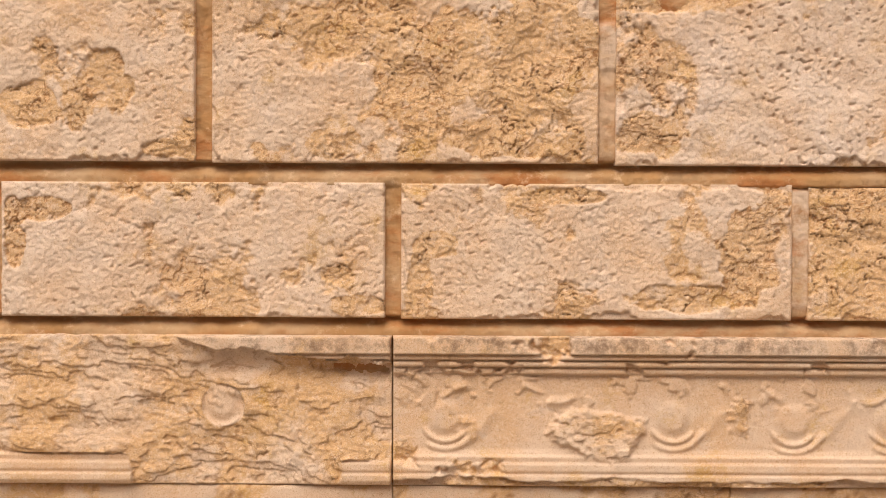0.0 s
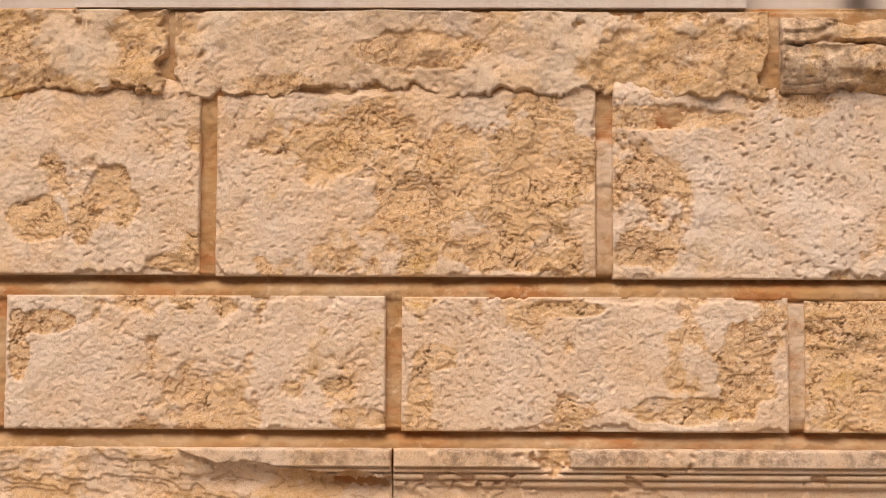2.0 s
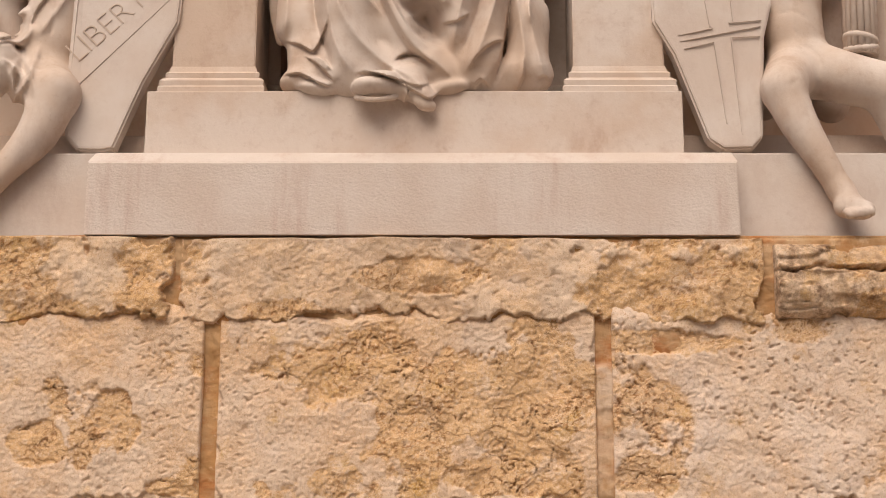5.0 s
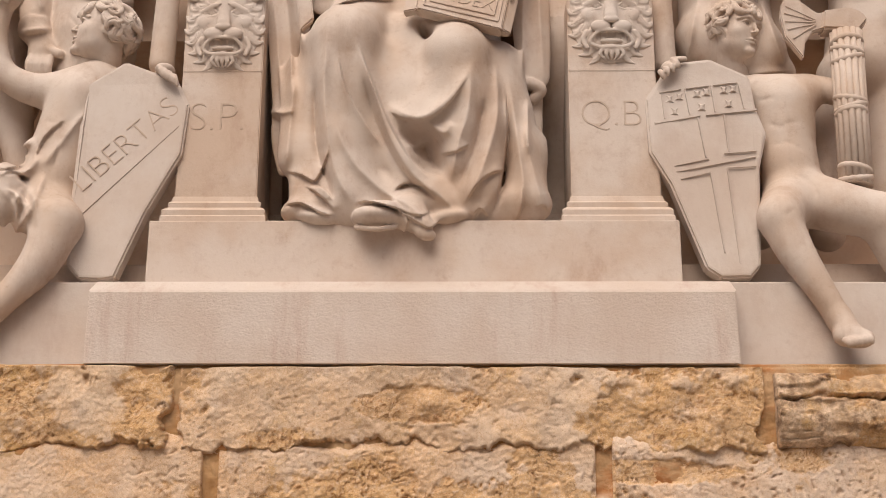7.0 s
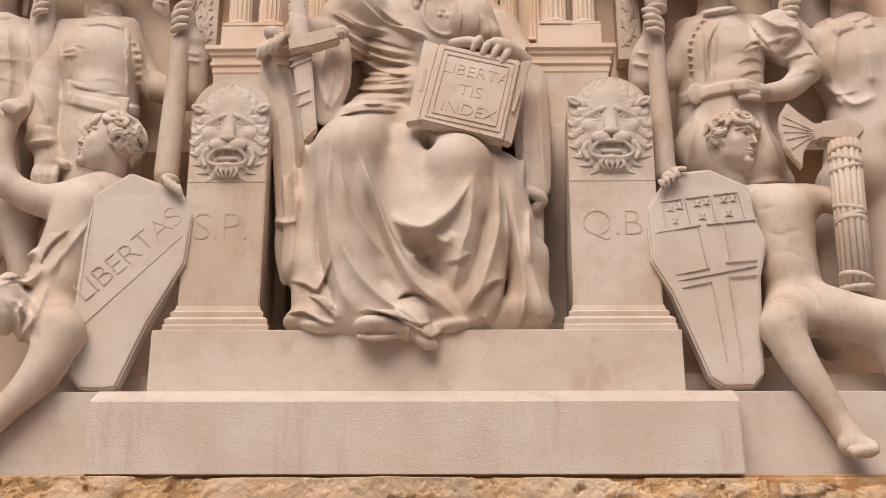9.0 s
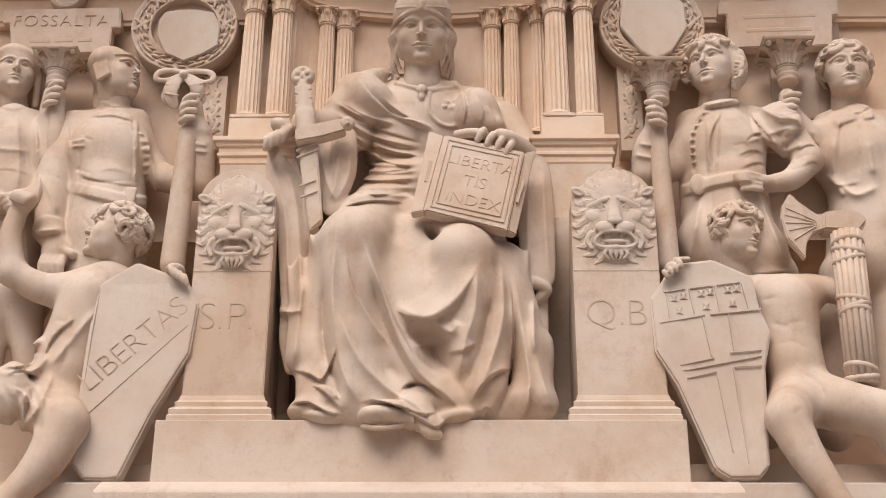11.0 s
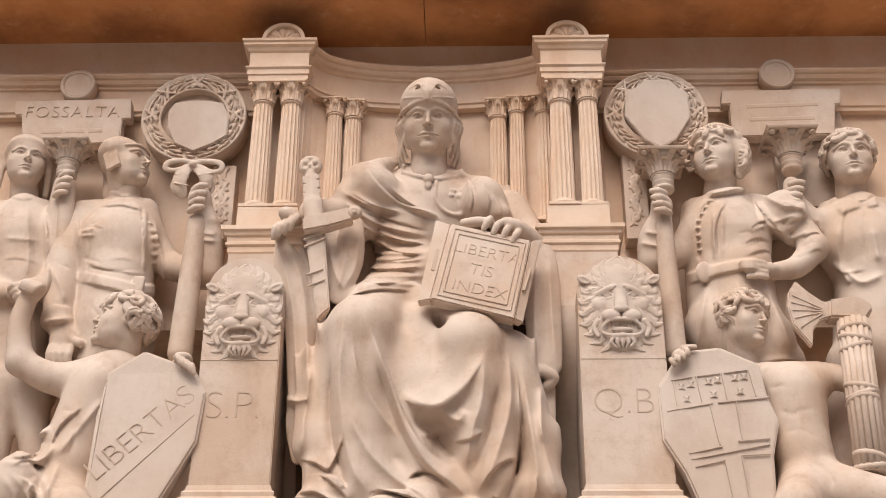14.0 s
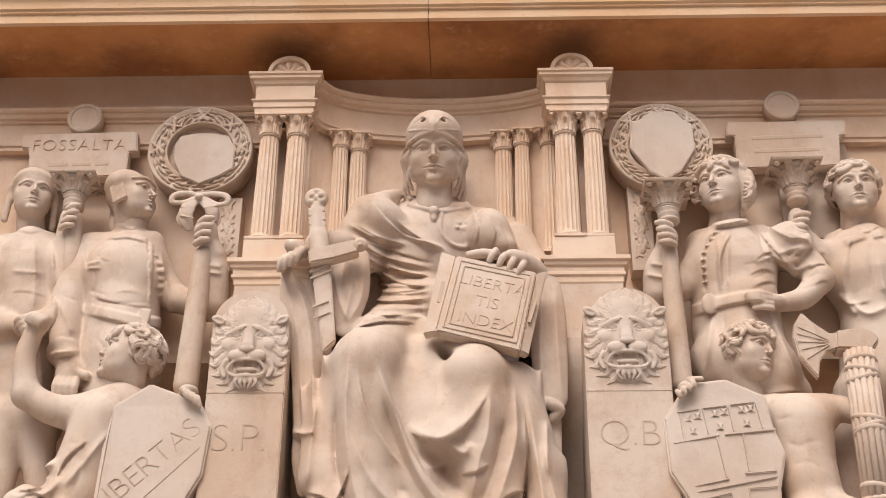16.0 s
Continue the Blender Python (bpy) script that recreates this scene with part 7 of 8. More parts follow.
for t in (0.08, 0.13, 0.18, 0.45, 0.5, 0.55, 0.90, 0.95):
    c = np.array(p0[:3]) * (1 - t) + np.array(p1[:3]) * t
    bm = bmesh.new()
    r = p0[3] * 1.06
    rings = [[bm.verts.new((c[0] + rr * math.cos(2 * math.pi * i / 24), c[1] + rr * math.sin(2 * math.pi * i / 24), c[2] + dz + 0.02 * math.sin(2 * math.pi * i / 24 + t * 40))) for i in range(24)] for rr, dz in ((r * 0.9, -0.016), (r, -0.012), (r * 1.05, 0), (r, 0.012), (r * 0.9, 0.016))]
    for a_, b_ in zip(rings, rings[1:]):
        for i in range(24):
            bm.faces.new((a_[i], a_[(i + 1) % 24], b_[(i + 1) % 24], b_[i])).smooth = True
    part("cord", bm, MARBLE, fasces)
part("axe_blade", plate(((1.863, 0.21, 4.871), (1.808, 0.205, 4.856), (1.722, 0.2, 4.926), (1.676, 0.2, 4.979), (1.633, 0.2, 4.913), (1.619, 0.2, 4.834), (1.636, 0.2, 4.724), (1.719, 0.2, 4.602), (1.735, 0.2, 4.692), (1.778, 0.205, 4.752), (1.852, 0.21, 4.78)), 0.045, 0.006), MARBLE, fasces)
part("axe_socket", plate(((1.835, 0.19, 4.867), (1.971, 0.19, 4.886), (2.031, 0.19, 4.86), (2.059, 0.19, 4.814), (2.011, 0.19, 4.756), (1.822, 0.19, 4.763)), 0.11, 0.012), MARBLE, fasces)
for a, b in (((1.796, 0.2, 4.814), (1.648, 0.196, 4.891)), ((1.795, 0.2, 4.807), (1.637, 0.196, 4.852)), ((1.794, 0.2, 4.801), (1.638, 0.196, 4.806)), ((1.794, 0.2, 4.794), (1.65, 0.196, 4.761)), ((1.793, 0.2, 4.788), (1.673, 0.196, 4.709))):
    part("blade_ridge", bar(a, b, 0.008, 0.003), MARBLE, fasces)

# standing man in a cap and buttoned jerkin
s = Sculpt((-2.75, 0.0, 3.5), (-1.25, 0.85, 6.2), 0.008, 0.035)
s.cap((-2.219, 0.58, 5.542, 0.109), (-1.88, 0.58, 5.54, 0.109)).cap((-2.018, 0.53, 5.359, 0.215), (-1.964, 0.52, 5.192, 0.187)).cap((-1.963, 0.5, 5.164, 0.193), (-1.942, 0.5, 4.853, 0.22)).cap((-1.942, 0.5, 4.853, 0.22), (-1.925, 0.5, 4.586, 0.21))
s.ell((-1.964, 0.48, 5.348), (0.20, 0.14, 0.21)).cap((-2.036, 0.55, 5.553, 0.115), (-1.964, 0.5, 5.59, 0.083)).cap((-1.996, 0.53, 5.287, 0.189), (-1.946, 0.52, 4.931, 0.19))
s.ell((-1.98, 0.5, 5.408), (0.235, 0.165, 0.25), k=0.05).cap((-2.219, 0.55, 5.621, 0.078), (-1.869, 0.55, 5.632, 0.078), 0.05).cap((-2.013, 0.52, 5.722, 0.071), (-1.962, 0.5, 5.739, 0.065), 0.03)
s.tube((-2.225, 0.55, 5.525, 0.106), (-2.263, 0.48, 5.296, 0.097), (-2.245, 0.42, 5.053, 0.086), (-2.217, 0.38, 4.863, 0.075)).cap((-2.217, 0.38, 4.863, 0.09), (-2.194, 0.37, 4.824, 0.078), 0.005)
s.ell((-2.159, 0.35, 4.715), (0.075, 0.06, 0.10))
fist(s, (-2.202, 0.31, 4.67), (-2.103, 0.31, 4.663), (0.0, -0.005, -0.10), 0.021)
s.tube((-2.107, 0.32, 4.717, 0.024), (-2.053, 0.3, 4.684, 0.024), k=0.01)
s.tube((-1.866, 0.56, 5.539, 0.096), (-1.697, 0.52, 5.279, 0.075), (-1.509, 0.48, 5.193, 0.087), k=0.03).tube((-1.458, 0.46, 5.182, 0.09), (-1.46, 0.43, 5.335, 0.084), (-1.483, 0.4, 5.48, 0.069)).cap((-1.481, 0.4, 5.462, 0.078), (-1.5, 0.38, 5.541, 0.056), 0.006)
s.ell((-1.516, 0.34, 5.59), (0.065, 0.06, 0.07))
fist(s, (-1.555, 0.3, 5.483), (-1.543, 0.3, 5.621), (0.07, -0.02, 0.015), 0.019)
s.emboss([((-2.107, 0.32, 5.089, 0.033), (-1.929, 0.29, 5.032, 0.033), (-1.823, 0.3, 5.009, 0.033), (-1.688, 0.36, 5.019, 0.033))], 0.75, 1.0, 10)
s.emboss([((-1.82, 0.36, 5.542, 0.013), (-1.798, 0.36, 5.333, 0.012), (-1.776, 0.36, 5.13, 0.012))], 1.0, 1.0, 8)
s.emboss([((-2.285, 0.33, 4.818, 0.018), (-2.198, 0.3, 4.816, 0.021), (-2.125, 0.31, 4.828, 0.018))], 0.9, 0.9, 6)
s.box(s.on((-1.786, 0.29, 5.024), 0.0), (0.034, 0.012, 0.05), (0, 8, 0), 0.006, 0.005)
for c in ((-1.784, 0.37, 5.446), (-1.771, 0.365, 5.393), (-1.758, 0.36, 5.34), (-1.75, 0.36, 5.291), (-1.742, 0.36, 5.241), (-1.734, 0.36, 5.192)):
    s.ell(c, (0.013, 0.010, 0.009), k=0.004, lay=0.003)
folds(s, [((-2.159, 0.36, 5.389, 0.019), (-2.084, 0.36, 5.414, 0.019)), ((-2.162, 0.36, 5.364, 0.015), (-2.079, 0.36, 5.371, 0.015)), ((-2.326, 0.38, 5.206, 0.018), (-2.213, 0.33, 5.04, 0.021), (-2.169, 0.33, 4.938, 0.018)), ((-1.754, 0.4, 5.464, 0.025), (-1.698, 0.4, 5.214, 0.031), (-1.673, 0.42, 5.085, 0.025)), ((-1.498, 0.33, 5.368, 0.015), (-1.404, 0.33, 5.349, 0.015)), ((-1.494, 0.33, 5.322, 0.015), (-1.4, 0.33, 5.307, 0.015)), ((-2.261, 0.33, 4.838, 0.018), (-2.15, 0.31, 4.834, 0.018))])
furrows(s, [((-1.837, 0.36, 5.441, 0.009), (-1.772, 0.36, 5.123, 0.009)), ((-2.231, 0.3, 4.79, 0.012), (-2.137, 0.3, 4.806, 0.012)), ((-2.167, 0.4, 5.448, 0.013), (-2.114, 0.4, 5.322, 0.012), (-2.107, 0.4, 5.146, 0.015)), ((-2.097, 0.4, 5.188, 0.009), (-1.971, 0.4, 5.166, 0.009), (-1.832, 0.4, 5.173, 0.009)), ((-2.189, 0.4, 5.419, 0.012), (-2.101, 0.4, 5.473, 0.016)), ((-2.174, 0.4, 5.401, 0.012), (-2.101, 0.4, 5.422, 0.012)), ((-2.136, 0.4, 5.251, 0.012), (-2.038, 0.4, 5.216, 0.012)), ((-2.096, 0.4, 5.181, 0.012), (-1.893, 0.4, 5.159, 0.012)), ((-1.733, 0.4, 5.409, 0.012), (-1.673, 0.4, 5.214, 0.012)),
            ((-2.281, 0.4, 5.217, 0.009), (-2.195, 0.4, 5.181, 0.009)), ((-2.272, 0.4, 4.975, 0.009), (-2.183, 0.4, 4.954, 0.009)), ((-2.07, 0.4, 4.974, 0.012), (-1.958, 0.4, 4.804, 0.015), (-1.994, 0.4, 4.607, 0.015)), ((-1.822, 0.4, 4.938, 0.012), (-1.762, 0.4, 4.671, 0.015))], 0.55)
s.crease([((-2.112, 0.3, 5.174, 0.012), (-1.966, 0.3, 5.117, 0.018), (-1.702, 0.3, 5.074, 0.012)), ((-1.755, 0.3, 5.085, 0.012), (-1.787, 0.3, 5.311, 0.018), (-1.84, 0.3, 5.556, 0.013)), ((-2.153, 0.35, 5.272, 0.012), (-2.167, 0.35, 5.415, 0.022), (-2.203, 0.35, 5.543, 0.013)), ((-2.147, 0.35, 5.408, 0.009), (-2.092, 0.35, 5.421, 0.016), (-2.014, 0.35, 5.399, 0.009)),
          ((-2.14, 0.35, 5.357, 0.009), (-2.105, 0.35, 5.378, 0.012), (-2.06, 0.35, 5.371, 0.009)), ((-2.044, 0.4, 5.671, 0.01), (-1.967, 0.4, 5.64, 0.016), (-1.891, 0.4, 5.647, 0.01)), ((-1.679, 0.35, 5.198, 0.012), (-1.719, 0.35, 5.339, 0.019), (-1.754, 0.35, 5.483, 0.013)), ((-1.973, 0.3, 5.173, 0.009), (-1.898, 0.3, 5.186, 0.012), (-1.813, 0.3, 5.164, 0.009))], 0.5)
hd = head_block((-1.990, 0.48, 5.893), 0.160)
q = head(hd, (-1.990, 0.48, 5.893), 0.160, 70, 11, 0, 1.5)
hd.ell(q(0, 0.22, 0.52), (0.130, 0.150, 0.105), k=0.015)
hd.tube(q(-0.66, -0.42, 0.36, 0.045), q(-0.3, -0.74, 0.44, 0.045), q(0.3, -0.74, 0.44, 0.045), q(0.66, -0.42, 0.36, 0.045), q(0.82, 0.2, 0.22, 0.045), q(0.7, 0.7, 0.1, 0.045), k=0.008)
hd.tube(q(-0.62, -0.40, 0.50, 0.03), q(0, -0.72, 0.62, 0.03), q(0.62, -0.40, 0.50, 0.03), q(0.78, 0.2, 0.36, 0.03), q(0.66, 0.7, 0.22, 0.03), k=0.008)
for e in (-1, 1):
    hd.box(q(e * 0.74, 0.14, -0.12), (0.045, 0.012, 0.06), (0, 20, 72 + 90), 0.006, 0.008)
hd.tube(q(0.3, 0.85, 0.3, 0.2), q(0.2, 0.95, -0.6, 0.2), q(0.2, 0.9, -1.2, 0.16), k=0.03)
s.emboss([((-2.084, 0.38, 5.578, 0.019), (-1.94, 0.36, 5.572, 0.019), (-1.84, 0.4, 5.559, 0.019))], 0.7, 0.9, 6)
figure("standing_statue", [s, hd], "standing marble man in a close cap and buttoned jerkin")

# man in a hood at the end of the row
s = Sculpt((-3.5, 0.05, 3.5), (-2.15, 0.9, 6.2), 0.0095, 0.035)
s.cap((-2.794, 0.64, 5.58, 0.11), (-2.402, 0.64, 5.578, 0.104)).cap((-2.559, 0.6, 5.401, 0.224), (-2.503, 0.58, 5.173, 0.189)).cap((-2.587, 0.6, 5.586, 0.11), (-2.565, 0.55, 5.65, 0.09)).cap((-2.503, 0.58, 5.173, 0.195), (-2.435, 0.6, 4.566, 0.2))
s.ell((-2.574, 0.58, 5.441), (0.25, 0.17, 0.28), k=0.05).cap((-2.734, 0.62, 5.652, 0.085), (-2.473, 0.62, 5.665, 0.078), 0.05)
s.tube((-2.366, 0.6, 5.584, 0.09), (-2.24, 0.52, 5.282, 0.085), (-2.314, 0.4, 5.078, 0.07), (-2.41, 0.34, 5.012, 0.061)).ell((-2.414, 0.3, 4.975), (0.07, 0.06, 0.06)).tube((-2.315, 0.5, 5.344, 0.082), (-2.339, 0.5, 5.637, 0.07), (-2.329, 0.46, 5.755, 0.058))
fist(s, (-2.353, 0.4, 5.651), (-2.332, 0.4, 5.781), (0.07, -0.02, 0.01), 0.018)
fist(s, (-2.454, 0.25, 4.983), (-2.396, 0.25, 4.899), (0.06, -0.02, 0.01), 0.018)
s.tube((-2.794, 0.55, 5.558, 0.116), (-2.777, 0.5, 5.168, 0.1), (-2.529, 0.38, 5.017, 0.067))
folds(s, [((-2.503, 0.42, 5.59, 0.019), (-2.451, 0.4, 5.324, 0.019), (-2.434, 0.42, 5.124, 0.018)), ((-2.599, 0.42, 5.39, 0.013), (-2.408, 0.42, 5.371, 0.012)), ((-2.413, 0.45, 5.57, 0.022), (-2.342, 0.45, 5.245, 0.025), (-2.302, 0.45, 4.83, 0.024)), ((-2.475, 0.42, 4.884, 0.024), (-2.41, 0.42, 4.552, 0.027)), ((-2.378, 0.42, 4.951, 0.024), (-2.29, 0.42, 4.552, 0.027))])
s.tube((-2.479, 0.5, 4.08, 0.076), (-2.484, 0.5, 4.298, 0.088), (-2.489, 0.5, 4.523, 0.12)).tube((-2.243, 0.52, 4.025, 0.07), (-2.302, 0.52, 4.274, 0.083), (-2.345, 0.5, 4.522, 0.12))
s.crease([((-2.598, 0.4, 5.233, 0.009), (-2.491, 0.4, 5.246, 0.016), (-2.336, 0.4, 5.195, 0.009)), ((-2.346, 0.42, 5.313, 0.013), (-2.368, 0.42, 5.457, 0.019), (-2.4, 0.42, 5.586, 0.013)), ((-2.644, 0.42, 5.667, 0.01), (-2.535, 0.4, 5.624, 0.016), (-2.448, 0.42, 5.65, 0.01)), ((-2.4, 0.42, 5.171, 0.012), (-2.428, 0.42, 5.313, 0.016), (-2.461, 0.42, 5.44, 0.013))], 0.5)
hd = head_block((-2.602, 0.55, 5.958), 0.156)
q = head(hd, (-2.602, 0.55, 5.958), 0.156, 22, 1, 0, 1.5)
hd.tube(q(-0.76, 0.0, 0.15, 0.13), q(-0.55, -0.48, 0.55, 0.12), q(0, -0.62, 0.66, 0.12), q(0.55, -0.48, 0.55, 0.12), q(0.76, 0.0, 0.15, 0.13), k=0.02).ell(q(0, 0.2, 0.55), (0.128, 0.145, 0.11), k=0.02)
for e in (-1, 1):
    hd.tube(q(e * 0.80, 0.1, 0.2, 0.14), q(e * 0.84, 0.1, -0.4, 0.14), q(e * 0.86, 0.15, -1.1, 0.12), k=0.02)
figure("standing_statue", [s, hd], "standing marble man in a plain hood and tunic")

# young man with a hand on his hip
s = Sculpt((0.85, 0.0, 3.5), (2.6, 0.9, 6.2), 0.008, 0.035)
s.cap((1.286, 0.58, 5.532, 0.105), (1.652, 0.58, 5.555, 0.111)).cap((1.437, 0.53, 5.368, 0.219), (1.44, 0.52, 5.245, 0.186)).cap((1.457, 0.55, 5.55, 0.127), (1.438, 0.5, 5.612, 0.095)).cap((1.431, 0.5, 5.181, 0.197), (1.415, 0.52, 4.814, 0.236)).cap((1.324, 0.5, 4.839, 0.199), (1.496, 0.5, 4.755, 0.21))
s.ell((1.33, 0.49, 5.36), (0.17, 0.14, 0.20)).cap((1.363, 0.54, 5.291, 0.187), (1.365, 0.54, 5.029, 0.203)).ell((1.414, 0.48, 5.375), (0.22, 0.14, 0.20)).cap((1.437, 0.53, 5.303, 0.193), (1.43, 0.53, 5.023, 0.202))
s.ell((1.391, 0.5, 5.432), (0.23, 0.165, 0.25), k=0.05).cap((1.258, 0.56, 5.607, 0.083), (1.595, 0.56, 5.634, 0.083), 0.05).ell((1.737, 0.46, 5.514), (0.13, 0.12, 0.12), (0, 35, 0), 0.03)
s.tube((1.688, 0.56, 5.565, 0.102), (1.794, 0.48, 5.445, 0.094), (1.858, 0.42, 5.303, 0.077)).tube((1.856, 0.42, 5.289, 0.077), (1.741, 0.38, 5.156, 0.061), (1.617, 0.34, 5.108, 0.048))
s.ell((1.74, 0.45, 5.58), (0.11, 0.10, 0.09)).ell((1.554, 0.3, 5.1), (0.07, 0.04, 0.04), k=0.015)
fist(s, (1.545, 0.27, 5.118), (1.548, 0.27, 5.037), (-0.10, -0.005, 0.0), 0.015)
s.tube((1.264, 0.55, 5.514, 0.089), (1.132, 0.5, 5.306, 0.081), (0.999, 0.46, 5.239, 0.077)).tube((0.976, 0.45, 5.234, 0.077), (0.98, 0.42, 5.351, 0.074), (1.019, 0.38, 5.453, 0.056)).ell((1.036, 0.33, 5.513), (0.06, 0.06, 0.065))
fist(s, (1.069, 0.29, 5.446), (1.053, 0.29, 5.568), (-0.075, -0.02, 0.005), 0.019)
s.emboss([((1.126, 0.34, 5.056, 0.033), (1.285, 0.3, 5.095, 0.033), (1.44, 0.31, 5.134, 0.033), (1.529, 0.33, 5.151, 0.033))], 0.75, 1.0, 10)
s.emboss([((1.39, 0.36, 5.565, 0.012), (1.318, 0.34, 5.41, 0.012), (1.303, 0.33, 5.176, 0.012))], 1.2, 1.0, 6)
s.emboss([((1.316, 0.36, 5.572, 0.012), (1.234, 0.34, 5.428, 0.012), (1.217, 0.33, 5.16, 0.012))], -1.0, 1.0, 4)
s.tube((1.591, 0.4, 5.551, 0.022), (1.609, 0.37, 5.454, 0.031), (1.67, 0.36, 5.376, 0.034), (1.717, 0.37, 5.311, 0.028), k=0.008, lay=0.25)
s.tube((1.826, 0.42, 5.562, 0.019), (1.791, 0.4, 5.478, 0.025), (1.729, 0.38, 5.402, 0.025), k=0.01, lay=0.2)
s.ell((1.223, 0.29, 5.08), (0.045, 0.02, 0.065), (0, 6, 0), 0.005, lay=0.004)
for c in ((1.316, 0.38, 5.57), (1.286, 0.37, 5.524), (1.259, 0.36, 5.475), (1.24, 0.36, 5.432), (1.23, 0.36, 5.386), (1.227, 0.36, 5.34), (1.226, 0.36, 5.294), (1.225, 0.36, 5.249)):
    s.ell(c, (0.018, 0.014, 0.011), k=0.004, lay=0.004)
s.emboss([((1.285, 0.36, 5.602, 0.022), (1.417, 0.36, 5.626, 0.022), (1.537, 0.4, 5.669, 0.022))], 1.2, 0.9, 6)
folds(s, [((1.569, 0.37, 5.57, 0.022), (1.602, 0.35, 5.414, 0.028), (1.695, 0.35, 5.342, 0.024)), ((1.606, 0.38, 5.612, 0.022), (1.717, 0.36, 5.526, 0.028), (1.825, 0.37, 5.514, 0.022)), ((1.626, 0.35, 5.414, 0.018), (1.77, 0.35, 5.466, 0.018)), ((1.704, 0.34, 5.301, 0.018), (1.816, 0.34, 5.353, 0.018)), ((1.316, 0.36, 5.529, 0.012), (1.307, 0.33, 5.368, 0.012), (1.295, 0.33, 5.159, 0.012)),
          ((1.499, 0.35, 5.361, 0.015), (1.596, 0.36, 5.402, 0.015)), ((1.239, 0.33, 5.023, 0.021), (1.195, 0.34, 4.828, 0.027), (1.151, 0.36, 4.609, 0.026)), ((1.404, 0.32, 5.051, 0.021), (1.414, 0.33, 4.822, 0.027), (1.453, 0.34, 4.599, 0.026)), ((1.543, 0.34, 5.061, 0.021), (1.612, 0.36, 4.836, 0.027), (1.669, 0.38, 4.649, 0.026)), ((1.439, 0.36, 4.576, 0.026), (1.568, 0.34, 4.592, 0.026), (1.709, 0.38, 4.61, 0.026))])
furrows(s, [((1.298, 0.3, 5.074, 0.009), (1.277, 0.32, 4.622, 0.012)), ((1.547, 0.36, 5.527, 0.012), (1.568, 0.33, 5.332, 0.012)), ((1.463, 0.4, 5.214, 0.009), (1.597, 0.4, 5.273, 0.012)), ((1.485, 0.4, 5.284, 0.009), (1.598, 0.4, 5.343, 0.012)), ((1.447, 0.4, 5.372, 0.009), (1.573, 0.4, 5.407, 0.009)), ((1.712, 0.4, 5.406, 0.012), (1.795, 0.4, 5.46, 0.012)), ((1.775, 0.4, 5.282, 0.012), (1.865, 0.4, 5.327, 0.012)),
            ((1.753, 0.4, 5.223, 0.009), (1.831, 0.4, 5.247, 0.009)), ((1.385, 0.4, 5.025, 0.012), (1.375, 0.4, 4.757, 0.018)), ((1.55, 0.4, 5.024, 0.012), (1.582, 0.4, 4.756, 0.018)), ((1.218, 0.4, 5.392, 0.009), (1.233, 0.4, 5.198, 0.012))], 0.6)
folds(s, [((0.94, 0.4, 5.393, 0.015), (1.032, 0.4, 5.375, 0.015)), ((0.915, 0.4, 5.322, 0.015), (1.026, 0.4, 5.297, 0.015)), ((1.691, 0.4, 5.587, 0.016), (1.805, 0.4, 5.55, 0.019), (1.843, 0.4, 5.477, 0.016)), ((1.386, 0.4, 5.553, 0.009), (1.346, 0.4, 5.197, 0.009))], 1.3)
s.tube((1.364, 0.52, 4.583, 0.125), (1.347, 0.52, 4.079, 0.098), (1.32, 0.52, 3.78, 0.079)).tube((1.631, 0.55, 4.662, 0.132), (1.648, 0.6, 4.455, 0.101), (1.539, 0.62, 3.813, 0.08))
s.crease([((1.54, 0.36, 5.584, 0.012), (1.581, 0.36, 5.5, 0.019), (1.651, 0.34, 5.373, 0.021), (1.696, 0.34, 5.267, 0.012)), ((1.711, 0.34, 5.39, 0.009), (1.765, 0.34, 5.425, 0.018), (1.841, 0.36, 5.461, 0.012)), ((1.67, 0.36, 5.499, 0.009), (1.75, 0.36, 5.52, 0.016), (1.827, 0.36, 5.498, 0.009)),
          ((1.48, 0.34, 5.339, 0.009), (1.555, 0.34, 5.41, 0.015), (1.626, 0.34, 5.416, 0.009)), ((1.435, 0.34, 5.262, 0.009), (1.538, 0.34, 5.311, 0.015), (1.625, 0.34, 5.275, 0.009)), ((1.465, 0.34, 5.2, 0.009), (1.547, 0.34, 5.234, 0.015), (1.612, 0.34, 5.219, 0.009)), ((1.306, 0.32, 5.207, 0.009), (1.305, 0.32, 5.329, 0.012), (1.379, 0.34, 5.548, 0.009)),
          ((1.773, 0.36, 5.313, 0.009), (1.845, 0.36, 5.354, 0.018), (1.899, 0.36, 5.347, 0.009)), ((1.804, 0.36, 5.225, 0.009), (1.852, 0.36, 5.249, 0.015), (1.896, 0.36, 5.235, 0.009)), ((1.281, 0.36, 5.598, 0.013), (1.389, 0.36, 5.618, 0.019), (1.521, 0.38, 5.659, 0.013))], 0.75)
hd = head_block((1.392, 0.46, 5.922), 0.170)
q = head(hd, (1.392, 0.46, 5.922), 0.170, -33, -1, 0, 1.6)
hd.ell(q(0, 0.26, 0.56), (0.128, 0.15, 0.10), k=0.02)
curls(hd, q, 0.170, 12, 120, -0.35, 0.24, 0.2, 1.0, 0.04)
nape_hair(hd, q, 0.170, 5)
figure("standing_statue", [s, hd], "standing marble youth in a buttoned tunic, one arm akimbo")

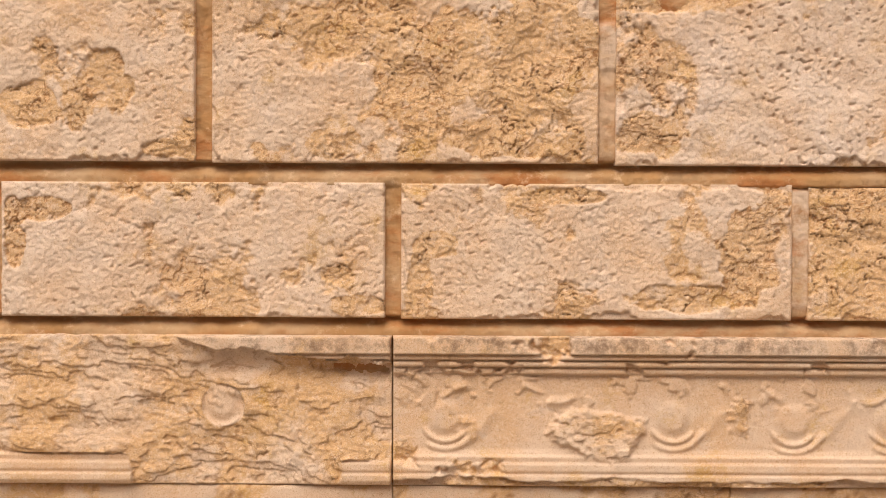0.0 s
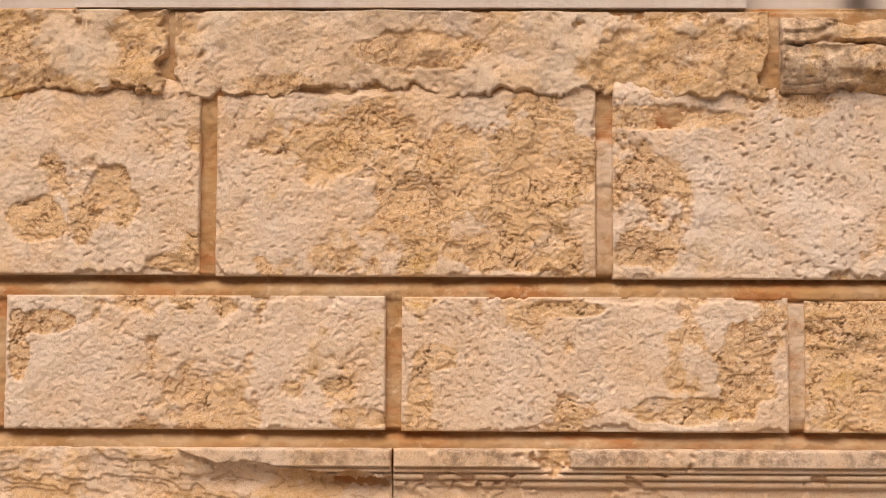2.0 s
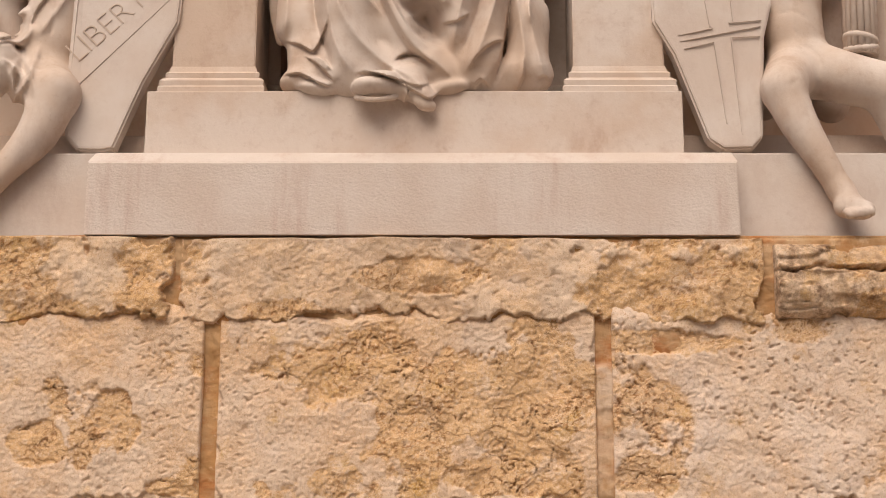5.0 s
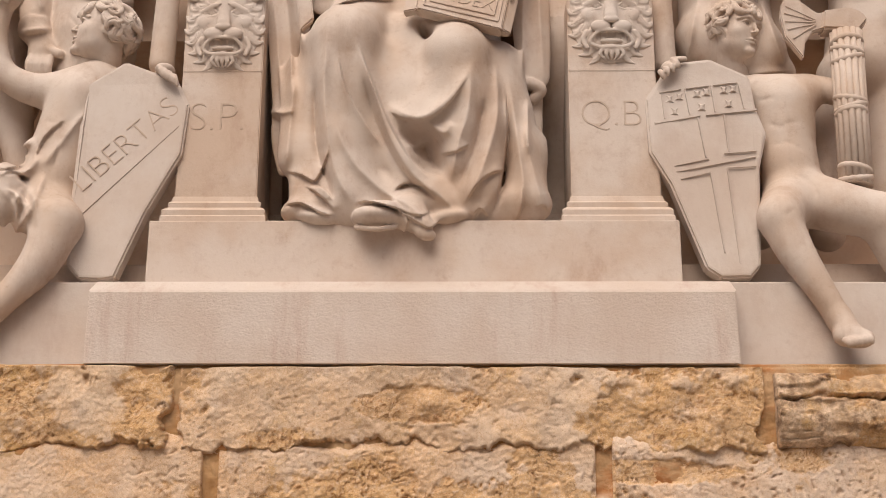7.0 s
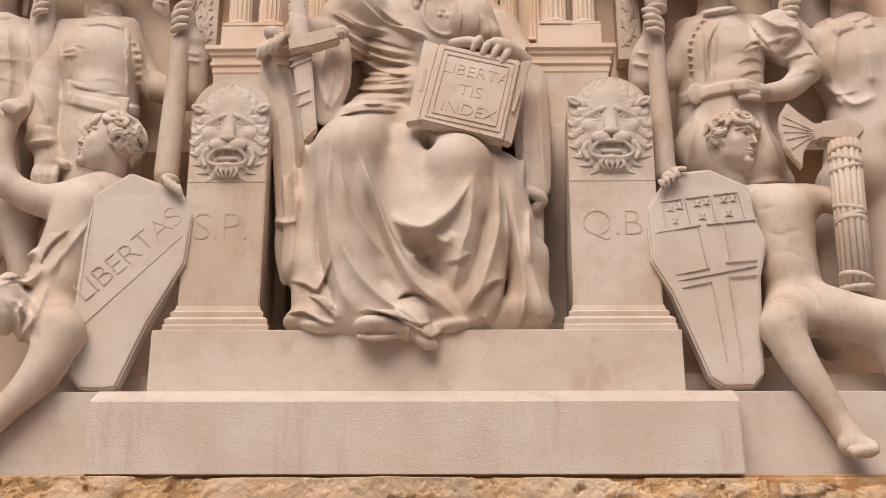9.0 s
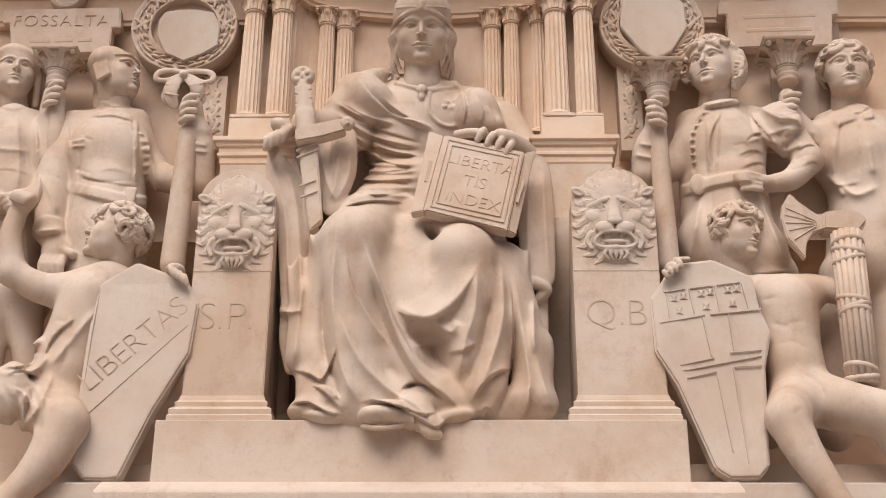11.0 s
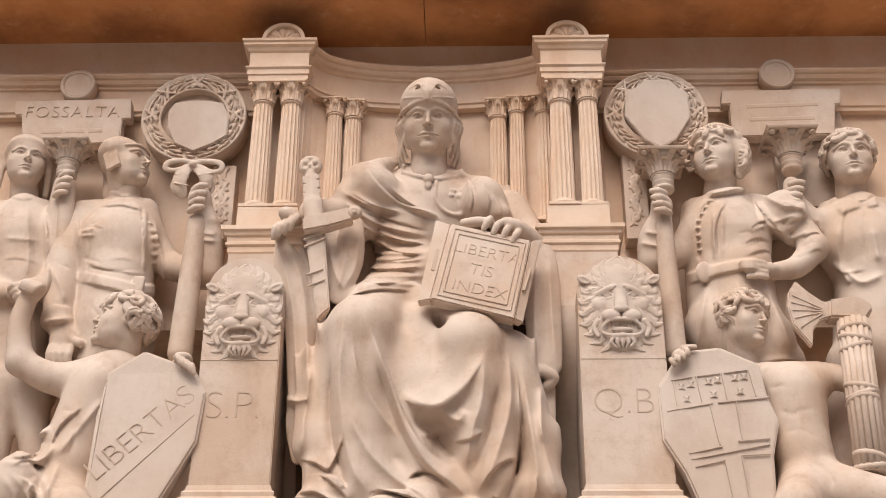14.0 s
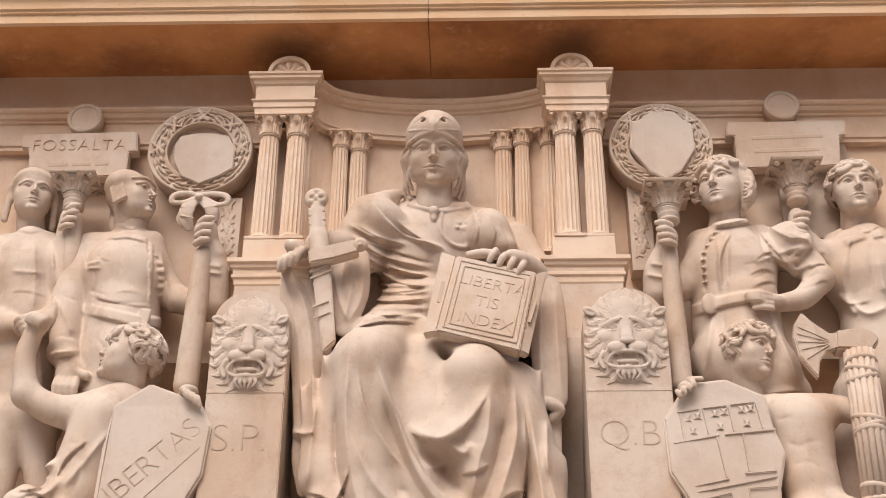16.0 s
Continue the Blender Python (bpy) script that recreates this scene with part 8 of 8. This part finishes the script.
# curly-haired man in an open shirt
s = Sculpt((1.6, 0.05, 3.5), (3.2, 0.95, 6.2), 0.0095, 0.035)
s.cap((2.033, 0.63, 5.519, 0.102), (2.422, 0.63, 5.535, 0.115)).cap((2.194, 0.58, 5.345, 0.245), (2.21, 0.58, 5.238, 0.225)).cap((2.209, 0.6, 5.538, 0.127), (2.195, 0.56, 5.625, 0.096)).cap((2.208, 0.58, 5.22, 0.206), (2.163, 0.6, 4.749, 0.231))
s.ell((2.149, 0.55, 5.417), (0.26, 0.17, 0.26), k=0.05).cap((2.03, 0.6, 5.609, 0.083), (2.351, 0.6, 5.628, 0.083), 0.05)
s.tube((2.021, 0.56, 5.497, 0.114), (1.888, 0.52, 5.511, 0.088), (1.811, 0.48, 5.598, 0.063)).ell((1.779, 0.42, 5.617), (0.055, 0.06, 0.06)).cap((2.324, 0.5, 5.317, 0.124), (2.272, 0.45, 4.944, 0.109))
fist(s, (1.727, 0.38, 5.553), (1.765, 0.38, 5.677), (0.07, -0.02, 0.0), 0.018)
s.emboss([((2.016, 0.42, 5.517, 0.028), (2.077, 0.38, 5.536, 0.031), (2.141, 0.38, 5.55, 0.025)), ((2.165, 0.38, 5.543, 0.025), (2.249, 0.42, 5.588, 0.028))], 0.6, 0.9, 6)
furrows(s, [((2.155, 0.4, 5.529, 0.009), (2.14, 0.4, 5.368, 0.009), (2.116, 0.4, 5.193, 0.009))], 1.2)
folds(s, [((2.014, 0.42, 5.452, 0.022), (1.98, 0.4, 5.263, 0.028), (1.994, 0.4, 5.09, 0.024)), ((1.994, 0.38, 5.131, 0.024), (2.069, 0.36, 5.051, 0.027), (2.203, 0.38, 5.113, 0.024)), ((1.958, 0.44, 5.216, 0.025), (2.013, 0.38, 5.045, 0.024)), ((2.181, 0.38, 5.392, 0.018), (2.182, 0.38, 5.182, 0.024)), ((2.012, 0.42, 4.964, 0.024), (1.988, 0.42, 4.666, 0.03), (2.013, 0.44, 4.482, 0.029)), ((1.895, 0.42, 5.489, 0.016), (1.922, 0.45, 5.398, 0.016)), ((1.851, 0.42, 5.507, 0.016), (1.87, 0.45, 5.434, 0.016))])
s.tube((2.013, 0.58, 4.674, 0.133), (1.896, 0.58, 4.224, 0.111), (1.87, 0.58, 3.799, 0.091)).tube((2.252, 0.58, 4.673, 0.139), (2.216, 0.58, 4.224, 0.117), (2.154, 0.58, 3.799, 0.091))
s.crease([((1.972, 0.4, 5.549, 0.012), (2.034, 0.4, 5.614, 0.019), (2.088, 0.4, 5.621, 0.013)), ((2.087, 0.4, 5.614, 0.013), (2.153, 0.4, 5.576, 0.019), (2.245, 0.4, 5.634, 0.013)), ((2.003, 0.38, 5.252, 0.009), (2.025, 0.38, 5.428, 0.015), (2.079, 0.38, 5.591, 0.009)), ((1.919, 0.38, 5.148, 0.012), (2.004, 0.38, 5.113, 0.018), (2.128, 0.38, 5.14, 0.012))], 0.75)
hd = head_block((2.160, 0.52, 5.926), 0.172)
q = head(hd, (2.160, 0.52, 5.926), 0.172, -6, -3, 0, 1.5)
curls(hd, q, 0.166, 17, 120, -0.4, 0.32, 0.18)
figure("standing_statue", [s, hd], "standing marble man with curly hair and an open collar")
